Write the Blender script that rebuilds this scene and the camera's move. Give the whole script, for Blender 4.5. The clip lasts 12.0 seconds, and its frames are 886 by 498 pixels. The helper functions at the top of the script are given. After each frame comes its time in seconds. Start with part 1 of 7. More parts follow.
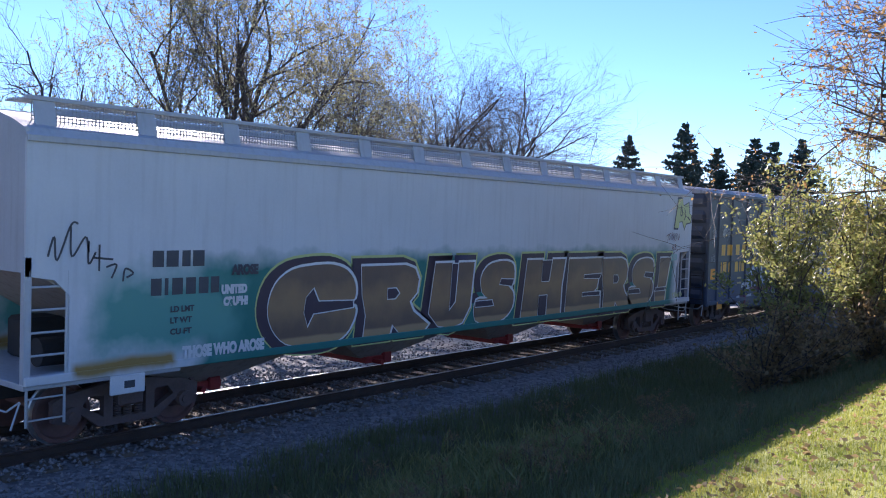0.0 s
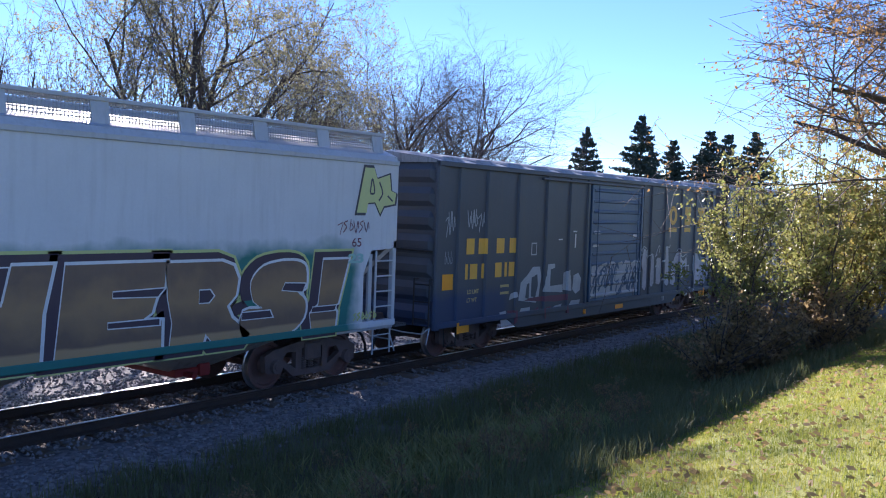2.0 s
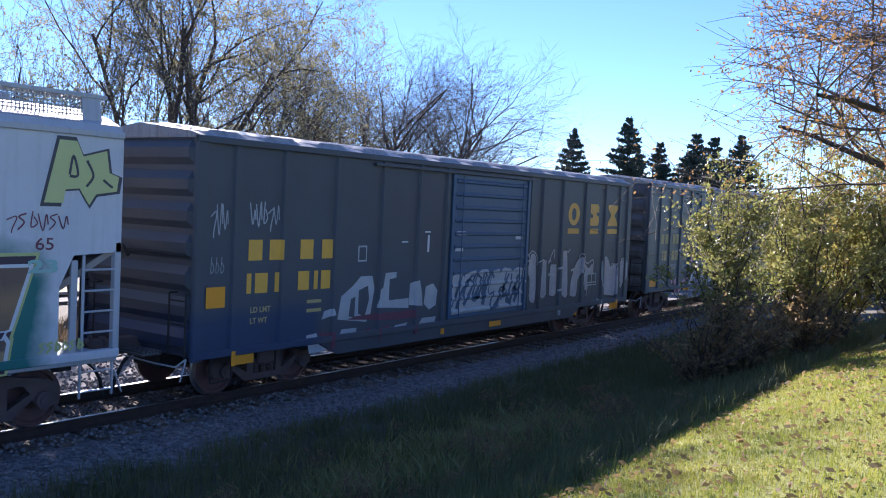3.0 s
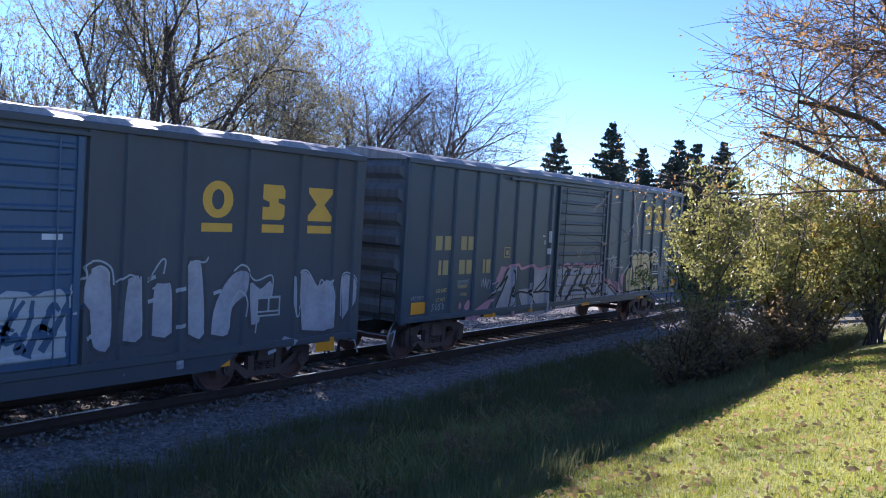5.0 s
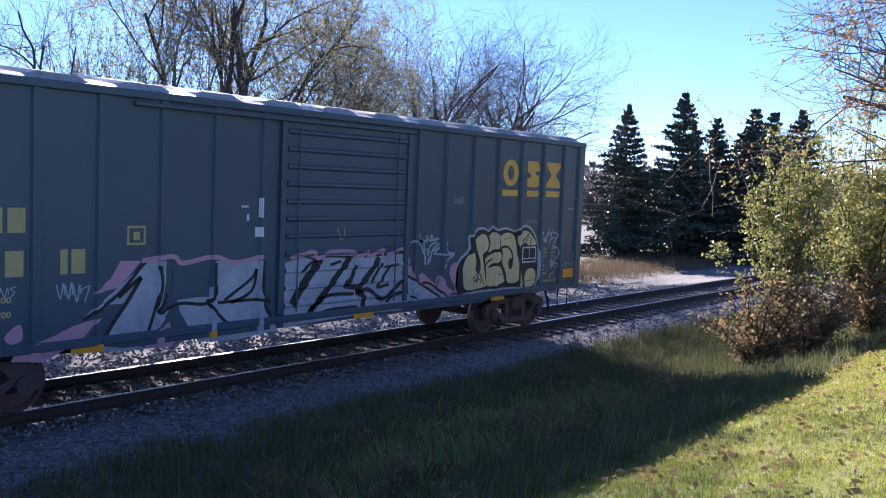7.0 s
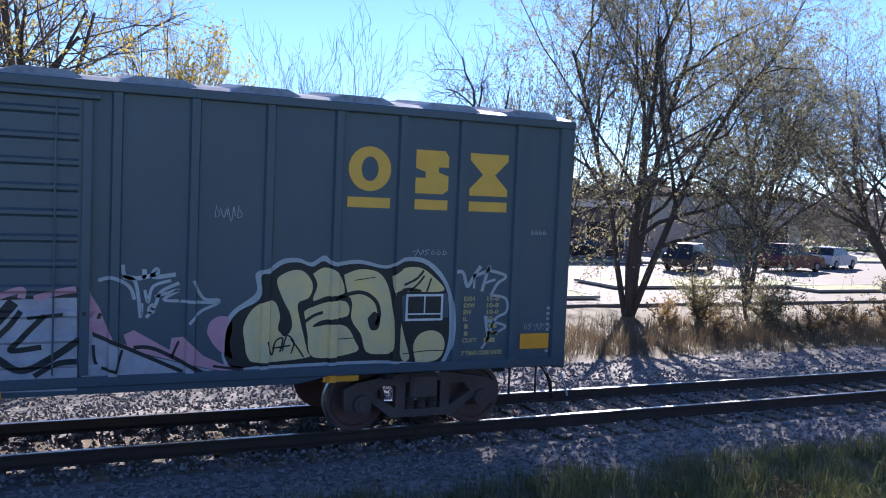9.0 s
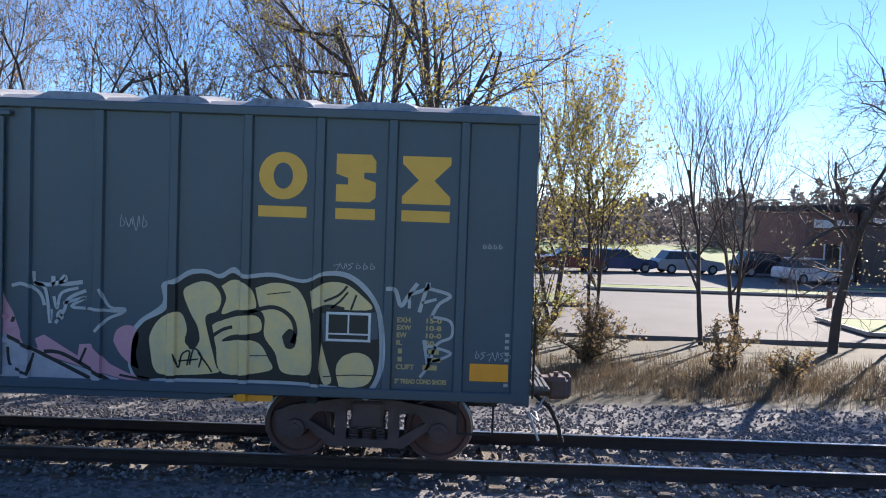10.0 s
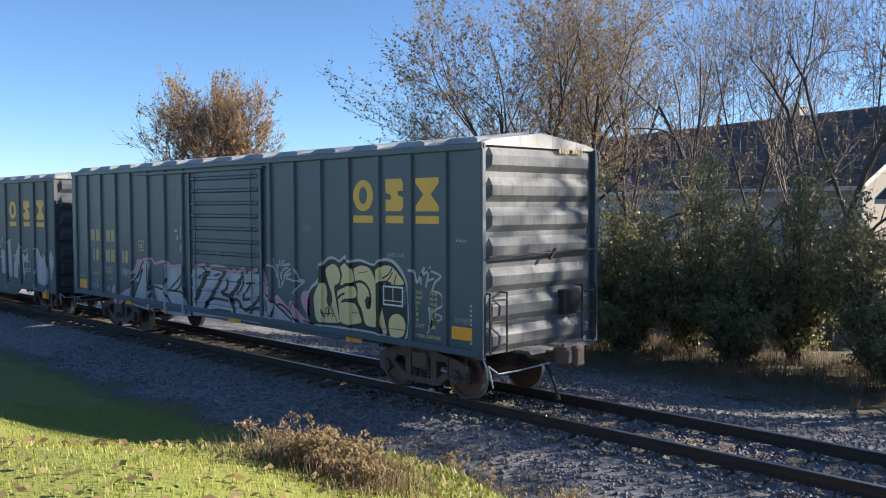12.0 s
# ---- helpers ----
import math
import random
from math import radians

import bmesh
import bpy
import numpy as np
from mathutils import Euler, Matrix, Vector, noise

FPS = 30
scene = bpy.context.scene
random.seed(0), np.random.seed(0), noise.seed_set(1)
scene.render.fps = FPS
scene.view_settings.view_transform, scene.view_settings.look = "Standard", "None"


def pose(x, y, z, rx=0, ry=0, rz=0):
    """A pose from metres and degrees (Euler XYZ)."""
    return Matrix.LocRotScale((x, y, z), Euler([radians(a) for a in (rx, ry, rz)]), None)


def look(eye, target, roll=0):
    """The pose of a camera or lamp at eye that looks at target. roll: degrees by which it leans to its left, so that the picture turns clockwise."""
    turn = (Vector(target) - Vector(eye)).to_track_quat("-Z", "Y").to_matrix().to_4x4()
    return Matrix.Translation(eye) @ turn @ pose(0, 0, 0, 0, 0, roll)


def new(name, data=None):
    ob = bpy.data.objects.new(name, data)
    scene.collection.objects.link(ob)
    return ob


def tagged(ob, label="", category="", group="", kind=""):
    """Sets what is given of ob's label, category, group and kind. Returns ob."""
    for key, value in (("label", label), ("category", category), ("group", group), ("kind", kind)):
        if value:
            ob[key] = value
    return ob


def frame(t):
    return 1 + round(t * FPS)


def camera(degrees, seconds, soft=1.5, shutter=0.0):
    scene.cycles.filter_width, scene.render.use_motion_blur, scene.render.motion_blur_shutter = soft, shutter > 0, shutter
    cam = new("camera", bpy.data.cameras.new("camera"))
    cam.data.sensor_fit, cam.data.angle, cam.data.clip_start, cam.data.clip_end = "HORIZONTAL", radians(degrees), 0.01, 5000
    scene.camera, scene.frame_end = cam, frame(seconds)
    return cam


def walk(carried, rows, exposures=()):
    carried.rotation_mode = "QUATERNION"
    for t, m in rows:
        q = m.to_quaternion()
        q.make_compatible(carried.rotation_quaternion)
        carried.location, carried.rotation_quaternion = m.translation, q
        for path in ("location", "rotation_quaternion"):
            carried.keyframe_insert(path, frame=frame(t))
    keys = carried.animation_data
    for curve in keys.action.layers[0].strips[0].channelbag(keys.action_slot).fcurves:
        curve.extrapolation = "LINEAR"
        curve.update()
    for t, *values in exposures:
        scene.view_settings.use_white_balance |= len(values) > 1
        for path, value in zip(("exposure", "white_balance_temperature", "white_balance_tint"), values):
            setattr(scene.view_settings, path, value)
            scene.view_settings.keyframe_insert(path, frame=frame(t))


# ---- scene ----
# ---- camera and its walk ----
cam = camera(52.42, 12.0, 1.05)
PATH = [
    (0, -0.027, 0.061, 3.297, -2.22, -1.87, -50.93),
    (0.5, -0.030, 0.065, 3.294, -2.30, -1.79, -51.66),
    (1, -0.036, 0.063, 3.290, -2.47, -1.79, -52.35),
    (1.5, -0.045, 0.055, 3.290, -2.67, -1.86, -52.97),
    (2, -0.046, 0.048, 3.288, -2.71, -2.03, -53.53),
    (2.5, -0.042, 0.045, 3.290, -2.72, -2.40, -54.02),
    (3, -0.090, 0.020, 3.305, -2.72, -2.62, -54.36),
    (5, -0.064, 0.018, 3.280, -2.45, -3.26, -55.41),
    (5.5, -0.045, 0.023, 3.287, -2.72, -3.14, -55.57),
    (6, 0.005, 0.025, 3.287, -3.11, -2.78, -55.00),
    (6.5, 0.113, 0.064, 3.266, -3.63, -2.48, -53.57),
    (6.7, 0.135, 0.085, 3.255, -3.88, -2.44, -52.65),
    (8.3, 0.250, 0.255, 3.178, -3.80, -2.00, -37.60),
    (8.5, 0.267, 0.279, 3.175, -3.54, -2.02, -34.25),
    (9, 0.326, 0.331, 3.192, -3.25, -2.40, -24.78),
    (9.5, 0.365, 0.400, 3.199, -2.84, -2.12, -13.06),
    (10, 0.336, 0.401, 3.202, -2.60, -2.00, -0.12),
    (10.5, 0.254, 0.350, 3.220, -2.53, -1.68, 12.96),
    (11, -0.014, 0.530, 3.295, -2.80, -1.07, 24.89),
    (11.5, -0.273, 0.750, 3.317, -2.70, -0.37, 36.30),
    (12, -0.384, 0.740, 3.319, -2.71, 0.22, 45.89),
]
walk(cam, [(t, pose(x, y, z, 90 + p, r, w)) for t, x, y, z, p, r, w in PATH],
     exposures=[(0, 1.6, 5850, 24), (6.7, 1.6, 5850, 24), (8.5, 1.6, 5900, 23), (10.5, 1.5, 6250, 13), (12, 1.4, 6400, 11)])

# ---- sky and sun ----
SUN_AZ, SUN_EL = 36.0, 21.5
world = bpy.data.worlds.new("sky")
scene.world = world
world.use_nodes = True
wn = world.node_tree.nodes
sky = wn.new("ShaderNodeTexSky")
sky.sky_type, sky.sun_disc = "NISHITA", False
sky.sun_elevation, sky.sun_rotation = radians(SUN_EL), radians(SUN_AZ)
sky.air_density, sky.dust_density, sky.ozone_density, sky.altitude = 1.0, 0.0, 5.0, 2500
world.node_tree.links.new(sky.outputs[0], wn["Background"].inputs[0])
wn["Background"].inputs[1].default_value = 0.075
sun_lamp = bpy.data.lights.new("sun", "SUN")
sun_lamp.energy, sun_lamp.angle, sun_lamp.color = 5.0, radians(0.55), (1.0, 0.9, 0.76)
sun = new("sun", sun_lamp)
_a, _e = radians(SUN_AZ), radians(SUN_EL)
sun.matrix_world = look((30 * math.sin(_a), 30 * math.cos(_a), 12), (0, 0, 12 - 30 * math.tan(_e)))

# ---- materials ----
def mat(name, color, color2=None, rough=0.7, scale=4.0, fine=40.0, bump=0.15, metal=0.0, contrast=1.0, through_light=0.0,
        per_object=0.0, island=0.0, fine_mix=0.35, spec=0.5):
    """A surface of two colours mixed by broad and fine noise, with a fine relief."""
    m = bpy.data.materials.new(name)
    m.use_nodes = True
    nt = m.node_tree
    n, L = nt.nodes, nt.links
    b = n["Principled BSDF"]
    color2 = color2 or tuple(c * 0.7 for c in color)
    tc = n.new("ShaderNodeTexCoord")
    n1, n2 = n.new("ShaderNodeTexNoise"), n.new("ShaderNodeTexNoise")
    for q, s in ((n1, scale), (n2, fine)):
        q.inputs["Scale"].default_value = s
        q.inputs["Detail"].default_value = 5
        L.new(tc.outputs["Object"], q.inputs["Vector"])
    mx = n.new("ShaderNodeMix")
    mx.inputs[0].default_value = fine_mix
    L.new(n1.outputs[0], mx.inputs[2])
    L.new(n2.outputs[0], mx.inputs[3])
    mr = n.new("ShaderNodeMapRange")
    mr.inputs[1].default_value, mr.inputs[2].default_value = 0.5 - 0.25 / contrast, 0.5 + 0.25 / contrast
    L.new(mx.outputs[0], mr.inputs[0])
    fac = mr.outputs[0]
    if per_object or island:
        src = n.new("ShaderNodeObjectInfo").outputs["Random"] if per_object else n.new("ShaderNodeNewGeometry").outputs["Random Per Island"]
        ad = n.new("ShaderNodeMix")
        ad.inputs[0].default_value = per_object or island
        L.new(fac, ad.inputs[2])
        L.new(src, ad.inputs[3])
        fac = ad.outputs[0]
    cm = n.new("ShaderNodeMix")
    cm.data_type = "RGBA"
    cm.inputs[6].default_value, cm.inputs[7].default_value = (*color, 1), (*color2, 1)
    L.new(fac, cm.inputs[0])
    L.new(cm.outputs[2], b.inputs["Base Color"])
    b.inputs["Roughness"].default_value, b.inputs["Metallic"].default_value = rough, metal
    b.inputs["Specular IOR Level"].default_value = spec
    if bump:
        bp = n.new("ShaderNodeBump")
        bp.inputs["Strength"].default_value, bp.inputs["Distance"].default_value = bump, 0.02
        L.new(n2.outputs[0], bp.inputs["Height"])
        L.new(bp.outputs[0], b.inputs["Normal"])
    if through_light:
        tr = n.new("ShaderNodeBsdfTranslucent")
        ms = n.new("ShaderNodeMixShader")
        ms.inputs[0].default_value = through_light
        L.new(cm.outputs[2], tr.inputs[0])
        L.new(b.outputs[0], ms.inputs[1])
        L.new(tr.outputs[0], ms.inputs[2])
        L.new(ms.outputs[0], n["Material Output"].inputs[0])
    return m


def streaked(name, color, color2, rough=0.55, streak=0.5, grime=(0.05, 0.045, 0.04), bands=()):
    """Weathered car paint: vertical rain streaks, grime spots; bands: (colour, lowest z, highest z, first x, last x, softness) of sprayed paint."""
    m = mat(name, color, color2, rough, 1.2, 25, 0.06)
    n, L = m.node_tree.nodes, m.node_tree.links
    b = n["Principled BSDF"]
    base = b.inputs["Base Color"].links[0].from_socket
    tc = n.new("ShaderNodeTexCoord")
    mp = n.new("ShaderNodeMapping")
    mp.inputs["Scale"].default_value = (7, 7, 0.5)
    nz = n.new("ShaderNodeTexNoise")
    nz.inputs["Scale"].default_value, nz.inputs["Detail"].default_value = 1.5, 6
    L.new(tc.outputs["Object"], mp.inputs[0])
    L.new(mp.outputs[0], nz.inputs["Vector"])
    mr = n.new("ShaderNodeMapRange")
    mr.inputs[1].default_value, mr.inputs[2].default_value, mr.inputs[4].default_value = 0.5, 0.75, streak
    L.new(nz.outputs[0], mr.inputs[0])
    mx = n.new("ShaderNodeMix")
    mx.data_type = "RGBA"
    mx.inputs[7].default_value = (*grime, 1)
    L.new(mr.outputs[0], mx.inputs[0])
    L.new(base, mx.inputs[6])
    out = mx.outputs[2]
    sep = n.new("ShaderNodeSeparateXYZ")
    L.new(tc.outputs["Object"], sep.inputs[0])
    wob = n.new("ShaderNodeTexNoise")
    wob.inputs["Scale"].default_value, wob.inputs["Detail"].default_value = 2.2, 3
    L.new(tc.outputs["Object"], wob.inputs["Vector"])
    for col, z0, z1, x0, x1, soft in bands:
        f = None
        for sock, lo, hi in ((sep.outputs[2], z0, z1), (sep.outputs[0], x0, x1)):
            for edge, sign in ((lo, 1), (hi, -1)):
                wa = n.new("ShaderNodeMath")
                wa.operation = "MULTIPLY_ADD"
                wa.inputs[1].default_value, wa.inputs[2].default_value = soft * 3, -soft * 1.5
                L.new(wob.outputs[0], wa.inputs[0])
                sm = n.new("ShaderNodeMath")
                L.new(sock, sm.inputs[0])
                L.new(wa.outputs[0], sm.inputs[1])
                r = n.new("ShaderNodeMapRange")
                r.inputs[1].default_value, r.inputs[2].default_value = (edge - soft, edge + soft) if sign > 0 else (edge + soft, edge - soft)
                L.new(sm.outputs[0], r.inputs[0])
                if f is None:
                    f = r.outputs[0]
                else:
                    mu = n.new("ShaderNodeMath")
                    mu.operation = "MULTIPLY"
                    L.new(f, mu.inputs[0])
                    L.new(r.outputs[0], mu.inputs[1])
                    f = mu.outputs[0]
        cm = n.new("ShaderNodeMix")
        cm.data_type = "RGBA"
        cm.inputs[7].default_value = (*col, 1)
        L.new(f, cm.inputs[0])
        L.new(out, cm.inputs[6])
        out = cm.outputs[2]
    L.new(out, b.inputs["Base Color"])
    return m


M = {}
M["steel_worn"] = mat("steel_worn", (0.55, 0.55, 0.56), (0.4, 0.38, 0.36), 0.28, 3, 60, 0.05, 0.9)
M["rail_side"] = mat("rail_side", (0.075, 0.045, 0.03), (0.035, 0.025, 0.02), 0.75, 4, 60, 0.3)
M["tie"] = mat("tie", (0.22, 0.17, 0.12), (0.07, 0.055, 0.045), 0.9, 3, 30, 0.6, per_object=0.6)
M["stone"] = mat("stone", (0.30, 0.28, 0.27), (0.10, 0.095, 0.095), 0.85, 8, 60, 0.3, island=0.75)
M["truck"] = mat("truck", (0.17, 0.112, 0.098), (0.08, 0.058, 0.052), 0.75, 4, 40, 0.3)
M["wheel"] = mat("wheel", (0.20, 0.095, 0.078), (0.10, 0.058, 0.05), 0.6, 5, 40, 0.2)
M["tread"] = mat("tread", (0.5, 0.5, 0.5), (0.35, 0.34, 0.33), 0.3, 5, 40, 0.05, 0.9)
M["under"] = mat("under", (0.04, 0.036, 0.034), (0.02, 0.018, 0.017), 0.8, 3, 40, 0.2)
M["paint_b"] = streaked("paint_b", (0.066, 0.098, 0.128), (0.05, 0.077, 0.104), 0.42, 0.25, (0.08, 0.08, 0.08))
M["paint_a"] = streaked("paint_a", (0.08, 0.092, 0.11), (0.062, 0.072, 0.088), 0.5, 0.3, (0.10, 0.095, 0.09),
                        bands=[((0.04, 0.06, 0.115), 0.0, 1.45, -9, -5.2, 0.12)])
M["door_a"] = streaked("door_a", (0.06, 0.12, 0.21), (0.05, 0.1, 0.17), 0.45, 0.2)
M["end_b"] = streaked("end_b", (0.17, 0.178, 0.182), (0.09, 0.10, 0.108), 0.5, 0.6, (0.05, 0.045, 0.04))
M["roof_box"] = streaked("roof_box", (0.42, 0.42, 0.42), (0.2, 0.2, 0.2), 0.45, 0.5)
M["hopper"] = streaked("hopper", (0.64, 0.65, 0.67), (0.56, 0.57, 0.59), 0.5, 0.16, (0.28, 0.27, 0.26),
                       bands=[((0.02, 0.17, 0.15), 0.0, 2.5, -7.3, 8.7, 0.16), ((0.10, 0.30, 0.26), 1.2, 2.3, -8.9, -6.6, 0.25),
                              ((0.32, 0.20, 0.06), 1.02, 1.2, -9.2, -7.7, 0.05)])
M["hopper_plain"] = streaked("hopper_plain", (0.5, 0.51, 0.53), (0.4, 0.41, 0.43), 0.5, 0.25, (0.2, 0.18, 0.16))
M["hopper_low"] = streaked("hopper_low", (0.36, 0.31, 0.27), (0.27, 0.235, 0.21), 0.6, 0.5, (0.08, 0.06, 0.05))
M["red"] = mat("red", (0.35, 0.03, 0.03), (0.2, 0.02, 0.02), 0.5, 6, 40, 0.1)
M["yellow"] = mat("yellow", (0.95, 0.39, 0.02), (0.86, 0.33, 0.02), 0.5, 6, 50, 0.03)
M["logo"] = mat("logo", (0.84, 0.46, 0.065), (0.72, 0.39, 0.06), 0.5, 5, 40, 0.03)
M["mark"] = mat("mark", (0.52, 0.40, 0.16), (0.42, 0.33, 0.15), 0.55, 6, 40, 0.0)
M["white"] = mat("white", (0.75, 0.75, 0.75), (0.6, 0.6, 0.6), 0.5, 5, 40, 0.0)
M["black"] = mat("black", (0.012, 0.012, 0.014), (0.02, 0.02, 0.02), 0.5, 5, 40, 0.0)
M["dark_letter"] = mat("dark_letter", (0.05, 0.055, 0.07), (0.08, 0.08, 0.09), 0.5, 5, 40, 0.0)
M["pale"] = mat("pale", (0.5, 0.52, 0.53), (0.34, 0.36, 0.38), 0.5, 3, 30, 0.0)
M["silver"] = mat("silver", (0.48, 0.47, 0.51), (0.31, 0.30, 0.35), 0.4, 2.5, 14, 0.0, contrast=1.6)
M["cream"] = mat("cream", (0.80, 0.58, 0.24), (0.60, 0.51, 0.31), 0.5, 3.5, 18, 0.0, contrast=1.7)
M["pink"] = mat("pink", (0.62, 0.30, 0.36), (0.50, 0.26, 0.32), 0.5, 3, 20, 0.0)
M["maroon"] = mat("maroon", (0.20, 0.06, 0.09), (0.13, 0.05, 0.07), 0.5, 3, 20, 0.0)
M["teal_paint"] = mat("teal_paint", (0.25, 0.5, 0.45), (0.35, 0.55, 0.5), 0.5, 3, 20, 0.0)
M["lime"] = mat("lime", (0.55, 0.58, 0.22), (0.46, 0.5, 0.2), 0.5, 3, 20, 0.0)
M["pale_yellow"] = mat("pale_yellow", (0.62, 0.64, 0.26), (0.52, 0.56, 0.26), 0.5, 3, 20, 0.0)
M["brown_fill"] = streaked("brown_fill", (0.20, 0.125, 0.085), (0.15, 0.095, 0.07), 0.45, 0.15, (0.09, 0.06, 0.05),
                           bands=[((0.33, 0.20, 0.10), 1.55, 1.95, -20, 20, 0.25), ((0.42, 0.27, 0.14), 0.5, 1.22, -20, 20, 0.02)])
M["brown_shade"] = mat("brown_shade", (0.045, 0.028, 0.05), (0.07, 0.045, 0.06), 0.5, 3, 20, 0.0)
M["bark"] = mat("bark", (0.11, 0.09, 0.078), (0.06, 0.05, 0.045), 0.9, 4, 30, 0.6)
M["twig"] = mat("twig", (0.17, 0.135, 0.115), (0.11, 0.09, 0.08), 0.85, 4, 30, 0.0)
M["leaf_olive"] = mat("leaf_olive", (0.24, 0.245, 0.14), (0.33, 0.29, 0.16), 0.6, 0.6, 6, 0.0, through_light=0.55, island=0.6)
M["leaf_green"] = mat("leaf_green", (0.20, 0.26, 0.065), (0.38, 0.33, 0.13), 0.45, 0.7, 6, 0.0, through_light=0.5, island=0.6)
M["leaf_dark"] = mat("leaf_dark", (0.18, 0.195, 0.09), (0.33, 0.30, 0.15), 0.4, 0.7, 6, 0.0, through_light=0.45, island=0.6)
M["leaf_yellow"] = mat("leaf_yellow", (0.30, 0.27, 0.07), (0.42, 0.34, 0.10), 0.6, 0.7, 6, 0.0, through_light=0.6, island=0.6)
M["leaf_orange"] = mat("leaf_orange", (0.34, 0.18, 0.065), (0.44, 0.28, 0.11), 0.6, 0.7, 6, 0.0, through_light=0.45, island=0.6)
M["leaf_tan"] = mat("leaf_tan", (0.36, 0.25, 0.12), (0.26, 0.20, 0.10), 0.7, 0.7, 6, 0.0, through_light=0.5, island=0.6)
M["needle"] = mat("needle", (0.035, 0.06, 0.048), (0.07, 0.105, 0.075), 0.6, 0.8, 8, 0.0, island=0.6)
M["grass_lit"] = mat("grass_lit", (0.20, 0.29, 0.035), (0.48, 0.43, 0.11), 0.6, 0.9, 6, 0.0, through_light=0.4, island=0.4, contrast=1.6)
M["grass_wild"] = mat("grass_wild", (0.11, 0.15, 0.05), (0.22, 0.21, 0.10), 0.7, 0.4, 6, 0.0, through_light=0.35, island=0.6)
M["grass_dry"] = mat("grass_dry", (0.24, 0.18, 0.11), (0.15, 0.115, 0.075), 0.8, 0.5, 6, 0.0, through_light=0.3, island=0.6)
M["concrete"] = mat("concrete", (0.22, 0.21, 0.20), (0.155, 0.15, 0.145), 0.9, 0.4, 10, 0.15, spec=0.15)
M["kerb"] = mat("kerb", (0.45, 0.43, 0.40), (0.35, 0.33, 0.3), 0.85, 1, 10, 0.1)
M["turf"] = mat("turf", (0.09, 0.15, 0.02), (0.15, 0.19, 0.04), 0.9, 0.7, 20, 0.5)
M["siding"] = mat("siding", (0.50, 0.47, 0.42), (0.43, 0.40, 0.36), 0.7, 0.6, 20, 0.05)
M["siding_white"] = mat("siding_white", (0.42, 0.40, 0.36), (0.36, 0.34, 0.31), 0.7, 0.6, 20, 0.05)
M["shingle"] = mat("shingle", (0.075, 0.068, 0.065), (0.12, 0.11, 0.105), 0.9, 1.2, 25, 0.4, per_object=0.5)
M["trim_paint"] = mat("trim_paint", (0.72, 0.71, 0.68), (0.65, 0.64, 0.6), 0.6, 2, 20, 0.02)
M["brick_red"] = mat("brick_red", (0.25, 0.12, 0.085), (0.17, 0.09, 0.07), 0.85, 1, 20, 0.3)
M["brick_brown"] = mat("brick_brown", (0.16, 0.12, 0.10), (0.11, 0.085, 0.075), 0.85, 1, 20, 0.3)
M["window_glass"] = mat("window_glass", (0.02, 0.025, 0.03), (0.03, 0.035, 0.04), 0.08, 2, 10, 0.0)
M["far_woods"] = mat("far_woods", (0.22, 0.19, 0.175), (0.15, 0.138, 0.128), 0.9, 0.05, 0.6, 0.0, island=0.4, through_light=0.2)
M["tyre"] = mat("tyre", (0.02, 0.02, 0.02), (0.03, 0.03, 0.03), 0.85, 5, 30, 0.1)
M["flag"] = mat("flag", (0.75, 0.10, 0.04), (0.6, 0.08, 0.03), 0.6, 5, 30, 0.0, through_light=0.3)
for nm, c in (("car_white", (0.75, 0.75, 0.76)), ("car_dark", (0.03, 0.03, 0.035)), ("car_blue", (0.03, 0.06, 0.16)), ("car_red", (0.16, 0.03, 0.035)), ("car_silver", (0.4, 0.41, 0.42))):
    M[nm] = mat(nm, c, None, 0.25, 1, 20, 0.0)


# ---- building blocks ----
def part(name, bm, material, parent=None, label="", off=(0, 0, 0), smooth=False):
    me = bpy.data.meshes.new(name)
    if any(off):
        bmesh.ops.translate(bm, vec=off, verts=bm.verts)
    bm.to_mesh(me)
    bm.free()
    me.materials.append(material)
    if smooth:
        me.polygons.foreach_set("use_smooth", [True] * len(me.polygons))
    ob = new(name, me)
    ob.parent = parent
    if label:
        ob["label"] = label
    return ob


def raw(name, verts, faces, material, parent=None, label="", smooth=False):
    me = bpy.data.meshes.new(name)
    me.from_pydata(verts, [], faces)
    me.materials.append(material)
    if smooth:
        me.polygons.foreach_set("use_smooth", [True] * len(me.polygons))
    ob = new(name, me)
    ob.parent = parent
    if label:
        ob["label"] = label
    return ob


def thing(name, m, label, category, group="", kind=""):
    ob = new(name)
    ob.empty_display_size = 0.2
    ob.matrix_basis = m
    return tagged(ob, label, category, group, kind)


def box(bm, x0, y0, z0, x1, y1, z1, bevel=0.0):
    r = bmesh.ops.create_cube(bm, size=1.0)
    vs = r["verts"]
    bmesh.ops.scale(bm, vec=(x1 - x0, y1 - y0, z1 - z0), verts=vs)
    bmesh.ops.translate(bm, vec=((x0 + x1) / 2, (y0 + y1) / 2, (z0 + z1) / 2), verts=vs)
    if bevel:
        es = list({e for v in vs for e in v.link_edges})
        bmesh.ops.bevel(bm, geom=es, offset=bevel, segments=1, affect="EDGES")
    return bm


def rod(bm, a, b, r, seg=8, r2=None):
    a, b = Vector(a), Vector(b)
    d = b - a
    m = Matrix.Translation((a + b) / 2) @ d.to_track_quat("Z", "Y").to_matrix().to_4x4()
    bmesh.ops.create_cone(bm, cap_ends=True, segments=seg, radius1=r, radius2=r if r2 is None else r2, depth=d.length, matrix=m)
    return bm


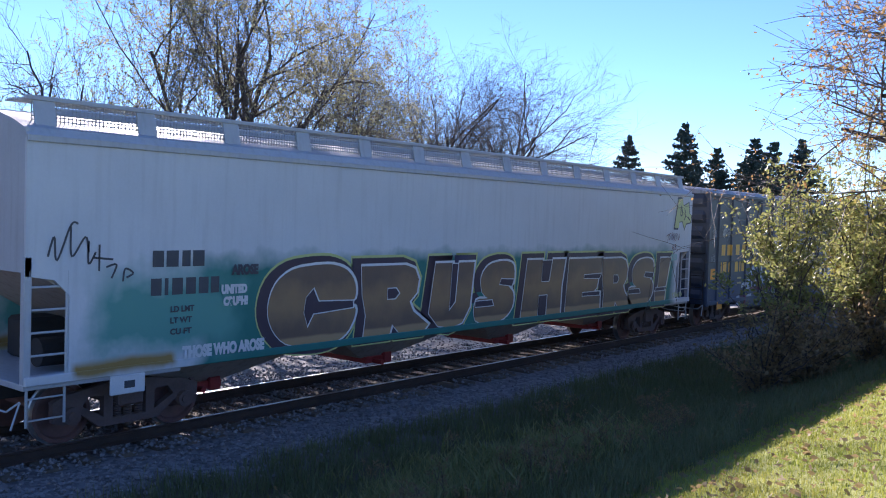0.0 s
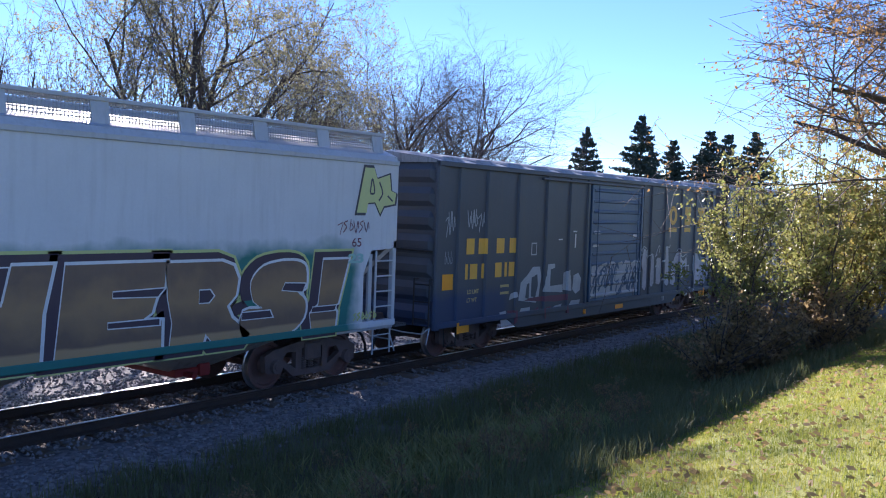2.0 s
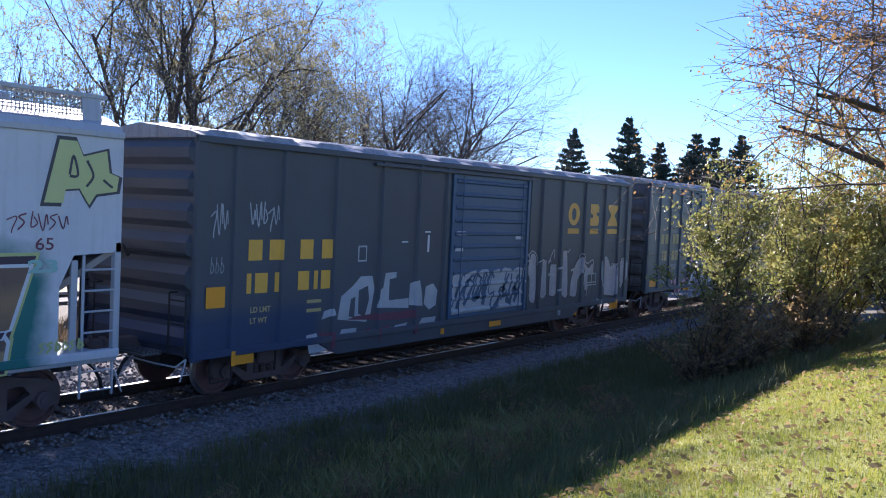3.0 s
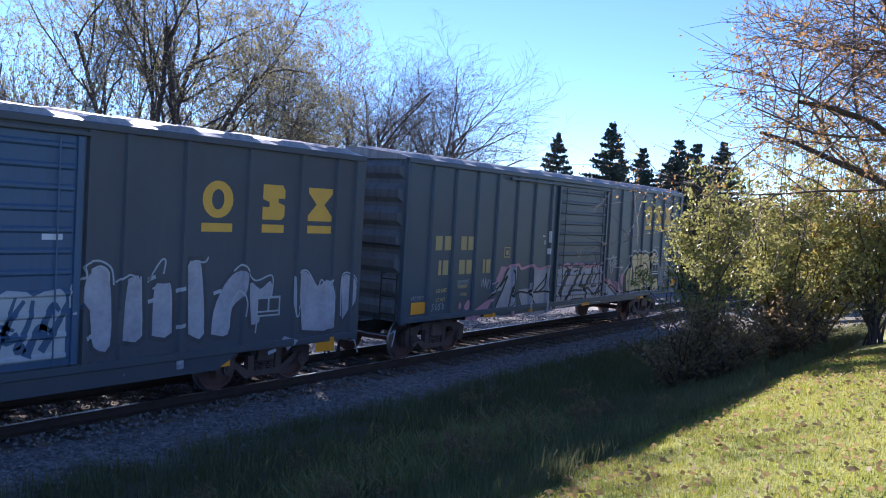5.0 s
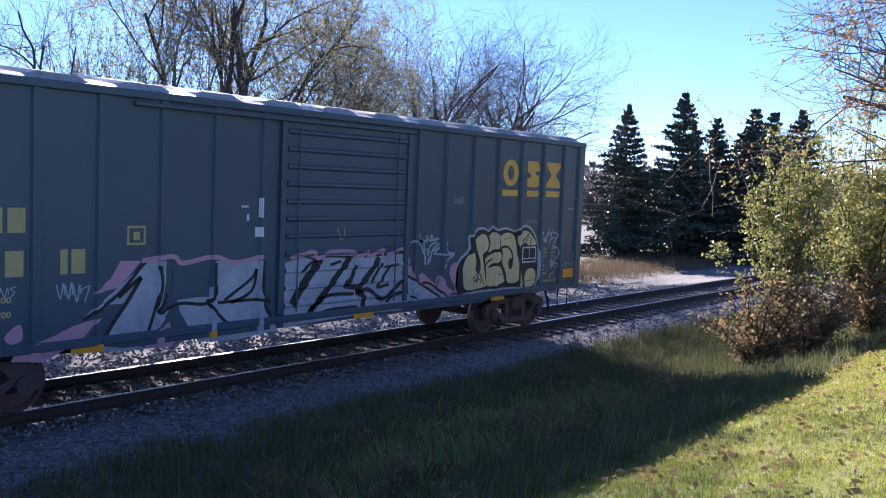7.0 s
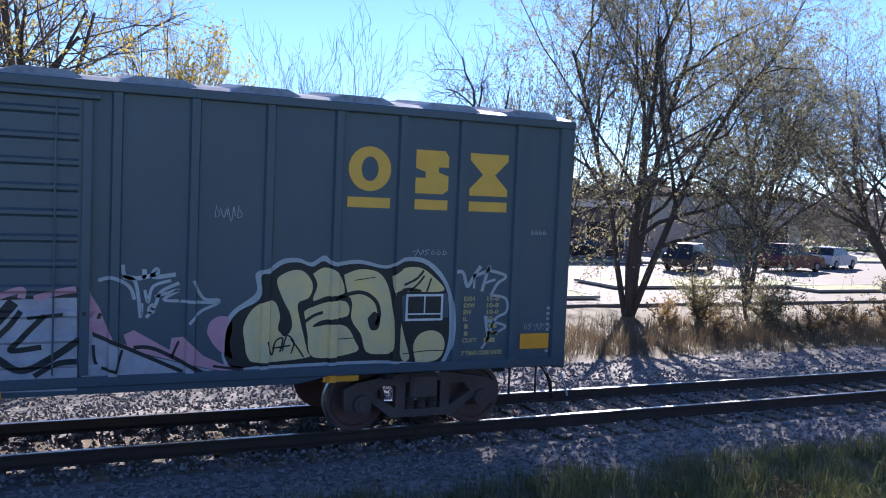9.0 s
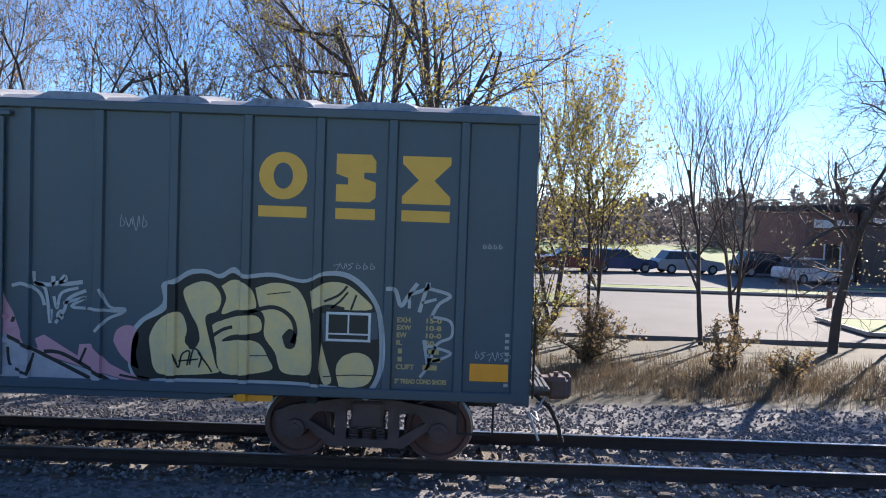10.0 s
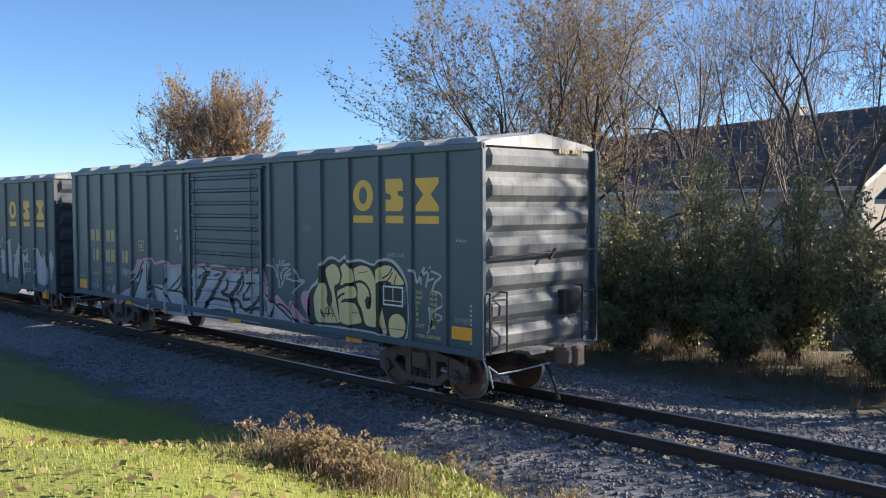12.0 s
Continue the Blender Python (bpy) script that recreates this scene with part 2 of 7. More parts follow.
def loft(bm, sections):
    """A solid through equal-sized rings of points."""
    rings = [[bm.verts.new(p) for p in s] for s in sections]
    k = len(rings[0])
    for a, b in zip(rings, rings[1:]):
        for i in range(k):
            bm.faces.new((a[i], a[(i + 1) % k], b[(i + 1) % k], b[i]))
    bm.faces.new(list(reversed(rings[0])))
    bm.faces.new(rings[-1])
    bmesh.ops.recalc_face_normals(bm, faces=bm.faces)
    return bm


def B():
    return bmesh.new()


# ---- ground ----
YC = 12.51
PROFILE = [(-400, 2.4), (-40, 2.0), (-5, 1.85), (0, 1.66), (2, 1.25), (3.75, 0.70), (5.5, 0.1), (7, -0.3), (8.3, -0.48), (9.3, -0.45),
           (10.3, -0.30), (11.2, -0.24), (13.8, -0.24), (15, -0.38), (16.5, -0.6), (30, -0.62), (60, -0.7), (500, -1.5), (3000, -2)]
_py, _pz = [q[0] for q in PROFILE], [q[1] for q in PROFILE]


def ground_z(x, y):
    s = 3.3 * math.exp(-((x + 6.0) / 2.6) ** 2) * min(1, max(0, (9.6 - y) / 3.6))
    z = float(np.interp(y - s, _py, _pz))
    w = 0.0 if 10.9 < y < 14.1 else 1.0
    return z + w * (0.05 * noise.noise((x * 0.7, y * 0.7, 0)) + 0.025 * noise.noise((x * 2.1, y * 2.1, 4)))


def build_ground():
    xs = [-3000, -900, -300, -120, -70] + [v * 0.5 for v in range(-90, 131)] + [70, 90, 140, 300, 900, 3000]
    ys = [-900, -200, -60, -25, -12] + [-8 + v * 0.4 for v in range(0, 80)] + [26, 28, 31, 35, 40, 50, 70, 120, 300, 900, 3000]
    verts = [(x, y, ground_z(x, y)) for y in ys for x in xs]
    k = len(xs)
    faces = [(j * k + i, j * k + i + 1, (j + 1) * k + i + 1, (j + 1) * k + i) for j in range(len(ys) - 1) for i in range(k - 1)]
    m = mat("earth", (0.13, 0.11, 0.07), (0.08, 0.075, 0.05), 0.95, 0.8, 20, 0.5)
    n, L = m.node_tree.nodes, m.node_tree.links
    b = n["Principled BSDF"]
    out = b.inputs["Base Color"].links[0].from_socket
    geo = n.new("ShaderNodeTexCoord")
    sep = n.new("ShaderNodeSeparateXYZ")
    L.new(geo.outputs["Object"], sep.inputs[0])
    nz = n.new("ShaderNodeTexNoise")
    nz.inputs["Scale"].default_value, nz.inputs["Detail"].default_value = 0.8, 6
    L.new(geo.outputs["Object"], nz.inputs["Vector"])
    wob = n.new("ShaderNodeMath")
    wob.operation = "MULTIPLY_ADD"
    wob.inputs[1].default_value = 2.4
    wob.inputs[2].default_value = -1.2
    L.new(nz.outputs[0], wob.inputs[0])
    yy = n.new("ShaderNodeMath")
    L.new(sep.outputs[1], yy.inputs[0])
    L.new(wob.outputs[0], yy.inputs[1])
    edge = n.new("ShaderNodeMapRange")
    edge.inputs[1].default_value, edge.inputs[2].default_value, edge.inputs[4].default_value = 0.5, 5.0, 0.9
    L.new(sep.outputs[0], edge.inputs[0])
    yg = n.new("ShaderNodeMath")
    yg.operation = "SUBTRACT"
    L.new(yy.outputs[0], yg.inputs[0])
    L.new(edge.outputs[0], yg.inputs[1])
    edge2 = n.new("ShaderNodeMapRange")
    edge2.inputs[1].default_value, edge2.inputs[2].default_value, edge2.inputs[3].default_value, edge2.inputs[4].default_value = -2.5, 0.5, 4.6, 0.0
    L.new(sep.outputs[0], edge2.inputs[0])
    yt = n.new("ShaderNodeMath")
    yt.operation = "SUBTRACT"
    L.new(yy.outputs[0], yt.inputs[0])
    L.new(edge2.outputs[0], yt.inputs[1])
    vor = n.new("ShaderNodeTexVoronoi")
    vor.inputs["Scale"].default_value = 14
    L.new(geo.outputs["Object"], vor.inputs["Vector"])
    gravel = n.new("ShaderNodeMix")
    gravel.data_type = "RGBA"
    gravel.inputs[6].default_value, gravel.inputs[7].default_value = (0.30, 0.28, 0.27, 1), (0.12, 0.115, 0.115, 1)
    sg = n.new("ShaderNodeSeparateColor")
    L.new(vor.outputs["Color"], sg.inputs[0])
    L.new(sg.outputs[0], gravel.inputs[0])
    turf = n.new("ShaderNodeMix")
    turf.data_type = "RGBA"
    turf.inputs[6].default_value, turf.inputs[7].default_value = (0.16, 0.22, 0.03, 1), (0.28, 0.26, 0.07, 1)
    L.new(nz.outputs[0], turf.inputs[0])
    for lo, hi, soft, src, ysrc in ((9.0, 17.6, 0.4, gravel.outputs[2], yg), (-900, 4.0, 0.4, turf.outputs[2], yt)):
        r1, r2, mu, mx = n.new("ShaderNodeMapRange"), n.new("ShaderNodeMapRange"), n.new("ShaderNodeMath"), n.new("ShaderNodeMix")
        r1.inputs[1].default_value, r1.inputs[2].default_value = lo - soft, lo + soft
        r2.inputs[1].default_value, r2.inputs[2].default_value = hi + soft, hi - soft
        L.new(ysrc.outputs[0], r1.inputs[0])
        L.new(ysrc.outputs[0], r2.inputs[0])
        mu.operation = "MULTIPLY"
        L.new(r1.outputs[0], mu.inputs[0])
        L.new(r2.outputs[0], mu.inputs[1])
        mx.data_type = "RGBA"
        L.new(mu.outputs[0], mx.inputs[0])
        L.new(out, mx.inputs[6])
        L.new(src, mx.inputs[7])
        out = mx.outputs[2]
    L.new(out, b.inputs["Base Color"])
    tagged(raw("ground", verts, faces, m, smooth=True), "lawn bank, weedy ditch and grey gravel trackbed", "ground", kind="structure")


build_ground()


# ---- track ----
def build_track():
    track = thing("railway_track", pose(0, YC, 0), "single railway track with rusty rails on wooden ties", "railway track", kind="structure")
    for s in (-1, 1):
        bm = B()
        prof = [(-0.075, -0.172), (0.075, -0.172), (0.075, -0.155), (0.012, -0.13), (0.012, -0.05), (0.036, -0.035), (0.036, -0.006),
                (0.03, 0.0), (-0.03, 0.0), (-0.036, -0.006), (-0.036, -0.035), (-0.012, -0.05), (-0.012, -0.13), (-0.075, -0.155)]
        loft(bm, [[(x, s * 0.755 + a, b) for a, b in prof] for x in (-220, 260)])
        rail = part("rail", bm, M["rail_side"], track, "rusty steel rail")
        rail.data.materials.append(M["steel_worn"])
        for p in rail.data.polygons:
            if p.normal.z > 0.5 and p.center.z > -0.02:
                p.material_index = 1
    bm = B()
    box(bm, -0.115, -1.28, -0.36, 0.115, 1.28, -0.182, 0.012)
    tie = part("tie", bm, M["tie"], track)
    rng = random.Random(3)
    tie.location.x = -45
    for i in range(1, 230):
        o = tie.copy()
        scene.collection.objects.link(o)
        o.location = (-45 + i * 0.53 + rng.uniform(-0.03, 0.03), rng.uniform(-0.05, 0.05), rng.uniform(-0.012, 0.006))
        o.rotation_euler = (0, 0, rng.uniform(-0.02, 0.02))
    rng = np.random.default_rng(5)
    base = [(0.5, 0, 0), (-0.5, 0.1, 0), (0.05, 0.5, 0.05), (-0.05, -0.5, 0), (0.1, 0.05, 0.42), (-0.1, 0, -0.4)]
    fs = [(0, 2, 4), (2, 1, 4), (1, 3, 4), (3, 0, 4), (2, 0, 5), (1, 2, 5), (3, 1, 5), (0, 3, 5)]
    V, F = [], []
    for i in range(40000):
        x = rng.uniform(-24, 34) if i % 2 else rng.uniform(-14, 14)
        y = rng.choice([rng.uniform(8.2, 11.0), rng.uniform(11, 14), rng.uniform(14, 18.2)])
        if y < 8.9 + 0.9 * min(1, max(0, (x - 0.5) / 4.5)) + rng.uniform(-0.3, 0.3):
            continue
        z = ground_z(x, y) + 0.015 + (0.045 if 11.1 < y < 13.9 else 0)
        s = rng.uniform(0.035, 0.075) * (1.5 if rng.random() < 0.06 else 1)
        a = rng.uniform(0, 6.28)
        c, sn = math.cos(a) * s, math.sin(a) * s
        j = rng.uniform(0.7, 1.3, 6)
        k = len(V)
        V += [(x + (p[0] * c - p[1] * sn) * q, y + (p[0] * sn + p[1] * c) * q, z + p[2] * s * q) for p, q in zip(base, j)]
        F += [tuple(k + t for t in f) for f in fs]
    tagged(raw("ballast_stones", V, F, M["stone"]), "grey crushed stone ballast along the track", "ballast", kind="stuff")


build_track()


# ---- trees, shrubs and grass ----
def tube_mesh(segs, sides):
    """Tubes round (a, b, radius a, radius b)."""
    V, F = [], []
    ang = [(math.cos(2 * math.pi * i / sides), math.sin(2 * math.pi * i / sides)) for i in range(sides)]
    for a, b, ra, rb in segs:
        d = (b - a)
        if d.length < 1e-5:
            continue
        d.normalize()
        u = d.orthogonal().normalized()
        w = d.cross(u)
        k = len(V)
        for p, r in ((a, ra), (b, rb)):
            V += [tuple(p + (u * c + w * s) * r) for c, s in ang]
        F += [(k + i, k + (i + 1) % sides, k + sides + (i + 1) % sides, k + sides + i) for i in range(sides)]
    return V, F


def leaf_mesh(points, size, rng, flat=0.0):
    """One small folded leaf at each point."""
    n = len(points)
    if not n:
        return [], []
    P = np.array(points)
    A = rng.normal(size=(n, 3))
    A[:, 2] *= 1 - flat
    A /= np.linalg.norm(A, axis=1)[:, None]
    C = np.cross(A, rng.normal(size=(n, 3)))
    C /= np.linalg.norm(C, axis=1)[:, None]
    s = size * rng.uniform(0.6, 1.4, n)[:, None]
    V = np.stack([P - A * s, P + C * s * 0.55, P + A * s, P - C * s * 0.55], 1).reshape(-1, 3)
    F = np.arange(4 * n).reshape(-1, 4)
    return V.tolist(), F.tolist()


def tree(name, x, y, height, label, seed, stems=1, lean=0.15, trunk_r=0.16, fork=0.25, spread=0.55, levels=4, kids=(5, 5, 5, 4), up=0.25,
         wiggle=0.12, leaf=None, leaves=0, leaf_size=0.05, ratio=0.62, twig_r=0.006, category="tree", group="", leaf_low=0.0, z=None, length0=0.55, tilt=None, width=None):
    rng = random.Random(seed)
    nrng = np.random.default_rng(seed)
    z0 = (ground_z(x, y) if z is None else z) - 0.08
    root = thing(name, pose(x, y, z0), label, category, group)
    thick, thin, tips = [], [], []

    def grow(p, d, length, r, level):
        n = 5 if level < 2 else 4 if level < 3 else 3
        pts = [p.copy()]
        for i in range(n):
            d = (d + Vector((rng.gauss(0, wiggle), rng.gauss(0, wiggle), rng.gauss(0, wiggle) + up * (0.35 if level else 0.2) / n))).normalized()
            p = p + d * (length / n)
            pts.append(p.copy())
        rend = max(twig_r * 0.6, r * (0.45 if level < levels else 0.4))
        for i in range(n):
            ra, rb = r + (rend - r) * i / n, r + (rend - r) * (i + 1) / n
            (thick if level < 2 else thin).append((pts[i], pts[i + 1], ra, rb))
        if level >= levels:
            tips.append(pts)
            return
        if level >= levels - 1:
            tips.append(pts[1:])
        k = kids[min(level, len(kids) - 1)]
        for c in range(k):
            f = (fork if level == 0 else 0.25) + (1 - (fork if level == 0 else 0.25)) * (c + rng.uniform(0.2, 0.9)) / k
            f = min(f, 0.98)
            i = min(int(f * n), n - 1)
            q = pts[i].lerp(pts[i + 1], f * n - i)
            dd = (pts[i + 1] - pts[i]).normalized()
            side = Vector((rng.gauss(0, 1), rng.gauss(0, 1), rng.gauss(0, 0.5)))
            side = (side - dd * side.dot(dd)).normalized()
            sp = spread * rng.uniform(0.7, 1.35)
            nd = (dd * math.cos(sp) + side * math.sin(sp) + Vector((0, 0, up * 0.4))).normalized()
            rr = max(twig_r, (r + (rend - r) * f) * rng.uniform(0.5, 0.7))
            grow(q, nd, length * ratio * rng.uniform(0.75, 1.15) * (1.15 - 0.45 * f if level == 0 else 1), rr, level + 1)

    for s in range(stems):
        a = rng.uniform(0, 6.28) if stems < 2 else 2 * math.pi * (s + rng.uniform(-0.2, 0.2)) / stems
        ln = lean * rng.uniform(0.6, 1.2)
        d0 = Vector((math.cos(a) * ln, math.sin(a) * ln, 1)) if tilt is None else Vector((tilt[0], tilt[1], 1))
        grow(Vector((math.cos(a) * 0.12 * (stems > 1), math.sin(a) * 0.12 * (stems > 1), 0)), d0.normalized(), height * length0, trunk_r * rng.uniform(0.8, 1.1), 0)
    # bring the crown to its height and width
    top = max(b.z for a, b, _, _ in thin)
    reach = sorted(math.hypot(b.x, b.y) for a, b, _, _ in thin)[int(len(thin) * 0.97)]
    kz, kw = height / top, (width / reach if width else height / top)
    for p in {id(v): v for sg in (*thick, *thin) for v in sg[:2]}.values():
        p.x, p.y, p.z = p.x * kw, p.y * kw, p.z * kz
    V, F = tube_mesh(thick, 7)
    raw("trunk", V, F, M["bark"], root, smooth=True)
    V, F = tube_mesh(thin, 3)
    raw("crown", V, F, M["twig"], root, smooth=True)
    if leaves and leaf:
        pts = []
        for _ in range(leaves):
            t = rng.choice(tips)
            i = rng.randrange(len(t) - 1)
            q = t[i].lerp(t[i + 1], rng.random()) + Vector((rng.gauss(0, 0.06), rng.gauss(0, 0.06), rng.gauss(0, 0.06)))
            if q.z > leaf_low:
                pts.append(tuple(q))
        V, F = leaf_mesh(pts, leaf_size, nrng)
        raw("foliage", V, F, M[leaf], root)
    return root


def spruce(x, y, height, radius, seed, label="dark green conical spruce tree"):
    rng = random.Random(seed)
    nrng = np.random.default_rng(seed)
    root = thing("spruce", pose(x, y, ground_z(x, y) - 0.05), label, "spruce tree", "spruces beyond the track")
    part("trunk", rod(B(), (0, 0, 0), (0, 0, height * 0.97), 0.17, 8, 0.015), M["bark"], root)
    segs, pts = [], []
    z = 0.5
    while z < height * 0.98:
        f = z / height
        for k in range(rng.randint(6, 8)):
            a = rng.uniform(0, 6.28)
            ln = radius * (1 - f) ** 1.05 * rng.uniform(0.65, 1.15) + 0.08
            tip = Vector((math.cos(a) * ln, math.sin(a) * ln, z - ln * 0.18 + f * ln * 0.5))
            r0 = Vector((0, 0, z))
            segs.append((r0, tip, 0.02, 0.005))
            for j in range(int(75 * ln) + 16):
                g = rng.uniform(0.15, 1.0)
                c = r0.lerp(tip, g)
                w = 0.22 * ln * (1 - g * 0.6)
                pts.append((c.x + rng.gauss(0, w * 0.7), c.y + rng.gauss(0, w * 0.7), c.z + rng.gauss(-0.04, 0.06)))
        z += 0.27 + 0.12 * rng.random()
    V, F = tube_mesh(segs, 3)
    raw("crown", V, F, M["twig"], root)
    V, F = leaf_mesh(pts, 0.10, nrng, 0.3)
    raw("needle_cover", V, F, M["needle"], root)


def shrub(x, y, height, radius, seed, leaf, n_leaf, label, stems=16, leaf_size=0.045, low=0.25, group="", twig="twig", z=None):
    rng = random.Random(seed)
    nrng = np.random.default_rng(seed)
    z0 = (ground_z(x, y) if z is None else z) - 0.05
    root = thing("shrub", pose(x, y, z0), label, "shrub", group)
    segs, thick, pts = [], [], []
    for s in range(stems):
        a = rng.uniform(0, 6.28)
        reach = radius * math.sqrt(rng.random())
        h = height * rng.uniform(0.65, 1.05) * (1 - 0.45 * (reach / radius) ** 2)
        p = Vector((math.cos(a) * 0.25 * rng.random(), math.sin(a) * 0.25 * rng.random(), 0))
        n = 7
        chain = [p]
        for i in range(1, n + 1):
            f = i / n
            chain.append(Vector((math.cos(a) * reach * f ** 1.3 + rng.gauss(0, 0.06), math.sin(a) * reach * f ** 1.3 + rng.gauss(0, 0.06), h * f)))
        for i in range(n):
            thick.append((chain[i], chain[i + 1], 0.022 * (1 - i / n) + 0.005, 0.022 * (1 - (i + 1) / n) + 0.004))
        for c in range(34):
            f = rng.uniform(0.12, 1.0) * n
            i = min(int(f), n - 1)
            q = chain[i].lerp(chain[i + 1], f - i)
            d = Vector((rng.gauss(0, 1), rng.gauss(0, 1), rng.gauss(0.35, 0.6))).normalized() * rng.uniform(0.25, 0.6) * radius * 0.42
            segs.append((q, q + d, 0.006, 0.002))
            for e in range(3):
                g = q + d * rng.uniform(0.3, 1)
                d2 = Vector((rng.gauss(0, 1), rng.gauss(0, 1), rng.gauss(0.2, 0.7))).normalized() * rng.uniform(0.1, 0.3) * radius * 0.4
                segs.append((g, g + d2, 0.0035, 0.0015))
                for _ in range(max(1, n_leaf // (stems * 34 * 3))):
                    v = g + d2 * rng.uniform(0.1, 1.1) + Vector((rng.gauss(0, 0.05), rng.gauss(0, 0.05), rng.gauss(0, 0.05)))
                    if v.z > height * low * rng.uniform(0.5, 1.3):
                        pts.append(tuple(v))
    V, F = tube_mesh(thick, 5)
    raw("woody_base", V, F, M["bark"], root)
    V, F = tube_mesh(segs, 3)
    raw("crown", V, F, M[twig], root)
    V, F = leaf_mesh(pts, leaf_size, nrng)
    raw("foliage", V, F, M[leaf], root)
    return root


def blades(name, n, where, hgt, width, material, label, category, seed, bend=0.5, clump=0):
    """Grass: single bent blades over an area; where(rng) gives x, y."""
    rng = random.Random(seed)
    V, F = [], []
    i = 0
    while i < n:
        cx, cy, s = where(rng)
        for _ in range(clump or 1):
            x, y = (cx + rng.gauss(0, 0.09), cy + rng.gauss(0, 0.09)) if clump else (cx, cy)
            z = ground_z(x, y) - 0.01
            a = rng.uniform(0, 6.28)
            h = hgt * s * rng.uniform(0.5, 1.25)
            ca, sa = math.cos(a), math.sin(a)
            w = width * rng.uniform(0.7, 1.4)
            b = bend * h * rng.uniform(0.3, 1.2)
            k = len(V)
            V += [(x - sa * w, y + ca * w, z), (x + sa * w, y - ca * w, z), (x + ca * b * 0.35 + sa * w * 0.7, y + sa * b * 0.35 - ca * w * 0.7, z + h * 0.6),
                  (x + ca * b * 0.35 - sa * w * 0.7, y + sa * b * 0.35 + ca * w * 0.7, z + h * 0.6), (x + ca * b, y + sa * b, z + h)]
            F += [(k, k + 1, k + 2, k + 3), (k + 3, k + 2, k + 4)]
            i += 1
    return tagged(raw(name, V, F, M[material]), label, category, kind="stuff")


def plant_trees():
    g = "trees beyond the track"
    tree("tree", 19.2, 25.6, 15.8, "tall tree with thin grey-green autumn leaves", 11, stems=5, lean=0.32, trunk_r=0.13, spread=0.85, levels=4, kids=(10, 6, 5, 3), up=0.02, wiggle=0.13,
         leaf="leaf_olive", leaves=56000, leaf_size=0.042, group=g, length0=0.58, twig_r=0.0045, width=7.2, ratio=0.64)
    tree("tree", 27.0, 28.2, 14.6, "tall tree with thin grey-green autumn leaves", 12, stems=4, lean=0.25, trunk_r=0.11, spread=0.85, levels=4, kids=(9, 6, 5, 3), up=0.02, wiggle=0.13,
         leaf="leaf_olive", leaves=22000, leaf_size=0.042, group=g, length0=0.6, twig_r=0.0045, width=4.4, ratio=0.64)
    tree("tree", 35.8, 27.4, 13.8, "wide bare tree with many rising limbs", 21, stems=8, lean=0.7, trunk_r=0.15, spread=0.72, levels=4, kids=(9, 7, 6, 4), up=0.03,
         wiggle=0.12, group=g, length0=0.56, fork=0.3, twig_r=0.0045, ratio=0.6, width=8.6)
    tree("tree", 11.9, 26.5, 10.4, "bare gnarled tree with crooked limbs", 31, stems=1, trunk_r=0.17, spread=0.95, levels=4, kids=(11, 6, 5, 4), up=0.12, wiggle=0.28, group=g, width=4.4, length0=0.7, fork=0.35)
    tree("tree", 15.9, 25.3, 9.6, "slender tree with a few olive leaves", 32, stems=3, lean=0.2, trunk_r=0.08, spread=0.5, levels=4, kids=(7, 5, 4, 4),
         leaf="leaf_olive", leaves=3500, leaf_size=0.045, group=g, length0=0.6, width=2.6)
    tree("tree", -0.4, 28.0, 15.5, "tree with fanned dark limbs and sparse green leaves", 41, stems=2, lean=0.2, trunk_r=0.22, spread=0.75, levels=4, kids=(10, 6, 5, 3), up=0.1,
         leaf="leaf_yellow", leaves=10000, leaf_size=0.05, group=g, length0=0.64, width=6.4, fork=0.26, twig_r=0.0038)
    tree("tree", -2.0, 27.9, 14.0, "bare tree leaning with long rising limbs", 42, stems=2, trunk_r=0.15, spread=0.42, levels=4, kids=(8, 6, 5, 4), up=0.3, tilt=(-0.22, 0.05), group=g, length0=0.62, width=5.5)
    tree("tree", 5.0, 27.4, 9.0, "small tree with yellow-green leaves", 43, stems=3, lean=0.3, trunk_r=0.06, spread=0.7, levels=3, kids=(8, 7, 6), leaf="leaf_yellow", leaves=6500,
         leaf_size=0.05, group=g, length0=0.6, width=2.6)
    tree("tree", 4.2, 31.0, 13.5, "thin tree with high limbs and a few yellow leaves", 44, stems=2, lean=0.2, trunk_r=0.1, spread=0.65, levels=4, kids=(8, 6, 4, 3), up=0.12,
         leaf="leaf_yellow", leaves=3500, leaf_size=0.05, group=g, length0=0.62, width=4.5, twig_r=0.0038)
    for i, (x, y, h) in enumerate(((8.2, 27.0, 9.5), (9.4, 27.6, 10.0), (10.2, 30.0, 8.0), (13.6, 26.6, 7.0), (23.5, 24.5, 7.5))):
        tree("tree", x, y, h, "thin bare tree with fine twigs", 50 + i, stems=1, trunk_r=0.08, spread=0.65, levels=4, kids=(8, 5, 4, 3), up=0.2, wiggle=0.14, group=g, length0=0.7, width=2.6)
    tree("tree", -22.8, 28.5, 15.6, "spreading tree with tan and grey-green leaves", 61, stems=6, lean=0.5, trunk_r=0.14, spread=0.55, levels=4, kids=(8, 6, 5, 4),
         leaf="leaf_tan", leaves=26000, leaf_size=0.058, group=g, length0=0.62, width=7.2, twig_r=0.005)
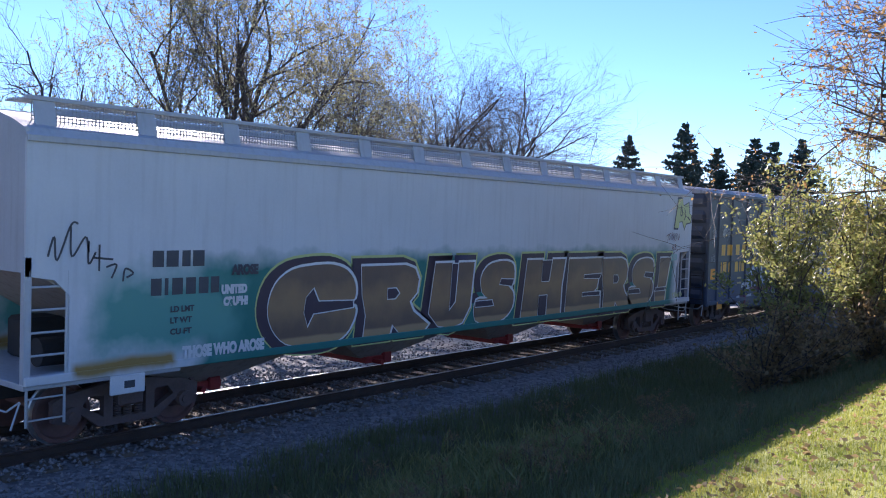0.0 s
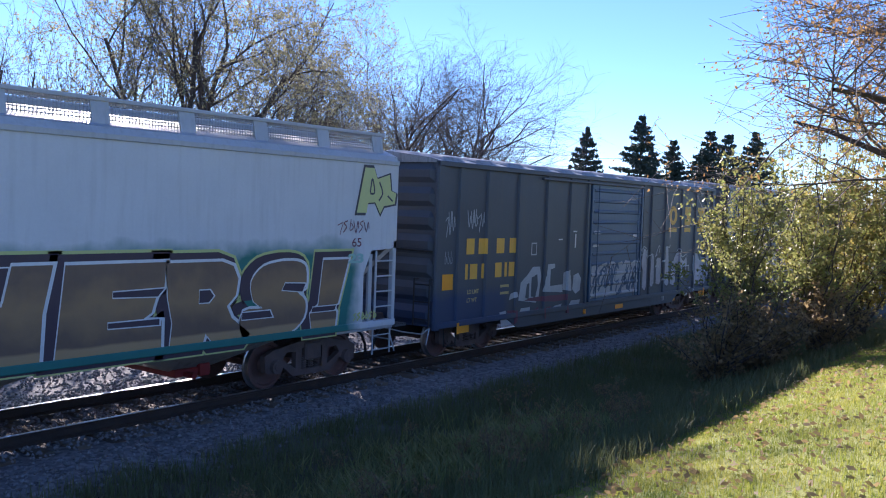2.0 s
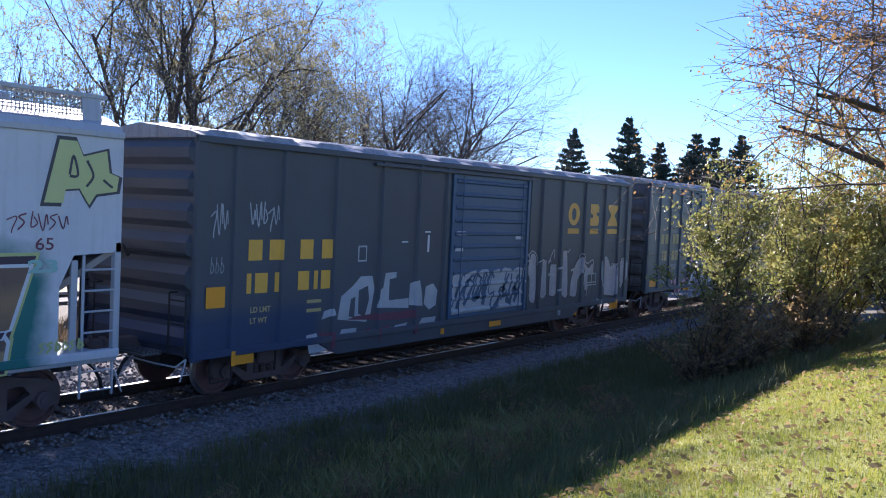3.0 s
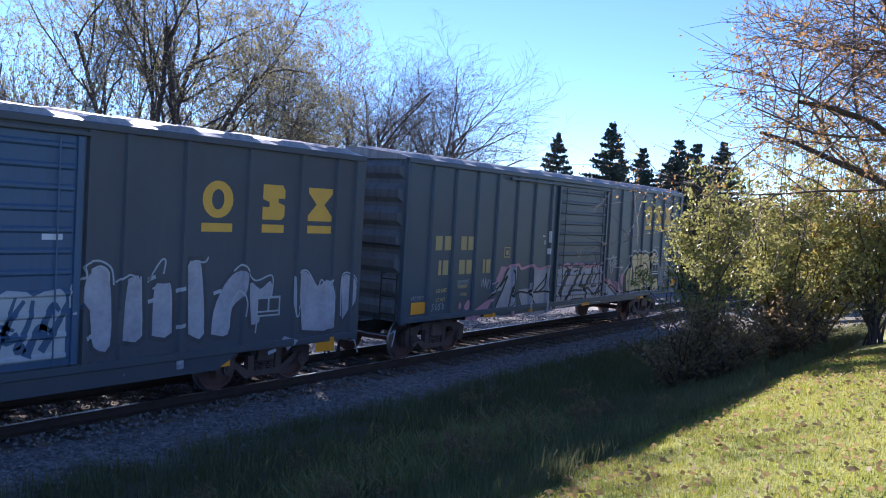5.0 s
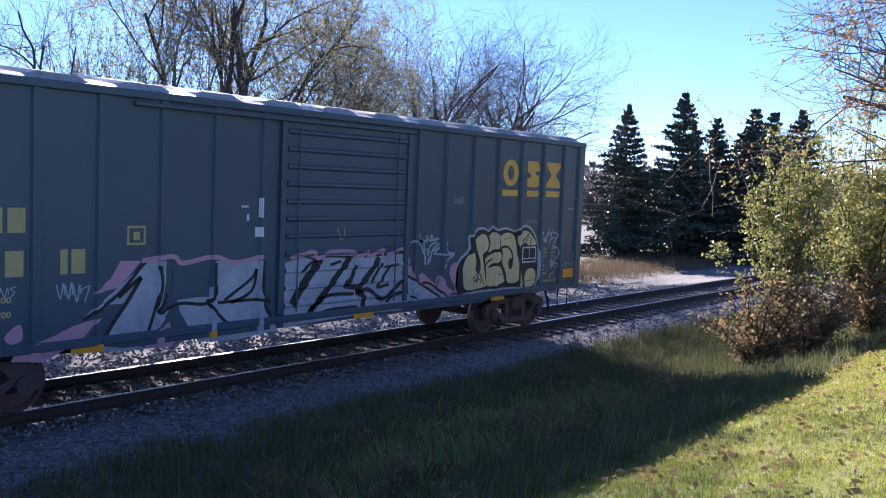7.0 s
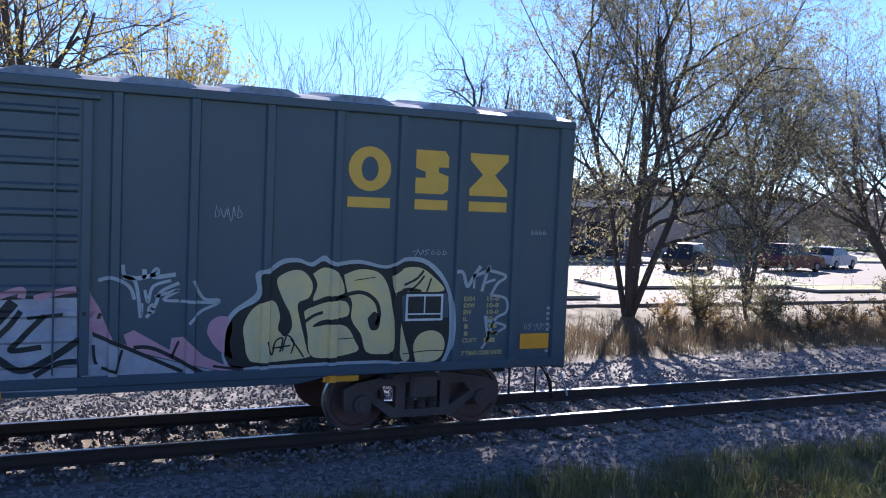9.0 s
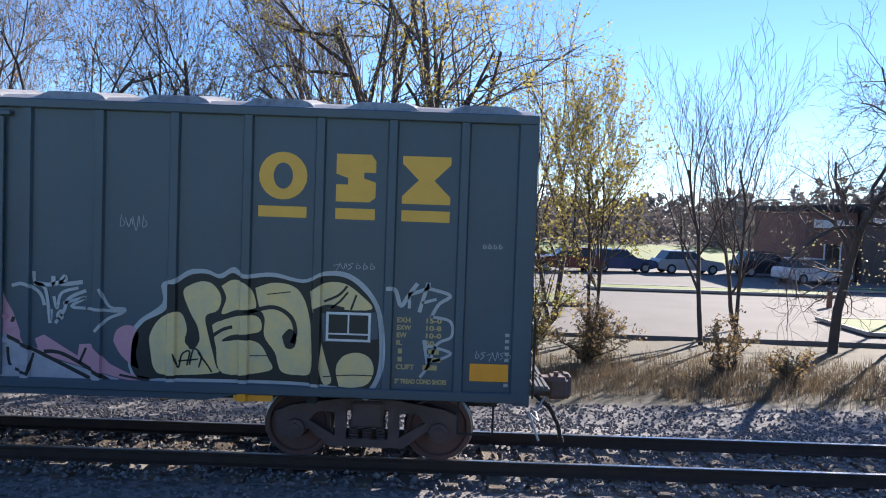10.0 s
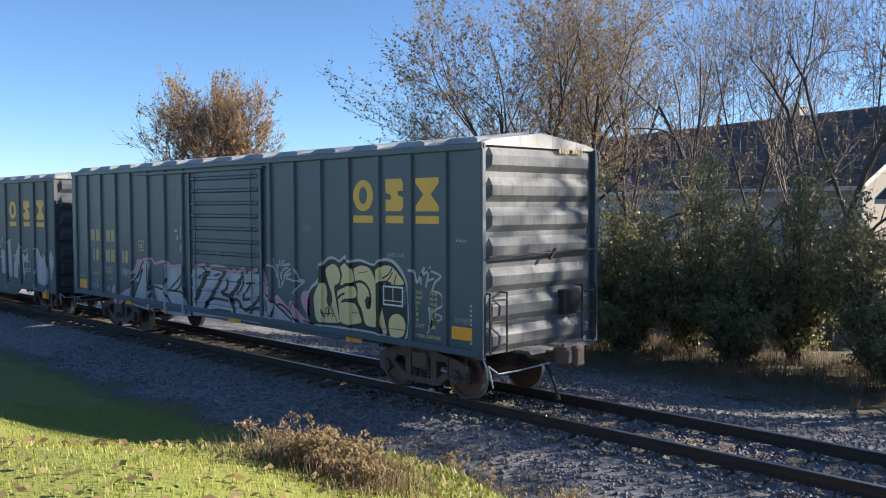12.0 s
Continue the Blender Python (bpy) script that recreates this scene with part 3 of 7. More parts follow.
    for i, (x, y, h, w) in enumerate(((-19.5, 30.0, 14.5, 5.0), (-15.0, 28.0, 13.5, 4.6), (-10.6, 25.2, 12.5, 4.8), (-6.8, 25.4, 12.5, 4.2), (-31, 34, 11, 5), (-40, 42, 9, 5))):
        tree("tree", x, y, h, "bare thin-limbed tree with fine twigs", 70 + i, stems=2, lean=0.22, trunk_r=0.10, spread=0.7, levels=4, kids=(8, 6, 5, 4), up=0.15, wiggle=0.16,
             leaf="leaf_tan", leaves=1200, leaf_size=0.05, group=g, length0=0.62, width=w)
    tree("tree", -56.0, 33.0, 14.5, "round tree with orange-brown leaves", 81, stems=5, lean=0.3, trunk_r=0.16, spread=0.55, levels=4, kids=(8, 6, 5, 5),
         leaf="leaf_orange", leaves=15000, leaf_size=0.09, group=g, width=5.0, twig_r=0.012, length0=0.62)
    for i, (x, y, h, r) in enumerate(((48.5, 25.4, 9.0, 2.3), (50.5, 22.8, 10.0, 2.6), (54.0, 22.2, 8.8, 2.3), (56.0, 20.6, 9.6, 2.5), (52.5, 18.2, 9.0, 2.4), (60.0, 19.0, 9.8, 2.6), (57, 25, 8.5, 2.4), (60, 22.5, 8.6, 2.5), (64, 24, 9, 2.6))):
        spruce(x, y, h, r * 1.7, 90 + i)
    # near side
    tree("oak_tree", 17.6, 2.0, 9.5, "oak with dark limbs and sparse orange-brown leaves", 101, stems=1, trunk_r=0.15, spread=1.0, levels=4, kids=(14, 8, 7, 5), up=0.12, wiggle=0.17,
         fork=0.42, leaf="leaf_orange", leaves=26000, leaf_size=0.033, ratio=0.7, length0=0.75, width=5.4, twig_r=0.006, leaf_low=2.6)
    gn = "shrubs on the bank"
    shrub(19.3, 6.3, 5.3, 1.7, 111, "leaf_green", 15000, "leafy bank shrub with yellow-green leaves", stems=24, group=gn, low=0.34, leaf_size=0.042)
    shrub(21.3, 5.2, 5.8, 2.0, 112, "leaf_green", 18000, "leafy bank shrub with yellow-green leaves", stems=26, group=gn, low=0.3, leaf_size=0.044)
    shrub(23.5, 4.8, 6.2, 2.2, 113, "leaf_yellow", 15000, "leafy bank shrub with yellowing leaves", stems=24, group=gn, low=0.2)
    shrub(22.5, 3.4, 5.2, 1.9, 116, "leaf_green", 13000, "leafy bank shrub with yellow-green leaves", stems=22, group=gn, low=0.25)
    shrub(25.2, 3.2, 6.0, 2.1, 117, "leaf_orange", 10000, "tall shrub with browning orange leaves", stems=22, group=gn, low=0.15)
    for i, (x, y, h, r) in enumerate(((17.4, 6.1, 2.0, 1.3), (18.6, 5.6, 1.8, 1.2), (20.4, 4.8, 1.7, 1.2))):
        shrub(x, y, h, r, 114 + 5 * i, "leaf_tan", 1500, "low tangle of brown twigs with few leaves", stems=26, group=gn, low=0.1, twig="grass_dry")
    gb = "shrubs beyond the track"
    for i, (x, y, h, r) in enumerate(((-15.4, 21.4, 5.2, 2.3), (-12.8, 22.0, 5.8, 2.5), (-10.2, 22.4, 5.3, 2.3), (-17.8, 21.0, 5.0, 2.0), (-14.0, 20.6, 3.2, 1.8), (-11.2, 21.2, 3.2, 1.8), (-8.1, 21.9, 4.7, 2.1), (-6.1, 21.8, 4.3, 1.8), (-7.2, 20.9, 2.8, 1.6))):
        shrub(x, y, h, r, 120 + i, "leaf_dark", 20000 if x < -9 else 10500, "tall dull green leafy shrub beside the track", stems=34, leaf_size=0.05, group=gb, low=0.06)
    for i, (x, y, h, r, lf) in enumerate(((-4.4, 22.8, 2.0, 1.2, "leaf_yellow"), (-3.3, 22.9, 3.6, 1.9, "leaf_olive"), (-2.2, 22.0, 2.4, 1.6, "leaf_yellow"), (-1.2, 23.2, 3.4, 2.0, "leaf_olive"), (-0.2, 22.2, 2.2, 1.7, "leaf_yellow"), (0.9, 23.4, 3.0, 1.9, "leaf_yellow"), (2.0, 22.6, 2.0, 1.6, "leaf_olive"), (2.9, 24.2, 4.0, 1.6, "leaf_yellow"), (4.2, 23.2, 1.8, 1.5, "leaf_tan"),
                                          (34.5, 26.5, 2.6, 1.8, "leaf_green"), (38.0, 26.5, 3.0, 1.8, "leaf_green"), (23.0, 23.0, 1.8, 1.5, "leaf_olive"), (20.5, 23.5, 2.2, 1.4, "leaf_olive"))):
        shrub(x, y, h, r, 130 + i, lf, 2300, "thin shrub with mixed green and yellow leaves", stems=20, group=gb, low=0.1, twig="grass_dry")
    rng = random.Random(9)
    for i in range(16):
        x = rng.uniform(4, 34)
        shrub(x, rng.uniform(20.5, 24), rng.uniform(0.9, 2.0), 0.7, 150 + i, "leaf_tan", 300, "leafless sapling among dry grass", stems=6, group="saplings beyond the track")


def plant_grass():
    def lawn(r):
        if r.random() < 0.55:
            return r.uniform(3.5, 20), r.uniform(-0.5, 4.2), 1
        x = r.uniform(-17, -1.5)
        return x, r.uniform(1.5, 8.6), r.uniform(0.5, 1.05)
    blades("lawn_grass", 190000, lawn, 0.06, 0.004, "grass_lit", "short green lawn grass", "grass", 1)

    def wild(r):
        x = r.uniform(0.5, 32)
        return x, r.uniform(4.0, 8.4 + (1.6 if x > 3 else 0)), r.uniform(0.5, 1.3)
    blades("ditch_grass", 110000, wild, 0.25, 0.006, "grass_wild", "tall weedy grass in the ditch", "grass", 2, clump=12)

    def dry(r):
        return r.uniform(-16, 55), r.triangular(18.0, 25.0, 20.5), r.uniform(0.6, 1.3)
    blades("dry_grass", 75000, dry, 0.32, 0.0055, "grass_dry", "dry brown grass beyond the track", "grass", 3, clump=10)

    def edge(r):
        return r.uniform(-11, 2), r.triangular(7.0, 10.2, 9.0), r.uniform(0.4, 1.25)
    blades("dead_weeds", 7000, edge, 0.16, 0.004, "grass_dry", "dry straw-coloured weeds at the gravel's edge", "grass", 4, clump=14)

    def weeds(r):
        if r.random() < 0.6:
            return r.gauss(10.6, 1.6), r.gauss(7.1, 0.7), r.uniform(0.5, 1.2)
        return r.gauss(-6.6, 1.3), r.gauss(6.2, 0.7), r.uniform(0.15, 0.35)
    blades("weed_patch", 16000, weeds, 0.30, 0.014, "leaf_green", "bright green broad-leaved weeds on the bank", "weeds", 5, bend=0.9, clump=14)

    def tufts(r):
        cx, cy, sx, sy = r.choice(((-5.9, 4.8, 0.35, 0.2), (-5.9, 4.8, 0.35, 0.2), (-5.7, 4.9, 0.3, 0.2), (-7.0, 8.2, 0.5, 0.25)))
        return r.gauss(cx, sx), r.gauss(cy, sy), r.uniform(0.35, 0.85)
    blades("dry_tufts", 4500, tufts, 0.28, 0.004, "grass_dry", "tan tufts of dead weeds on the lawn's edge", "grass", 7, clump=10)
    rng = random.Random(6)
    nrng = np.random.default_rng(6)
    pts = []
    for _ in range(4200):
        x, y = (rng.uniform(4, 20), rng.uniform(-0.5, 4.4)) if rng.random() < 0.7 else (rng.uniform(-12, -3), rng.uniform(2, 6))
        pts.append((x, y, ground_z(x, y) + 0.05))
    V, F = leaf_mesh(pts, 0.038, nrng, 0.8)
    tagged(raw("fallen_leaves", V, F, M["leaf_tan"]), "scattered fallen orange and tan leaves on grass", "fallen leaves", kind="stuff")


def weed_stalk(x, y, h, seed):
    r = random.Random(seed)
    w = thing("weed_stalk", pose(x, y, ground_z(x, y) - 0.02), "dry weed stalk with pale seed heads", "weed", "weed stalks on the bank")
    segs, pts = [], []
    for k in range(r.randint(3, 6)):
        a = r.uniform(0, 6.28)
        p = Vector((r.gauss(0, 0.06), r.gauss(0, 0.06), 0))
        q = p + Vector((math.cos(a) * 0.12, math.sin(a) * 0.12, h * r.uniform(0.7, 1.1)))
        segs.append((p, q, 0.005, 0.003))
        for j in range(5):
            f = p.lerp(q, r.uniform(0.5, 1))
            e = f + Vector((r.gauss(0, 0.06), r.gauss(0, 0.06), 0.08))
            segs.append((f, e, 0.003, 0.002))
            pts += [tuple(e + Vector((r.gauss(0, 0.015), r.gauss(0, 0.015), r.gauss(0, 0.015)))) for _ in range(6)]
    V, F = tube_mesh(segs, 4)
    raw("stalk", V, F, M["grass_dry"], w)
    V, F = leaf_mesh(pts, 0.018, np.random.default_rng(seed))
    tagged(raw("seed_head", V, F, M["leaf_tan"], w), kind="stuff")


def fallen_branch(x, y, length, rz, seed):
    r = random.Random(seed)
    b = thing("fallen_branch", pose(x, y, ground_z(x, y) + 0.03, 0, 0, rz), "bare fallen branch lying on the gravel", "branch", "fallen branches")
    segs = []
    p = Vector((0, 0, 0))
    for i in range(6):
        q = p + Vector((length / 6, r.gauss(0, 0.06), r.gauss(0.01, 0.03)))
        segs.append((p, q, 0.03 * (1 - i / 7), 0.03 * (1 - (i + 1) / 7)))
        for k in range(2):
            segs.append((q, q + Vector((r.uniform(0.1, 0.4), r.gauss(0, 0.25), r.uniform(0.02, 0.22))), 0.01, 0.004))
        p = q
    V, F = tube_mesh(segs, 5)
    raw("bough", V, F, M["grass_dry"], b)


plant_trees()
plant_grass()
for _k, (_x, _y, _l, _a) in enumerate(((-9.5, 17.6, 2.2, 15), (-7.2, 18.4, 1.8, -25), (-4.8, 17.2, 1.4, 40), (-3.0, 19.0, 2.4, 160), (-11.8, 18.8, 1.6, 70), (-1.0, 18.6, 1.7, 10), (-6.0, 19.6, 2.0, 200), (9.5, 19.4, 1.5, 30))):
    fallen_branch(_x, _y, _l, _a, 300 + _k)
_r = random.Random(17)
for _k in range(22):
    weed_stalk(_r.uniform(-9.5, -2.2), _r.uniform(7.0, 9.2), _r.uniform(0.3, 0.55), 200 + _k)
for _k in range(14):
    weed_stalk(_r.gauss(-5.9, 0.35), _r.gauss(4.8, 0.2), _r.uniform(0.18, 0.3), 600 + _k)
for _k in range(46):
    weed_stalk(_r.uniform(3.5, 16), _r.uniform(4.4, 8.8), _r.uniform(0.3, 0.6), 400 + _k)


# ---- the train ----
SHIFT = [(0, -9.12), (1.5, -0.32), (3, 8.37), (5, 19.94), (6.5, 28.69), (8.5, 40.39), (10, 49.07), (11, 54.83), (12, 60.61)]
WHEEL_R = 0.42
MOVERS, WHEELS = [], []


def ribs_profile(side, ribs, half, depth, door=None, door_z=(), door_depth=0.03):
    """How far out (towards -y) the car's side stands at (u, z), with its break lines, so that paint can lie on posts and corrugations."""
    cu = []
    for r in ribs:
        cu += [r - half - 0.02, r - half, r + half, r + half + 0.02]
    cz = []
    for zz in door_z:
        cz += [zz - 0.05, zz - 0.02, zz + 0.02, zz + 0.05]

    def prof(u, z):
        o = 0.0
        for r in ribs:
            a = abs(u - r)
            if a < half + 0.02:
                o = max(o, depth * min(1, (half + 0.02 - a) / 0.02))
        if door and door[0] <= u <= door[1]:
            o = max(o, 0.03)
            for zz in door_z:
                a = abs(z - zz)
                if a < 0.05:
                    o = max(o, 0.03 + door_depth * min(1, (0.05 - a) / 0.03))
        return side - o
    return prof, cu, cz


def flat_mesh(polys, grow=0.0):
    """Filled flat shapes from closed outlines (u, z), holes where they overlap; grow: how far the edge is pushed out."""
    cu = bpy.data.curves.new("outline", "CURVE")
    cu.dimensions, cu.fill_mode = "2D", "BOTH"
    cu.offset = grow
    for pts in polys:
        s = cu.splines.new("POLY")
        s.points.add(len(pts) - 1)
        for q, p in zip(s.points, pts):
            q.co = (p[0], p[1], 0, 1)
        s.use_cyclic_u = True
    ob = bpy.data.objects.new("outline", cu)
    me = bpy.data.meshes.new_from_object(ob)
    bm = bmesh.new()
    bm.from_mesh(me)
    bpy.data.objects.remove(ob)
    bpy.data.curves.remove(cu)
    bpy.data.meshes.remove(me)
    return bm


def letters(text, u0, z0, u1, z1, bold=0.0, slant=0.0, grow=0.0):
    """Filled letters of the built-in font, fitted to a box of the side; grow: a wider outline round the same letters."""
    cu = bpy.data.curves.new("letters", "FONT")
    cu.body, cu.size, cu.shear = text, 1.0, slant
    ob = bpy.data.objects.new("letters", cu)
    me = bpy.data.meshes.new_from_object(ob)
    v = np.array([p.co[:2] for p in me.vertices])
    lo, hi = v.min(0), v.max(0)
    bpy.data.meshes.remove(me)
    k = min((u1 - u0) / (hi[0] - lo[0]), (z1 - z0) / (hi[1] - lo[1]))
    cu.offset = (bold + grow) / k
    me = bpy.data.meshes.new_from_object(ob)
    bm = bmesh.new()
    bm.from_mesh(me)
    bpy.data.objects.remove(ob)
    bpy.data.curves.remove(cu)
    bpy.data.meshes.remove(me)
    sx, sz = (u1 - u0 - 2 * bold) / (hi[0] - lo[0]), (z1 - z0 - 2 * bold) / (hi[1] - lo[1])
    for p in bm.verts:
        p.co = (u0 + bold + (p.co.x - lo[0]) * sx, z0 + bold + (p.co.y - lo[1]) * sz, 0)
    return bm


def smooth_line(pts, step=6):
    out = []
    p = [pts[0], *pts, pts[-1]]
    for i in range(1, len(p) - 2):
        for j in range(step):
            t = j / step
            out.append(tuple(0.5 * (2 * p[i][k] + (p[i + 1][k] - p[i - 1][k]) * t + (2 * p[i - 1][k] - 5 * p[i][k] + 4 * p[i + 1][k] - p[i + 2][k]) * t * t
                                    + (3 * p[i][k] - p[i - 1][k] - 3 * p[i + 1][k] + p[i + 2][k]) * t ** 3) for k in (0, 1)))
    out.append(tuple(pts[-1][:2]))
    return out


def stroke(bm, pts, width, step=6, taper=False):
    """A sprayed line through points (u, z)."""
    line = smooth_line(pts, step)
    vs = []
    for i, p in enumerate(line):
        a, b = line[max(0, i - 1)], line[min(len(line) - 1, i + 1)]
        d = Vector((b[0] - a[0], b[1] - a[1]))
        d = d.normalized() if d.length > 1e-6 else Vector((1, 0))
        w = width / 2 * (1 - 0.6 * i / len(line) if taper else 1)
        vs.append((bm.verts.new((p[0] - d.y * w, p[1] + d.x * w, 0)), bm.verts.new((p[0] + d.y * w, p[1] - d.x * w, 0))))
    for a, b in zip(vs, vs[1:]):
        bm.faces.new((a[0], a[1], b[1], b[0]))
    return bm


def strokes(lines, width):
    bm = B()
    for l in lines:
        stroke(bm, l, width)
    return bm


def blob(pts):
    return flat_mesh([smooth_line([*pts, pts[0]], 5)[:-1]])


def rects(*rs):
    bm = B()
    for u0, z0, u1, z1 in rs:
        bm.faces.new([bm.verts.new(p) for p in ((u0, z0, 0), (u1, z0, 0), (u1, z1, 0), (u0, z1, 0))])
    return bm


def on_side(name, bm, material, car, drape, layer=1, label=""):
    """Lays flat paint on a car's side, over its posts and corrugations."""
    prof, cu, cz = drape
    us, zs = [v.co.x for v in bm.verts], [v.co.y for v in bm.verts]
    for c in cu:
        if min(us) < c < max(us):
            bmesh.ops.bisect_plane(bm, geom=bm.verts[:] + bm.edges[:] + bm.faces[:], plane_co=(c, 0, 0), plane_no=(1, 0, 0))
    if min(zs) < 2.2 and cz:
        for c in cz:
            if min(zs) < c < max(zs):
                bmesh.ops.bisect_plane(bm, geom=bm.verts[:] + bm.edges[:] + bm.faces[:], plane_co=(0, c, 0), plane_no=(0, 1, 0))
    for v in bm.verts:
        u, z = v.co.x, v.co.y
        v.co = (u, prof(u, z) - 0.0035 * layer, z)
    for f in bm.faces:
        if f.normal.y > 0:
            f.normal_flip()
    bm.normal_update()
    for f in bm.faces:
        if f.normal.y > 0:
            f.normal_flip()
    return part(name, bm, material, car, label, off=(-car["u0"], 0, 0))


def truck(car, uc, label="rusty cast-steel truck frame with coil springs"):
    """A two-axle truck: side frames, bolster, springs, bearings; its wheelsets turn on their own."""
    x = uc - car["u0"]
    for s in (-1, 1):
        bm = B()
        y0, y1 = s * 0.99 - 0.055, s * 0.99 + 0.055
        outer = [(-1.12, 0.34), (-0.98, 0.30), (-0.74, 0.42), (-0.46, 0.20), (0.46, 0.20), (0.74, 0.42), (0.98, 0.30), (1.12, 0.34), (1.14, 0.62), (0.95, 0.70),
                 (0.35, 0.80), (-0.35, 0.80), (-0.95, 0.70), (-1.14, 0.62)]
        holes = [[(-0.72, 0.52), (-0.40, 0.33), (-0.40, 0.63), (-0.62, 0.64)], [(0.72, 0.52), (0.40, 0.33), (0.40, 0.63), (0.62, 0.64)],
                 [(-0.26, 0.30), (0.26, 0.30), (0.26, 0.68), (-0.26, 0.68)]]
        fm = flat_mesh([outer, *holes])
        r = bmesh.ops.extrude_face_region(fm, geom=fm.faces[:])
        vs = [v for v in r["geom"] if isinstance(v, bmesh.types.BMVert)]
        bmesh.ops.translate(fm, vec=(0, 0, 0.11), verts=vs)
        for v in fm.verts:
            v.co = (x + v.co.x, y0 + v.co.z, v.co.y)
        bmesh.ops.recalc_face_normals(fm, faces=fm.faces)
        bm.free()
        frame_part = part("side_frame", fm, M["truck"], car, "rusty cast-steel truck side frame")
        for k in (-0.17, 0, 0.17):
            sp = B()
            for j in range(7):
                rod(sp, (x + k, s * 0.99, 0.305 + j * 0.035), (x + k, s * 0.99, 0.325 + j * 0.035), 0.062, 10)
            part("coil_spring", sp, M["truck"], frame_part)
        for k in (-0.89, 0.89):
            cap = B()
            rod(cap, (x + k, s * 1.03, 0.42), (x + k, s * 1.12, 0.42), 0.12, 14)
            rod(cap, (x + k, s * 1.12, 0.42), (x + k, s * 1.135, 0.42), 0.07, 10)
            part("bearing_cap", cap, M["truck"], frame_part)
    bm = B()
    box(bm, x - 0.2, -1.1, 0.45, x + 0.2, 1.1, 0.78, 0.03)
    box(bm, x - 0.35, -0.35, 0.7, x + 0.35, 0.35, 0.95, 0.03)
    part("bolster", bm, M["truck"], car)
    for k in (-0.89, 0.89):
        bm = B()
        rod(bm, (0, -0.98, 0), (0, 0.98, 0), 0.075, 10)
        for s in (-1, 1):
            ring = []
            for yy, rr in ((0.69, 0.445), (0.715, 0.445), (0.725, 0.42), (0.815, 0.415), (0.82, 0.36), (0.775, 0.34), (0.77, 0.17), (0.82, 0.15), (0.83, 0.08)):
                ring.append([(rr * math.cos(2 * math.pi * i / 28), s * yy, rr * math.sin(2 * math.pi * i / 28)) for i in range(28)])
            loft(bm, ring)
        ws = part("wheelset", bm, M["wheel"], car, "pair of rusty steel wheels with bright treads")
        ws.data.materials.append(M["tread"])
        for p in ws.data.polygons:
            rad = math.hypot(p.center.x, p.center.z)
            if rad > 0.39 and abs(p.center.y) > 0.6:
                p.material_index = 1
        WHEELS.append((ws, x + k))


def coupler(car, uend, sgn):
    x = uend - car["u0"]
    bm = B()
    box(bm, min(x - sgn * 0.3, x + sgn * 0.45), -0.12, 0.72, max(x - sgn * 0.3, x + sgn * 0.45), 0.12, 0.98, 0.02)
    box(bm, min(x + sgn * 0.38, x + sgn * 0.66), -0.22, 0.70, max(x + sgn * 0.38, x + sgn * 0.66), 0.16, 1.0, 0.05)
    box(bm, min(x + sgn * 0.58, x + sgn * 0.72), -0.05, 0.68, max(x + sgn * 0.58, x + sgn * 0.72), 0.2, 1.02, 0.04)
    rod(bm, (x + sgn * 0.5, -0.1, 1.0), (x + sgn * 0.5, -0.1, 1.06), 0.035)
    part("coupler", bm, M["truck"], car, "rusty knuckle coupler")
    bm = B()
    pts = [(x + sgn * 0.2, -0.3, 0.78), (x + sgn * 0.4, -0.34, 0.62), (x + sgn * 0.52, -0.34, 0.4), (x + sgn * 0.55, -0.33, 0.24)]
    for a, b in zip(pts, pts[1:]):
        rod(bm, a, b, 0.028, 8)
    rod(bm, pts[-1], (x + sgn * 0.57, -0.33, 0.16), 0.04, 8)
    part("brake_hose", bm, M["under"], car, "hanging rubber air brake hose")
    bm = B()
    pts = [(x + sgn * 0.02, -1.4, 0.78), (x + sgn * 0.14, -1.3, 0.66), (x + sgn * 0.16, -0.8, 0.66), (x + sgn * 0.34, -0.25, 0.74)]
    for a, b in zip(pts, pts[1:]):
        rod(bm, a, b, 0.014, 6)
    rod(bm, pts[0], (x + sgn * 0.14, -1.42, 0.45), 0.014, 6)
    part("uncoupling_lever", bm, M["pale"], car, "thin grey uncoupling lever")


def ladder(name, car, u0, u1, y, z0, z1, n, material, r=0.013):
    o = car["u0"]
    bm = B()
    rod(bm, (u0 - o, y, z0), (u0 - o, y, z1), r * 1.4, 6)
    rod(bm, (u1 - o, y, z0), (u1 - o, y, z1), r * 1.4, 6)
    for i in range(n):
        z = z0 + (z1 - z0) * (i + 0.3) / n
        rod(bm, (u0 - o, y, z), (u1 - o, y, z), r, 6)
    return part(name, bm, material, car)


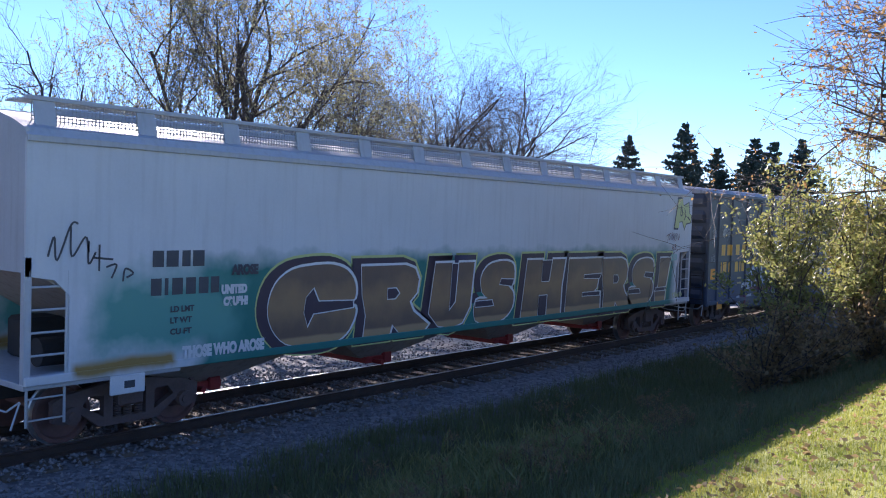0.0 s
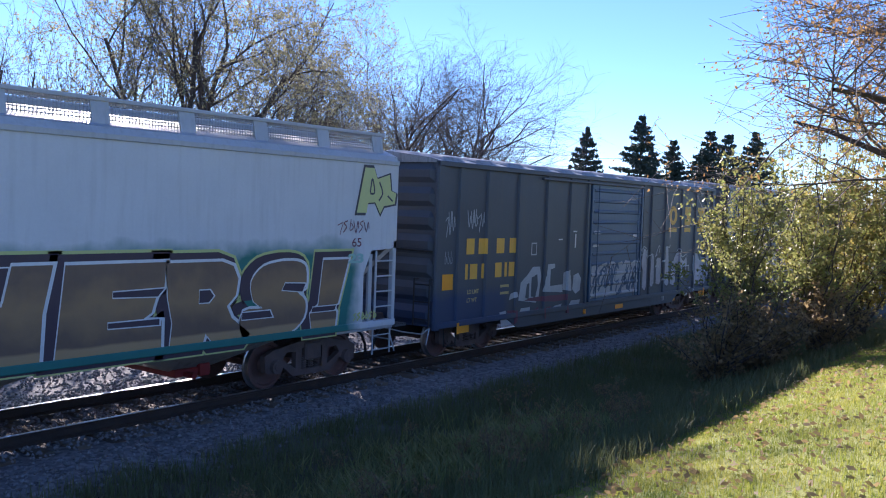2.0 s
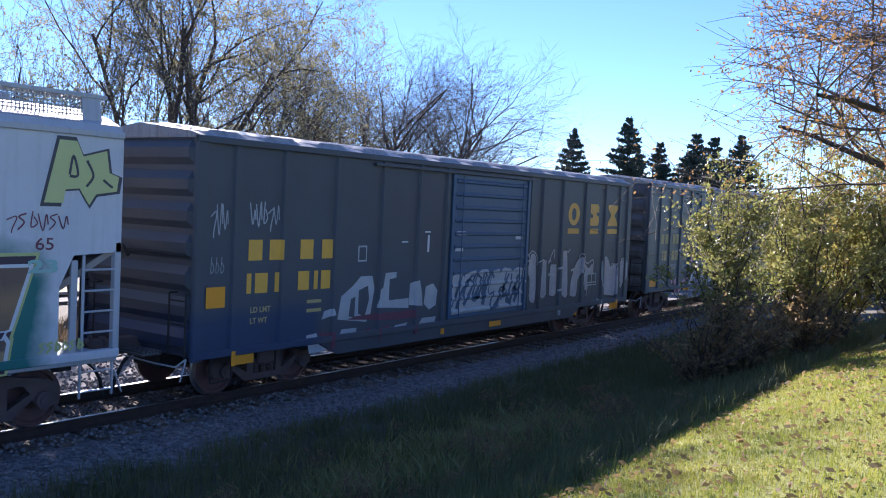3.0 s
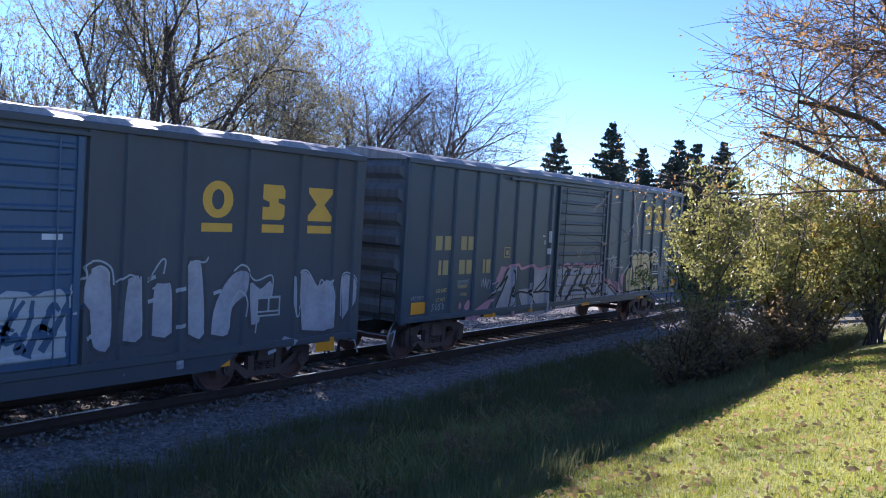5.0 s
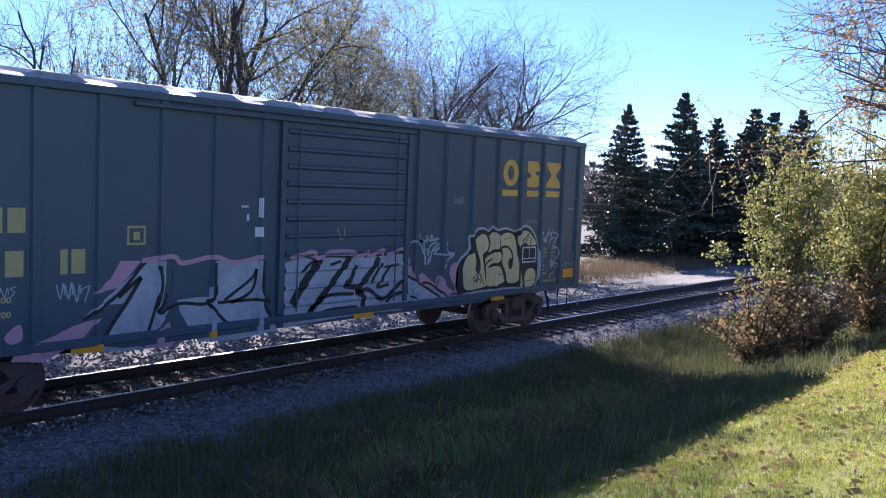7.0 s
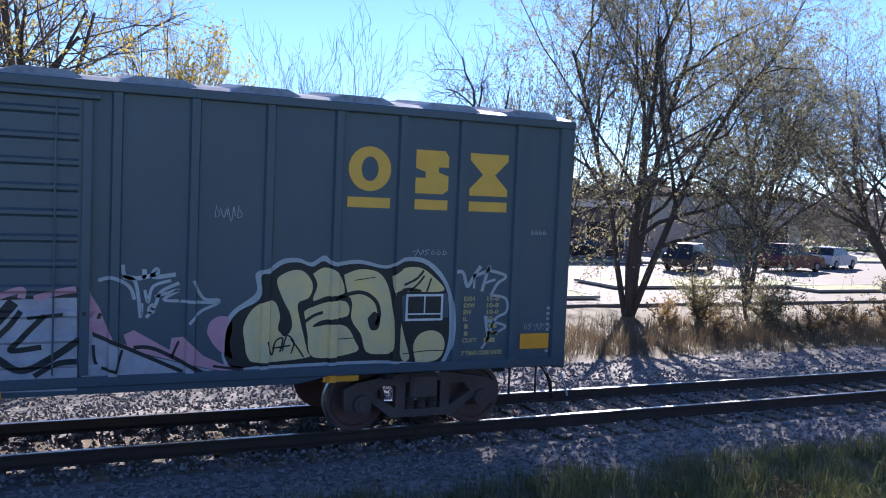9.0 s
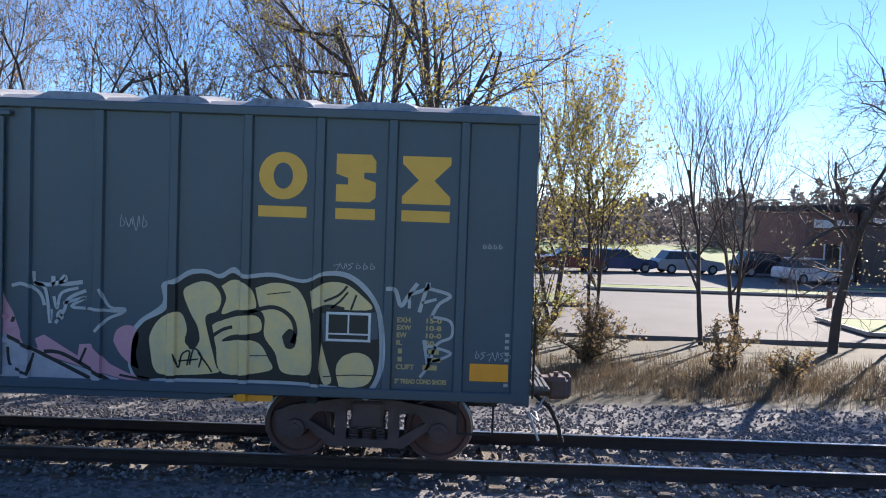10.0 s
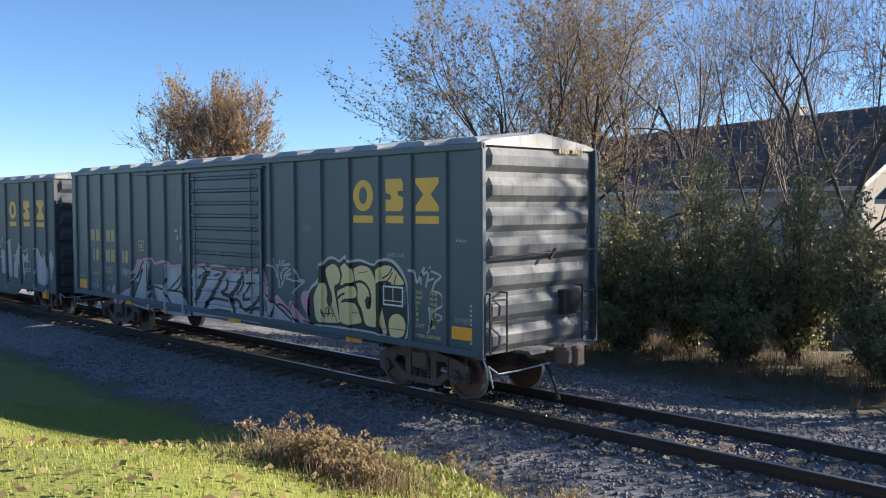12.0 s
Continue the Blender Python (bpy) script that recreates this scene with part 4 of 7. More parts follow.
def boxcar(label, u0, u1, ribs, door, z_sill, z_eave, paint, door_paint, end_paint, skirt, half_w=1.47, rib_half=0.045, rib_depth=0.05):
    uc = (u0 + u1) / 2
    car = thing("boxcar", pose(-SHIFT[0][1] + uc, YC, 0), label, "boxcar", "cars of the freight train")
    car["u0"] = uc
    o = uc
    zd0, zd1 = z_sill + 0.12, z_eave - 0.22
    bm = B()
    box(bm, u0 + 0.12 - o, -half_w, z_sill, u1 - 0.12 - o, half_w, z_eave)
    part("body", bm, M[paint], car)
    for s in (-1, 1):
        for k, r in enumerate(ribs):
            w = rib_half * (2.0 if k in (0, len(ribs) - 1) else 1)
            bm = B()
            y0, y1 = s * half_w, s * (half_w + rib_depth)
            loft(bm, [[(r - o - w - 0.02, y0, z), (r - o - w, y1, z), (r - o + w, y1, z), (r - o + w + 0.02, y0, z)] for z in (z_sill, z_eave - 0.1)])
            part("side_post", bm, M[paint], car)
        dm = B()
        box(dm, min(door) - o, min(s * half_w, s * (half_w + 0.03)), zd0, max(door) - o, max(s * half_w, s * (half_w + 0.03)), zd1)
        d = part("sliding_door", dm, M[door_paint], car, "corrugated sliding door")
        n = 11
        for i in range(n):
            z = zd0 + (zd1 - zd0) * (i + 0.5) / n
            rm = B()
            y0, y1 = s * (half_w + 0.028), s * (half_w + 0.06)
            loft(rm, [[(x, y0, z - 0.05), (x, y1, z - 0.02), (x, y1, z + 0.02), (x, y0, z + 0.05)] for x in (min(door) + 0.12 - o, max(door) - 0.12 - o)])
            part("corrugation", rm, M[door_paint], d)
        for x in (min(door) + 0.03, max(door) - 0.03):
            fm = B()
            box(fm, x - 0.05 - o, min(s * (half_w + 0.03), s * (half_w + 0.07)), zd0, x + 0.05 - o, max(s * (half_w + 0.03), s * (half_w + 0.07)), zd1, 0.006)
            part("door_frame", fm, M[door_paint], d)
        for x in (min(door) + 0.35, max(door) - 0.35):
            part("lock_rod", rod(B(), (x - o, s * (half_w + 0.075), zd0 + 0.02), (x - o, s * (half_w + 0.075), zd1 - 0.02), 0.012, 6), M[door_paint], d)
        tr = B()
        box(tr, min(door) - 2.6 - o, min(s * (half_w + 0.0), s * (half_w + 0.09)), zd1 + 0.01, max(door) + 0.1 - o, max(s * half_w, s * (half_w + 0.09)), zd1 + 0.07, 0.01)
        part("door_rail", tr, M[paint], car)
        # eave plate and side sill
        ev = B()
        box(ev, u0 - o, min(s * (half_w - 0.01), s * (half_w + 0.065)), z_eave - 0.11, u1 - o, max(s * (half_w - 0.01), s * (half_w + 0.065)), z_eave, 0.012)
        part("eave_plate", ev, M[paint], car)
        sl = B()
        box(sl, u0 + 0.05 - o, min(s * (half_w - 0.02), s * (half_w + 0.055)), z_sill - 0.02, u1 - 0.05 - o, max(s * (half_w - 0.02), s * (half_w + 0.055)), z_sill + 0.10, 0.012)
        part("side_sill", sl, M[paint], car)
        if skirt:
            sk = B()
            k0, k1, kz = skirt
            fmx = flat_mesh([[(k0, z_sill), (k0 + 0.5, kz), (k1 - 0.5, kz), (k1, z_sill)]])
            r = bmesh.ops.extrude_face_region(fmx, geom=fmx.faces[:])
            bmesh.ops.translate(fmx, vec=(0, 0, 0.05), verts=[v for v in r["geom"] if isinstance(v, bmesh.types.BMVert)])
            for v in fmx.verts:
                v.co = (v.co.x - o, s * (half_w - 0.03) + (v.co.z if s > 0 else -v.co.z), v.co.y)
            bmesh.ops.recalc_face_normals(fmx, faces=fmx.faces)
            sk.free()
            part("lower_sill", fmx, M[paint], car)
    # roof: ribbed sheets with raised seams
    rf = B()
    rs = [(-half_w - 0.03, z_eave), (-half_w + 0.25, z_eave + 0.07), (0, z_eave + 0.22), (half_w - 0.25, z_eave + 0.07), (half_w + 0.03, z_eave), (half_w, z_eave - 0.03), (-half_w, z_eave - 0.03)]
    loft(rf, [[(x, a, b) for a, b in rs] for x in (u0 + 0.05 - o, u1 - 0.05 - o)])
    roof = part("roof", rf, M["roof_box"], car, "weathered galvanised sheet roof")
    n = 13
    for i in range(n):
        c = u0 + (u1 - u0) * (i + 0.5) / n - o
        pm = B()
        w = (u1 - u0) / n * 0.36
        for s in (-1, 1):
            loft(pm, [[(c - k, s * (half_w - 0.03) * 1.0, z_eave + 0.005), (c - k * 0.8, s * (half_w - 0.12), z_eave + 0.075 + h), (c - k * 0.8, s * 0.12, z_eave + 0.215 + h), (c - k, s * 0.05, z_eave + 0.2)]
                      for k, h in ((w, 0.0), (w * 0.75, 0.035), (-w * 0.75, 0.035), (-w, 0.0))])
        part("roof_panel", pm, M["roof_box"], roof)
    # ends with deep horizontal corrugations
    for x, sgn in ((u0 + 0.12, -1), (u1 - 0.12, 1)):
        em = B()
        pts = [(0.0, z_sill)]
        n = 7
        h = (z_eave - z_sill) / n
        for i in range(n):
            z = z_sill + i * h
            pts += [(0.0, z + 0.08 * h), (0.075, z + 0.30 * h), (0.085, z + 0.62 * h), (0.0, z + 0.90 * h)]
        pts += [(0.0, z_eave)]
        sec = []
        for yy, f in ((-half_w + 0.02, 0.0), (-half_w + 0.12, 0.0), (-half_w + 0.22, 1.0), (half_w - 0.22, 1.0), (half_w - 0.12, 0.0), (half_w - 0.02, 0.0)):
            sec.append([(x - o - sgn * 0.02, yy, z_eave), (x - o - sgn * 0.02, yy, z_sill), *[(x - o + sgn * (0.015 + a * f), yy, b) for a, b in pts]])
        loft(em, sec)
        part("car_end", em, M[end_paint], car, "corrugated steel car end", smooth=False)
        gp = B()
        g = [(x - o, -half_w, z_eave - 0.02), (x - o, 0, z_eave + 0.19), (x - o, half_w, z_eave - 0.02)]
        loft(gp, [[(p[0] + d, p[1], p[2]) for p in g] for d in (-0.02, sgn * 0.05)] if sgn > 0 else [[(p[0] + d, p[1], p[2]) for p in g] for d in (0.02, -0.05)])
        part("roof_gable", gp, M[end_paint], car)
        for s in (-1, 1):
            cp = B()
            box(cp, min(x - o - sgn * 0.06, x - o + sgn * 0.12), s * half_w - 0.045, z_sill - 0.05, max(x - o - sgn * 0.06, x - o + sgn * 0.12), s * half_w + 0.045, z_eave, 0.01)
            part("corner_post", cp, M[paint], car)
            # end ladder
            lm = B()
            ya, yb = s * (half_w - 0.08), s * (half_w - 0.48)
            xx = x - o + sgn * 0.17
            za, zb = z_sill + 0.02, z_sill + 1.0
            for yy in (ya, yb):
                rod(lm, (xx, yy, za), (xx, yy, zb), 0.016, 6)
                rod(lm, (xx, yy, zb), (x - o, yy, zb), 0.014, 6)
            for j in range(3):
                z = za + 0.15 + j * 0.36
                rod(lm, (xx, ya, z), (xx, yb, z), 0.014, 6)
            part("end_ladder", lm, M["under"], car)
            st = B()
            xs = x - o - sgn * 0.3
            for d in (0, -sgn * 0.42):
                rod(st, (xs + d, s * (half_w - 0.02), z_sill), (xs + d, s * (half_w - 0.02), z_sill - 0.42), 0.014, 6)
            rod(st, (xs, s * (half_w - 0.02), z_sill - 0.42), (xs - sgn * 0.42, s * (half_w - 0.02), z_sill - 0.42), 0.014, 6)
            part("sill_step", st, M["under"], car)
        hb = B()
        rod(hb, (x - o + sgn * 0.16, -half_w + 0.05, z_sill + 1.58), (x - o + sgn * 0.16, half_w - 0.05, z_sill + 1.62), 0.018, 6)
        rod(hb, (x - o + sgn * 0.16, 0.1, z_sill + 1.5), (x - o + sgn * 0.16, 0.25, z_sill + 1.66), 0.03, 6)
        part("end_handrail", hb, M["under"], car)
        pf = B()
        box(pf, min(x - o + sgn * 0.09, x - o + sgn * 0.46), -0.75, z_sill - 0.01, max(x - o + sgn * 0.09, x - o + sgn * 0.46), 1.0, z_sill + 0.02)
        plat = part("crossover_platform", pf, M["end_b"], car, "slatted steel crossover platform")
        for j in range(6):
            xa = x - o + sgn * (0.10 + j * 0.06)
            part("slat", box(B(), min(xa, xa + sgn * 0.035), -0.75, z_sill + 0.021, max(xa, xa + sgn * 0.035), 1.0, z_sill + 0.05), M["end_b"], plat)
        if sgn > 0:
            for k in range(9):
                if k != 4:
                    mb = B()
                    box(mb, x - o + 0.10, 0.42 + k * 0.075, z_eave - 0.10, x - o + 0.104, 0.475 + k * 0.075, z_eave - 0.02)
                    part("marking_bar", mb, M["mark"], car, "plain bar of a small end marking")
            bw = B()
            box(bw, x - o + 0.06, 0.42, z_sill + 0.52, x - o + 0.22, 0.9, z_sill + 0.95, 0.02)
            part("brake_housing", bw, M["under"], car, "dark hand brake housing")
        coupler(car, x + sgn * 0.12, sgn)
    un = B()
    box(un, u0 + 0.3 - o, -0.35, z_sill - 0.32, u1 - 0.3 - o, 0.35, z_sill + 0.05)
    for k in range(9):
        xx = u0 + 2.6 + k * (u1 - u0 - 5.2) / 8 - o
        box(un, xx - 0.06, -half_w + 0.05, z_sill - 0.12, xx + 0.06, half_w - 0.05, z_sill + 0.02)
    part("underframe", un, M["under"], car)
    for t in (u0 + 1.95, u1 - 1.95):
        truck(car, t)
    MOVERS.append((car, uc))
    door_zs = [zd0 + (zd1 - zd0) * (i + 0.5) / 11 for i in range(11)]
    return car, ribs_profile(-half_w, ribs, rib_half, rib_depth, (min(door), max(door)), door_zs, 0.03)


def emblem(car, dr, u, z0, z1, w, layer=2):
    """Three plain yellow shapes, each with a bar below it: a ring, a stepped block and an hourglass."""
    zb = z0 + (z1 - z0) * 0.17
    zl = z0 + (z1 - z0) * 0.27
    zc, rz = (zl + z1) / 2, (z1 - zl) / 2
    a = u[0] + w / 2
    ring = [[(a + w / 2 * math.cos(t * math.pi / 12), zc + rz * math.sin(t * math.pi / 12)) for t in range(24)],
            [(a + w * 0.2 * math.cos(t * math.pi / 12), zc + rz * 0.55 * math.sin(t * math.pi / 12)) for t in range(24)]]
    on_side("emblem_ring", flat_mesh(ring), M["logo"], car, dr, layer, "plain yellow painted ring")
    q = [(0, 1), (0.12, 1), (0.88, 1), (1, 0.86), (1, 0.62), (0.7, 0.62), (0.7, 0.5), (1, 0.42), (1, 0.1), (0.85, 0), (0, 0), (0, 0.36), (0.3, 0.36), (0.3, 0.5), (0, 0.58)]
    ws = w * 0.82
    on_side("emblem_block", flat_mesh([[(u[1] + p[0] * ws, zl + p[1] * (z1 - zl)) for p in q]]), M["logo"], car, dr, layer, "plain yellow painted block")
    q = [(0, 1), (1, 1), (1, 0.84), (0.66, 0.5), (1, 0.16), (1, 0), (0, 0), (0, 0.16), (0.34, 0.5), (0, 0.84)]
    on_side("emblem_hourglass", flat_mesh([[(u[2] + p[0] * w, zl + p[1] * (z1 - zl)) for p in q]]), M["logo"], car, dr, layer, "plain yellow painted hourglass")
    for x, ww in zip(u, (w, ws, w)):
        on_side("emblem_bar", rects((x, z0, x + ww, zb)), M["logo"], car, dr, layer, "plain yellow painted bar")


def mark_bars(car, dr, spans, z0, z1, material, label="plain painted bar of a car marking"):
    for a, b in spans:
        on_side("marking_bar", rects((a, z0, b, z1)), M[material], car, dr, 2, label)


RIBS_B = [34.67, 35.48, 36.36, 37.27, 38.14, 39.08, 39.97, 40.86, 44.53, 45.38, 46.26, 47.12, 47.97, 48.82, 49.67, 50.40]
car_b, drape_b = boxcar("dark blue corrugated-door steel boxcar with graffiti, last of the train", 34.51, 50.53, RIBS_B, (41.2, 44.25), 0.93, 4.32,
                        "paint_b", "paint_b", "end_b", (38.0, 47.2, 0.83))
RIBS_A = [17.3, 18.0, 19.07, 20.37, 21.68, 22.85, 23.8, 27.3, 27.9, 28.96, 30.24, 31.46, 32.4, 32.99]
car_a, drape_a = boxcar("charcoal steel boxcar with a blue corrugated door and graffiti", 17.2, 33.15, RIBS_A, (23.95, 27.15), 0.78, 4.22,
                        "paint_a", "door_a", "paint_a", (20.0, 30.2, 0.52))


def hopper_car():
    u0, u1 = -3.78, 15.92
    o = (u0 + u1) / 2
    car = thing("hopper_car", pose(-SHIFT[0][1] + o, YC, 0), "light grey covered hopper car with sprayed green and brown lettering", "hopper car", "cars of the freight train")
    car["u0"] = o
    hw = 1.49
    zt = 4.10
    outline = [(-3.2, 1.05), (15.0, 1.05), (15.0, 2.0), (15.2, 2.42), (15.92, 2.46), (15.92, zt), (-3.78, zt), (-3.78, 2.36), (-3.4, 2.3), (-3.2, 2.1)]
    for s in (-1, 1):
        fm = flat_mesh([outline])
        r = bmesh.ops.extrude_face_region(fm, geom=fm.faces[:])
        bmesh.ops.translate(fm, vec=(0, 0, 0.04), verts=[v for v in r["geom"] if isinstance(v, bmesh.types.BMVert)])
        for v in fm.verts:
            v.co = (v.co.x - o, s * (hw - v.co.z), v.co.y)
        bmesh.ops.recalc_face_normals(fm, faces=fm.faces)
        part("side_sheet", fm, M["hopper"], car)
        sl = B()
        box(sl, -3.78 - o, min(s * (hw - 0.12), s * (hw + 0.03)), 0.98, 15.92 - o, max(s * (hw - 0.12), s * (hw + 0.03)), 1.10, 0.012)
        part("side_sill", sl, M["hopper"], car)
        ev = B()
        box(ev, -3.78 - o, min(s * (hw - 0.02), s * (hw + 0.035)), zt - 0.07, 15.92 - o, max(s * (hw - 0.02), s * (hw + 0.035)), zt + 0.02, 0.012)
        part("eave_plate", ev, M["hopper_plain"], car)
        for x in (-3.74, 15.88):
            pm = B()
            box(pm, x - 0.05 - o, min(s * (hw - 0.1), s * hw), 0.55 if False else 1.0, x + 0.05 - o, max(s * (hw - 0.1), s * hw), 2.6, 0.01)
            part("corner_post", pm, M["hopper_plain"], car)
    rf = B()
    rs = [(-hw, zt), (-hw + 0.08, zt + 0.11), (-1.12, zt + 0.22), (-0.6, zt + 0.36), (0, zt + 0.4), (0.6, zt + 0.36), (1.12, zt + 0.22), (hw - 0.08, zt + 0.11), (hw, zt), (hw - 0.06, zt - 0.05), (-hw + 0.06, zt - 0.05)]
    loft(rf, [[(x - o, a, b) for a, b in rs] for x in (u0, u1)])
    roof = part("roof", rf, M["hopper_plain"], car, smooth=False)
    for s in (-1, 1):
        n = 13
        for i in range(n + 1):
            u = u0 + 0.35 + (u1 - u0 - 0.7) * i / n
            sm = B()
            loft(sm, [[(u - o - 0.14, s * 1.28, zt + 0.16), (u - o + 0.14, s * 1.28, zt + 0.16), (u - o + 0.14, s * 1.2, zt + 0.5), (u - o - 0.14, s * 1.2, zt + 0.5)],
                      [(u - o - 0.14, s * 1.25, zt + 0.16), (u - o + 0.14, s * 1.25, zt + 0.16), (u - o + 0.14, s * 1.17, zt + 0.5), (u - o - 0.14, s * 1.17, zt + 0.5)]])
            part("walkway_bracket", sm, M["hopper_plain"], car)
        rail = B()
        box(rail, u0 - o + 0.1, s * 1.2 - 0.03, zt + 0.47, u1 - o - 0.1, s * 1.2 + 0.03, zt + 0.53, 0.008)
        part("walkway_edge", rail, M["hopper_plain"], car)
        V, F = [], []
        q = [(u0 - o + 0.2 + 0.055 * k, u0 - o + 0.212 + 0.055 * k, 0.2, 0.48) for k in range(int((u1 - u0 - 0.4) / 0.055))] + [(u0 - o + 0.2, u1 - o - 0.2, 0.22 + 0.05 * k, 0.236 + 0.05 * k) for k in range(5)]
        for a, b, za, zb in q:
            k = len(V)
            for y in (1.165, 1.175):
                V += [(a, s * y, zt + za), (b, s * y, zt + za), (b, s * y, zt + zb), (a, s * y, zt + zb)]
            F += [(k, k + 1, k + 2, k + 3), (k + 4, k + 5, k + 6, k + 7), (k, k + 1, k + 5, k + 4), (k + 2, k + 3, k + 7, k + 6), (k, k + 3, k + 7, k + 4), (k + 1, k + 2, k + 6, k + 5)]
        tagged(raw("walkway_mesh", V, F, M["hopper_plain"], car), "open steel mesh below the walkway edge", kind="stuff")
        gm = B()
        for k in range(9):
            y = s * (1.14 - k * 0.055)
            box(gm, u0 - o + 0.1, y - 0.012, zt + 0.47, u1 - o - 0.1, y + 0.012, zt + 0.5)
        k = u0 + 0.2
        while k < u1 - 0.2:
            box(gm, k - o - 0.012, min(s * 0.68, s * 1.18), zt + 0.475, k - o + 0.012, max(s * 0.68, s * 1.18), zt + 0.495)
            k += 0.1
        part("walkway_grating", gm, M["hopper_plain"], car, "open steel walkway grating")
    hm = B()
    box(hm, u0 + 1 - o, -0.35, zt + 0.36, u1 - 1 - o, 0.35, zt + 0.5, 0.04)
    part("roof_hatch", hm, M["hopper_plain"], car, "long trough hatch")
    for c in (-0.55, 3.5, 7.65, 11.8):
        bm = B()
        loft(bm, [[(c - o - a, -b, z), (c - o + a, -b, z), (c - o + a, b, z), (c - o - a, b, z)] for a, b, z in ((0.42, 0.62, 0.52), (1.75, 1.38, 1.06))])
        bay = part("hopper_bay", bm, M["hopper_low"], car, "sloped discharge hopper, grey with brown overspray")
        gt = B()
        box(gt, c - o - 0.36, -0.72, 0.42, c - o + 0.36, 0.72, 0.54, 0.015)
        for s in (-1, 1):
            rod(gt, (c - o - 0.15, s * 0.72, 0.46), (c - o - 0.15, s * 0.95, 0.46), 0.05, 8)
            box(gt, c - o + 0.1, s * 0.72 - 0.05, 0.40, c - o + 0.3, s * 0.72 + 0.05, 0.6, 0.01)
        part("outlet_gate", gt, M["red"], bay, "red outlet gate")
    for x, sgn in ((u0, -1), (u1, 1)):
        sm = B()
        a, b = x - o - sgn * 0.05, x - o - sgn * 2.4
        loft(sm, [[(a, y, 2.55), (a + sgn * 0.0, y, 2.45), (b, y, 1.02), (b - sgn * 0.1, y, 1.08)] for y in (-hw + 0.06, hw - 0.06)])
        part("slope_sheet", sm, M["hopper_low"], car, "sloped end sheet")
        eb = B()
        box(eb, min(x - o, x - o - sgn * 0.05), -hw + 0.04, 2.4, max(x - o, x - o - sgn * 0.05), hw - 0.04, zt + 0.1)
        part("end_sheet", eb, M["hopper_plain"], car)
        pl = B()
        box(pl, min(x - o, x - o - sgn * 2.3), -hw + 0.03, 0.92, max(x - o, x - o - sgn * 2.3), hw - 0.03, 1.0, 0.01)
        part("end_platform", pl, M["hopper_plain"], car)
        dk = B()
        box(dk, min(x - o - sgn * 0.9, x - o - sgn * 1.6), 0.3, 1.0, max(x - o - sgn * 0.9, x - o - sgn * 1.6), 0.9, 1.6, 0.05)
        rod(dk, (x - o - sgn * 1.4, -0.6, 1.25), (x - o - sgn * 0.6, -0.6, 1.25), 0.2, 14)
        part("brake_gear", dk, M["under"], car, "dark brake cylinder and reservoir")
        for s in (-1, 1):
            ua, ub = x - sgn * 0.06, x - sgn * 0.56
            ladder("side_ladder", car, ua, ub, s * (hw - 0.02), 0.98, 2.42, 5, M["hopper_plain"], 0.016)
            ladder("side_step", car, ua, ub, s * (hw - 0.05), 0.45, 1.0, 2, M["pale"], 0.013)
            vp = B()
            box(vp, min(x - o - sgn * 0.72, x - o - sgn * 0.62), s * (hw - 0.08) - 0.03, 1.0, max(x - o - sgn * 0.72, x - o - sgn * 0.62), s * (hw - 0.08) + 0.03, 2.35, 0.008)
            part("end_post", vp, M["hopper_plain"], car)
        coupler(car, x - sgn * 0.02, sgn)
        un = B()
        box(un, min(x - o, x - o - sgn * 3.2), -0.35, 0.62, max(x - o, x - o - sgn * 3.2), 0.35, 0.94)
        part("draft_sill", un, M["under"], car)
    for t in (u0 + 1.75, u1 - 1.75):
        truck(car, t)
    MOVERS.append((car, o))
    return car, (lambda u, z: -hw, [], [])


car_h, drape_h = hopper_car()


# ---- paint and markings on the cars ----
def scribble(u0, z0, u1, z1, n, seed, width=0.028):
    """A loose sprayed tag that cannot be read."""
    r = random.Random(seed)
    bm = B()
    w, h = u1 - u0, z1 - z0
    for i in range(n):
        c = u0 + w * (i + 0.5) / n
        d = w / n
        k = r.randrange(4)
        if k == 0:
            pts = [(c - d * 0.5, z1 - h * r.uniform(0, 0.2)), (c, z0 + h * r.uniform(0, 0.3)), (c + d * 0.3, z1 - h * r.uniform(0, 0.3)), (c + d * 0.5, z0 + h * 0.4)]
        elif k == 1:
            pts = [(c + d * 0.4, z1 - h * 0.1), (c - d * 0.3, z1 - h * 0.25), (c + d * 0.2, z0 + h * 0.5), (c - d * 0.4, z0 + h * 0.15)]
        elif k == 2:
            pts = [(c, z1), (c - d * 0.15, z0 + h * 0.3), (c + d * 0.45, z0 + h * 0.45), (c + d * 0.1, z0 + h * 0.75)]
        else:
            pts = [(c - d * 0.45, z0 + h * 0.6), (c + d * 0.5, z0 + h * 0.75), (c + d * 0.1, z0 + h * 0.2), (c + d * 0.05, z0)]
        stroke(bm, pts, width * r.uniform(0.8, 1.2), 5)
    return bm


def jagged(u0, u1, z0, z1, n, seed, slant=0.25):
    """The outline of a sprayed letter block: flat foot, stepped top."""
    r = random.Random(seed)
    top = []
    for i in range(n):
        a = u0 + (u1 - u0) * i / n
        b = u0 + (u1 - u0) * (i + 1) / n
        h = z1 - r.uniform(0, 0.10)
        top += [(a + 0.02, h - 0.05), (a + (b - a) * 0.3, h), (a + (b - a) * 0.8, h + r.uniform(-0.03, 0.04)), (b - 0.01, h - 0.09)]
    return [[(u0 - slant, z0), *top, (u1, z0 + 0.02)]]


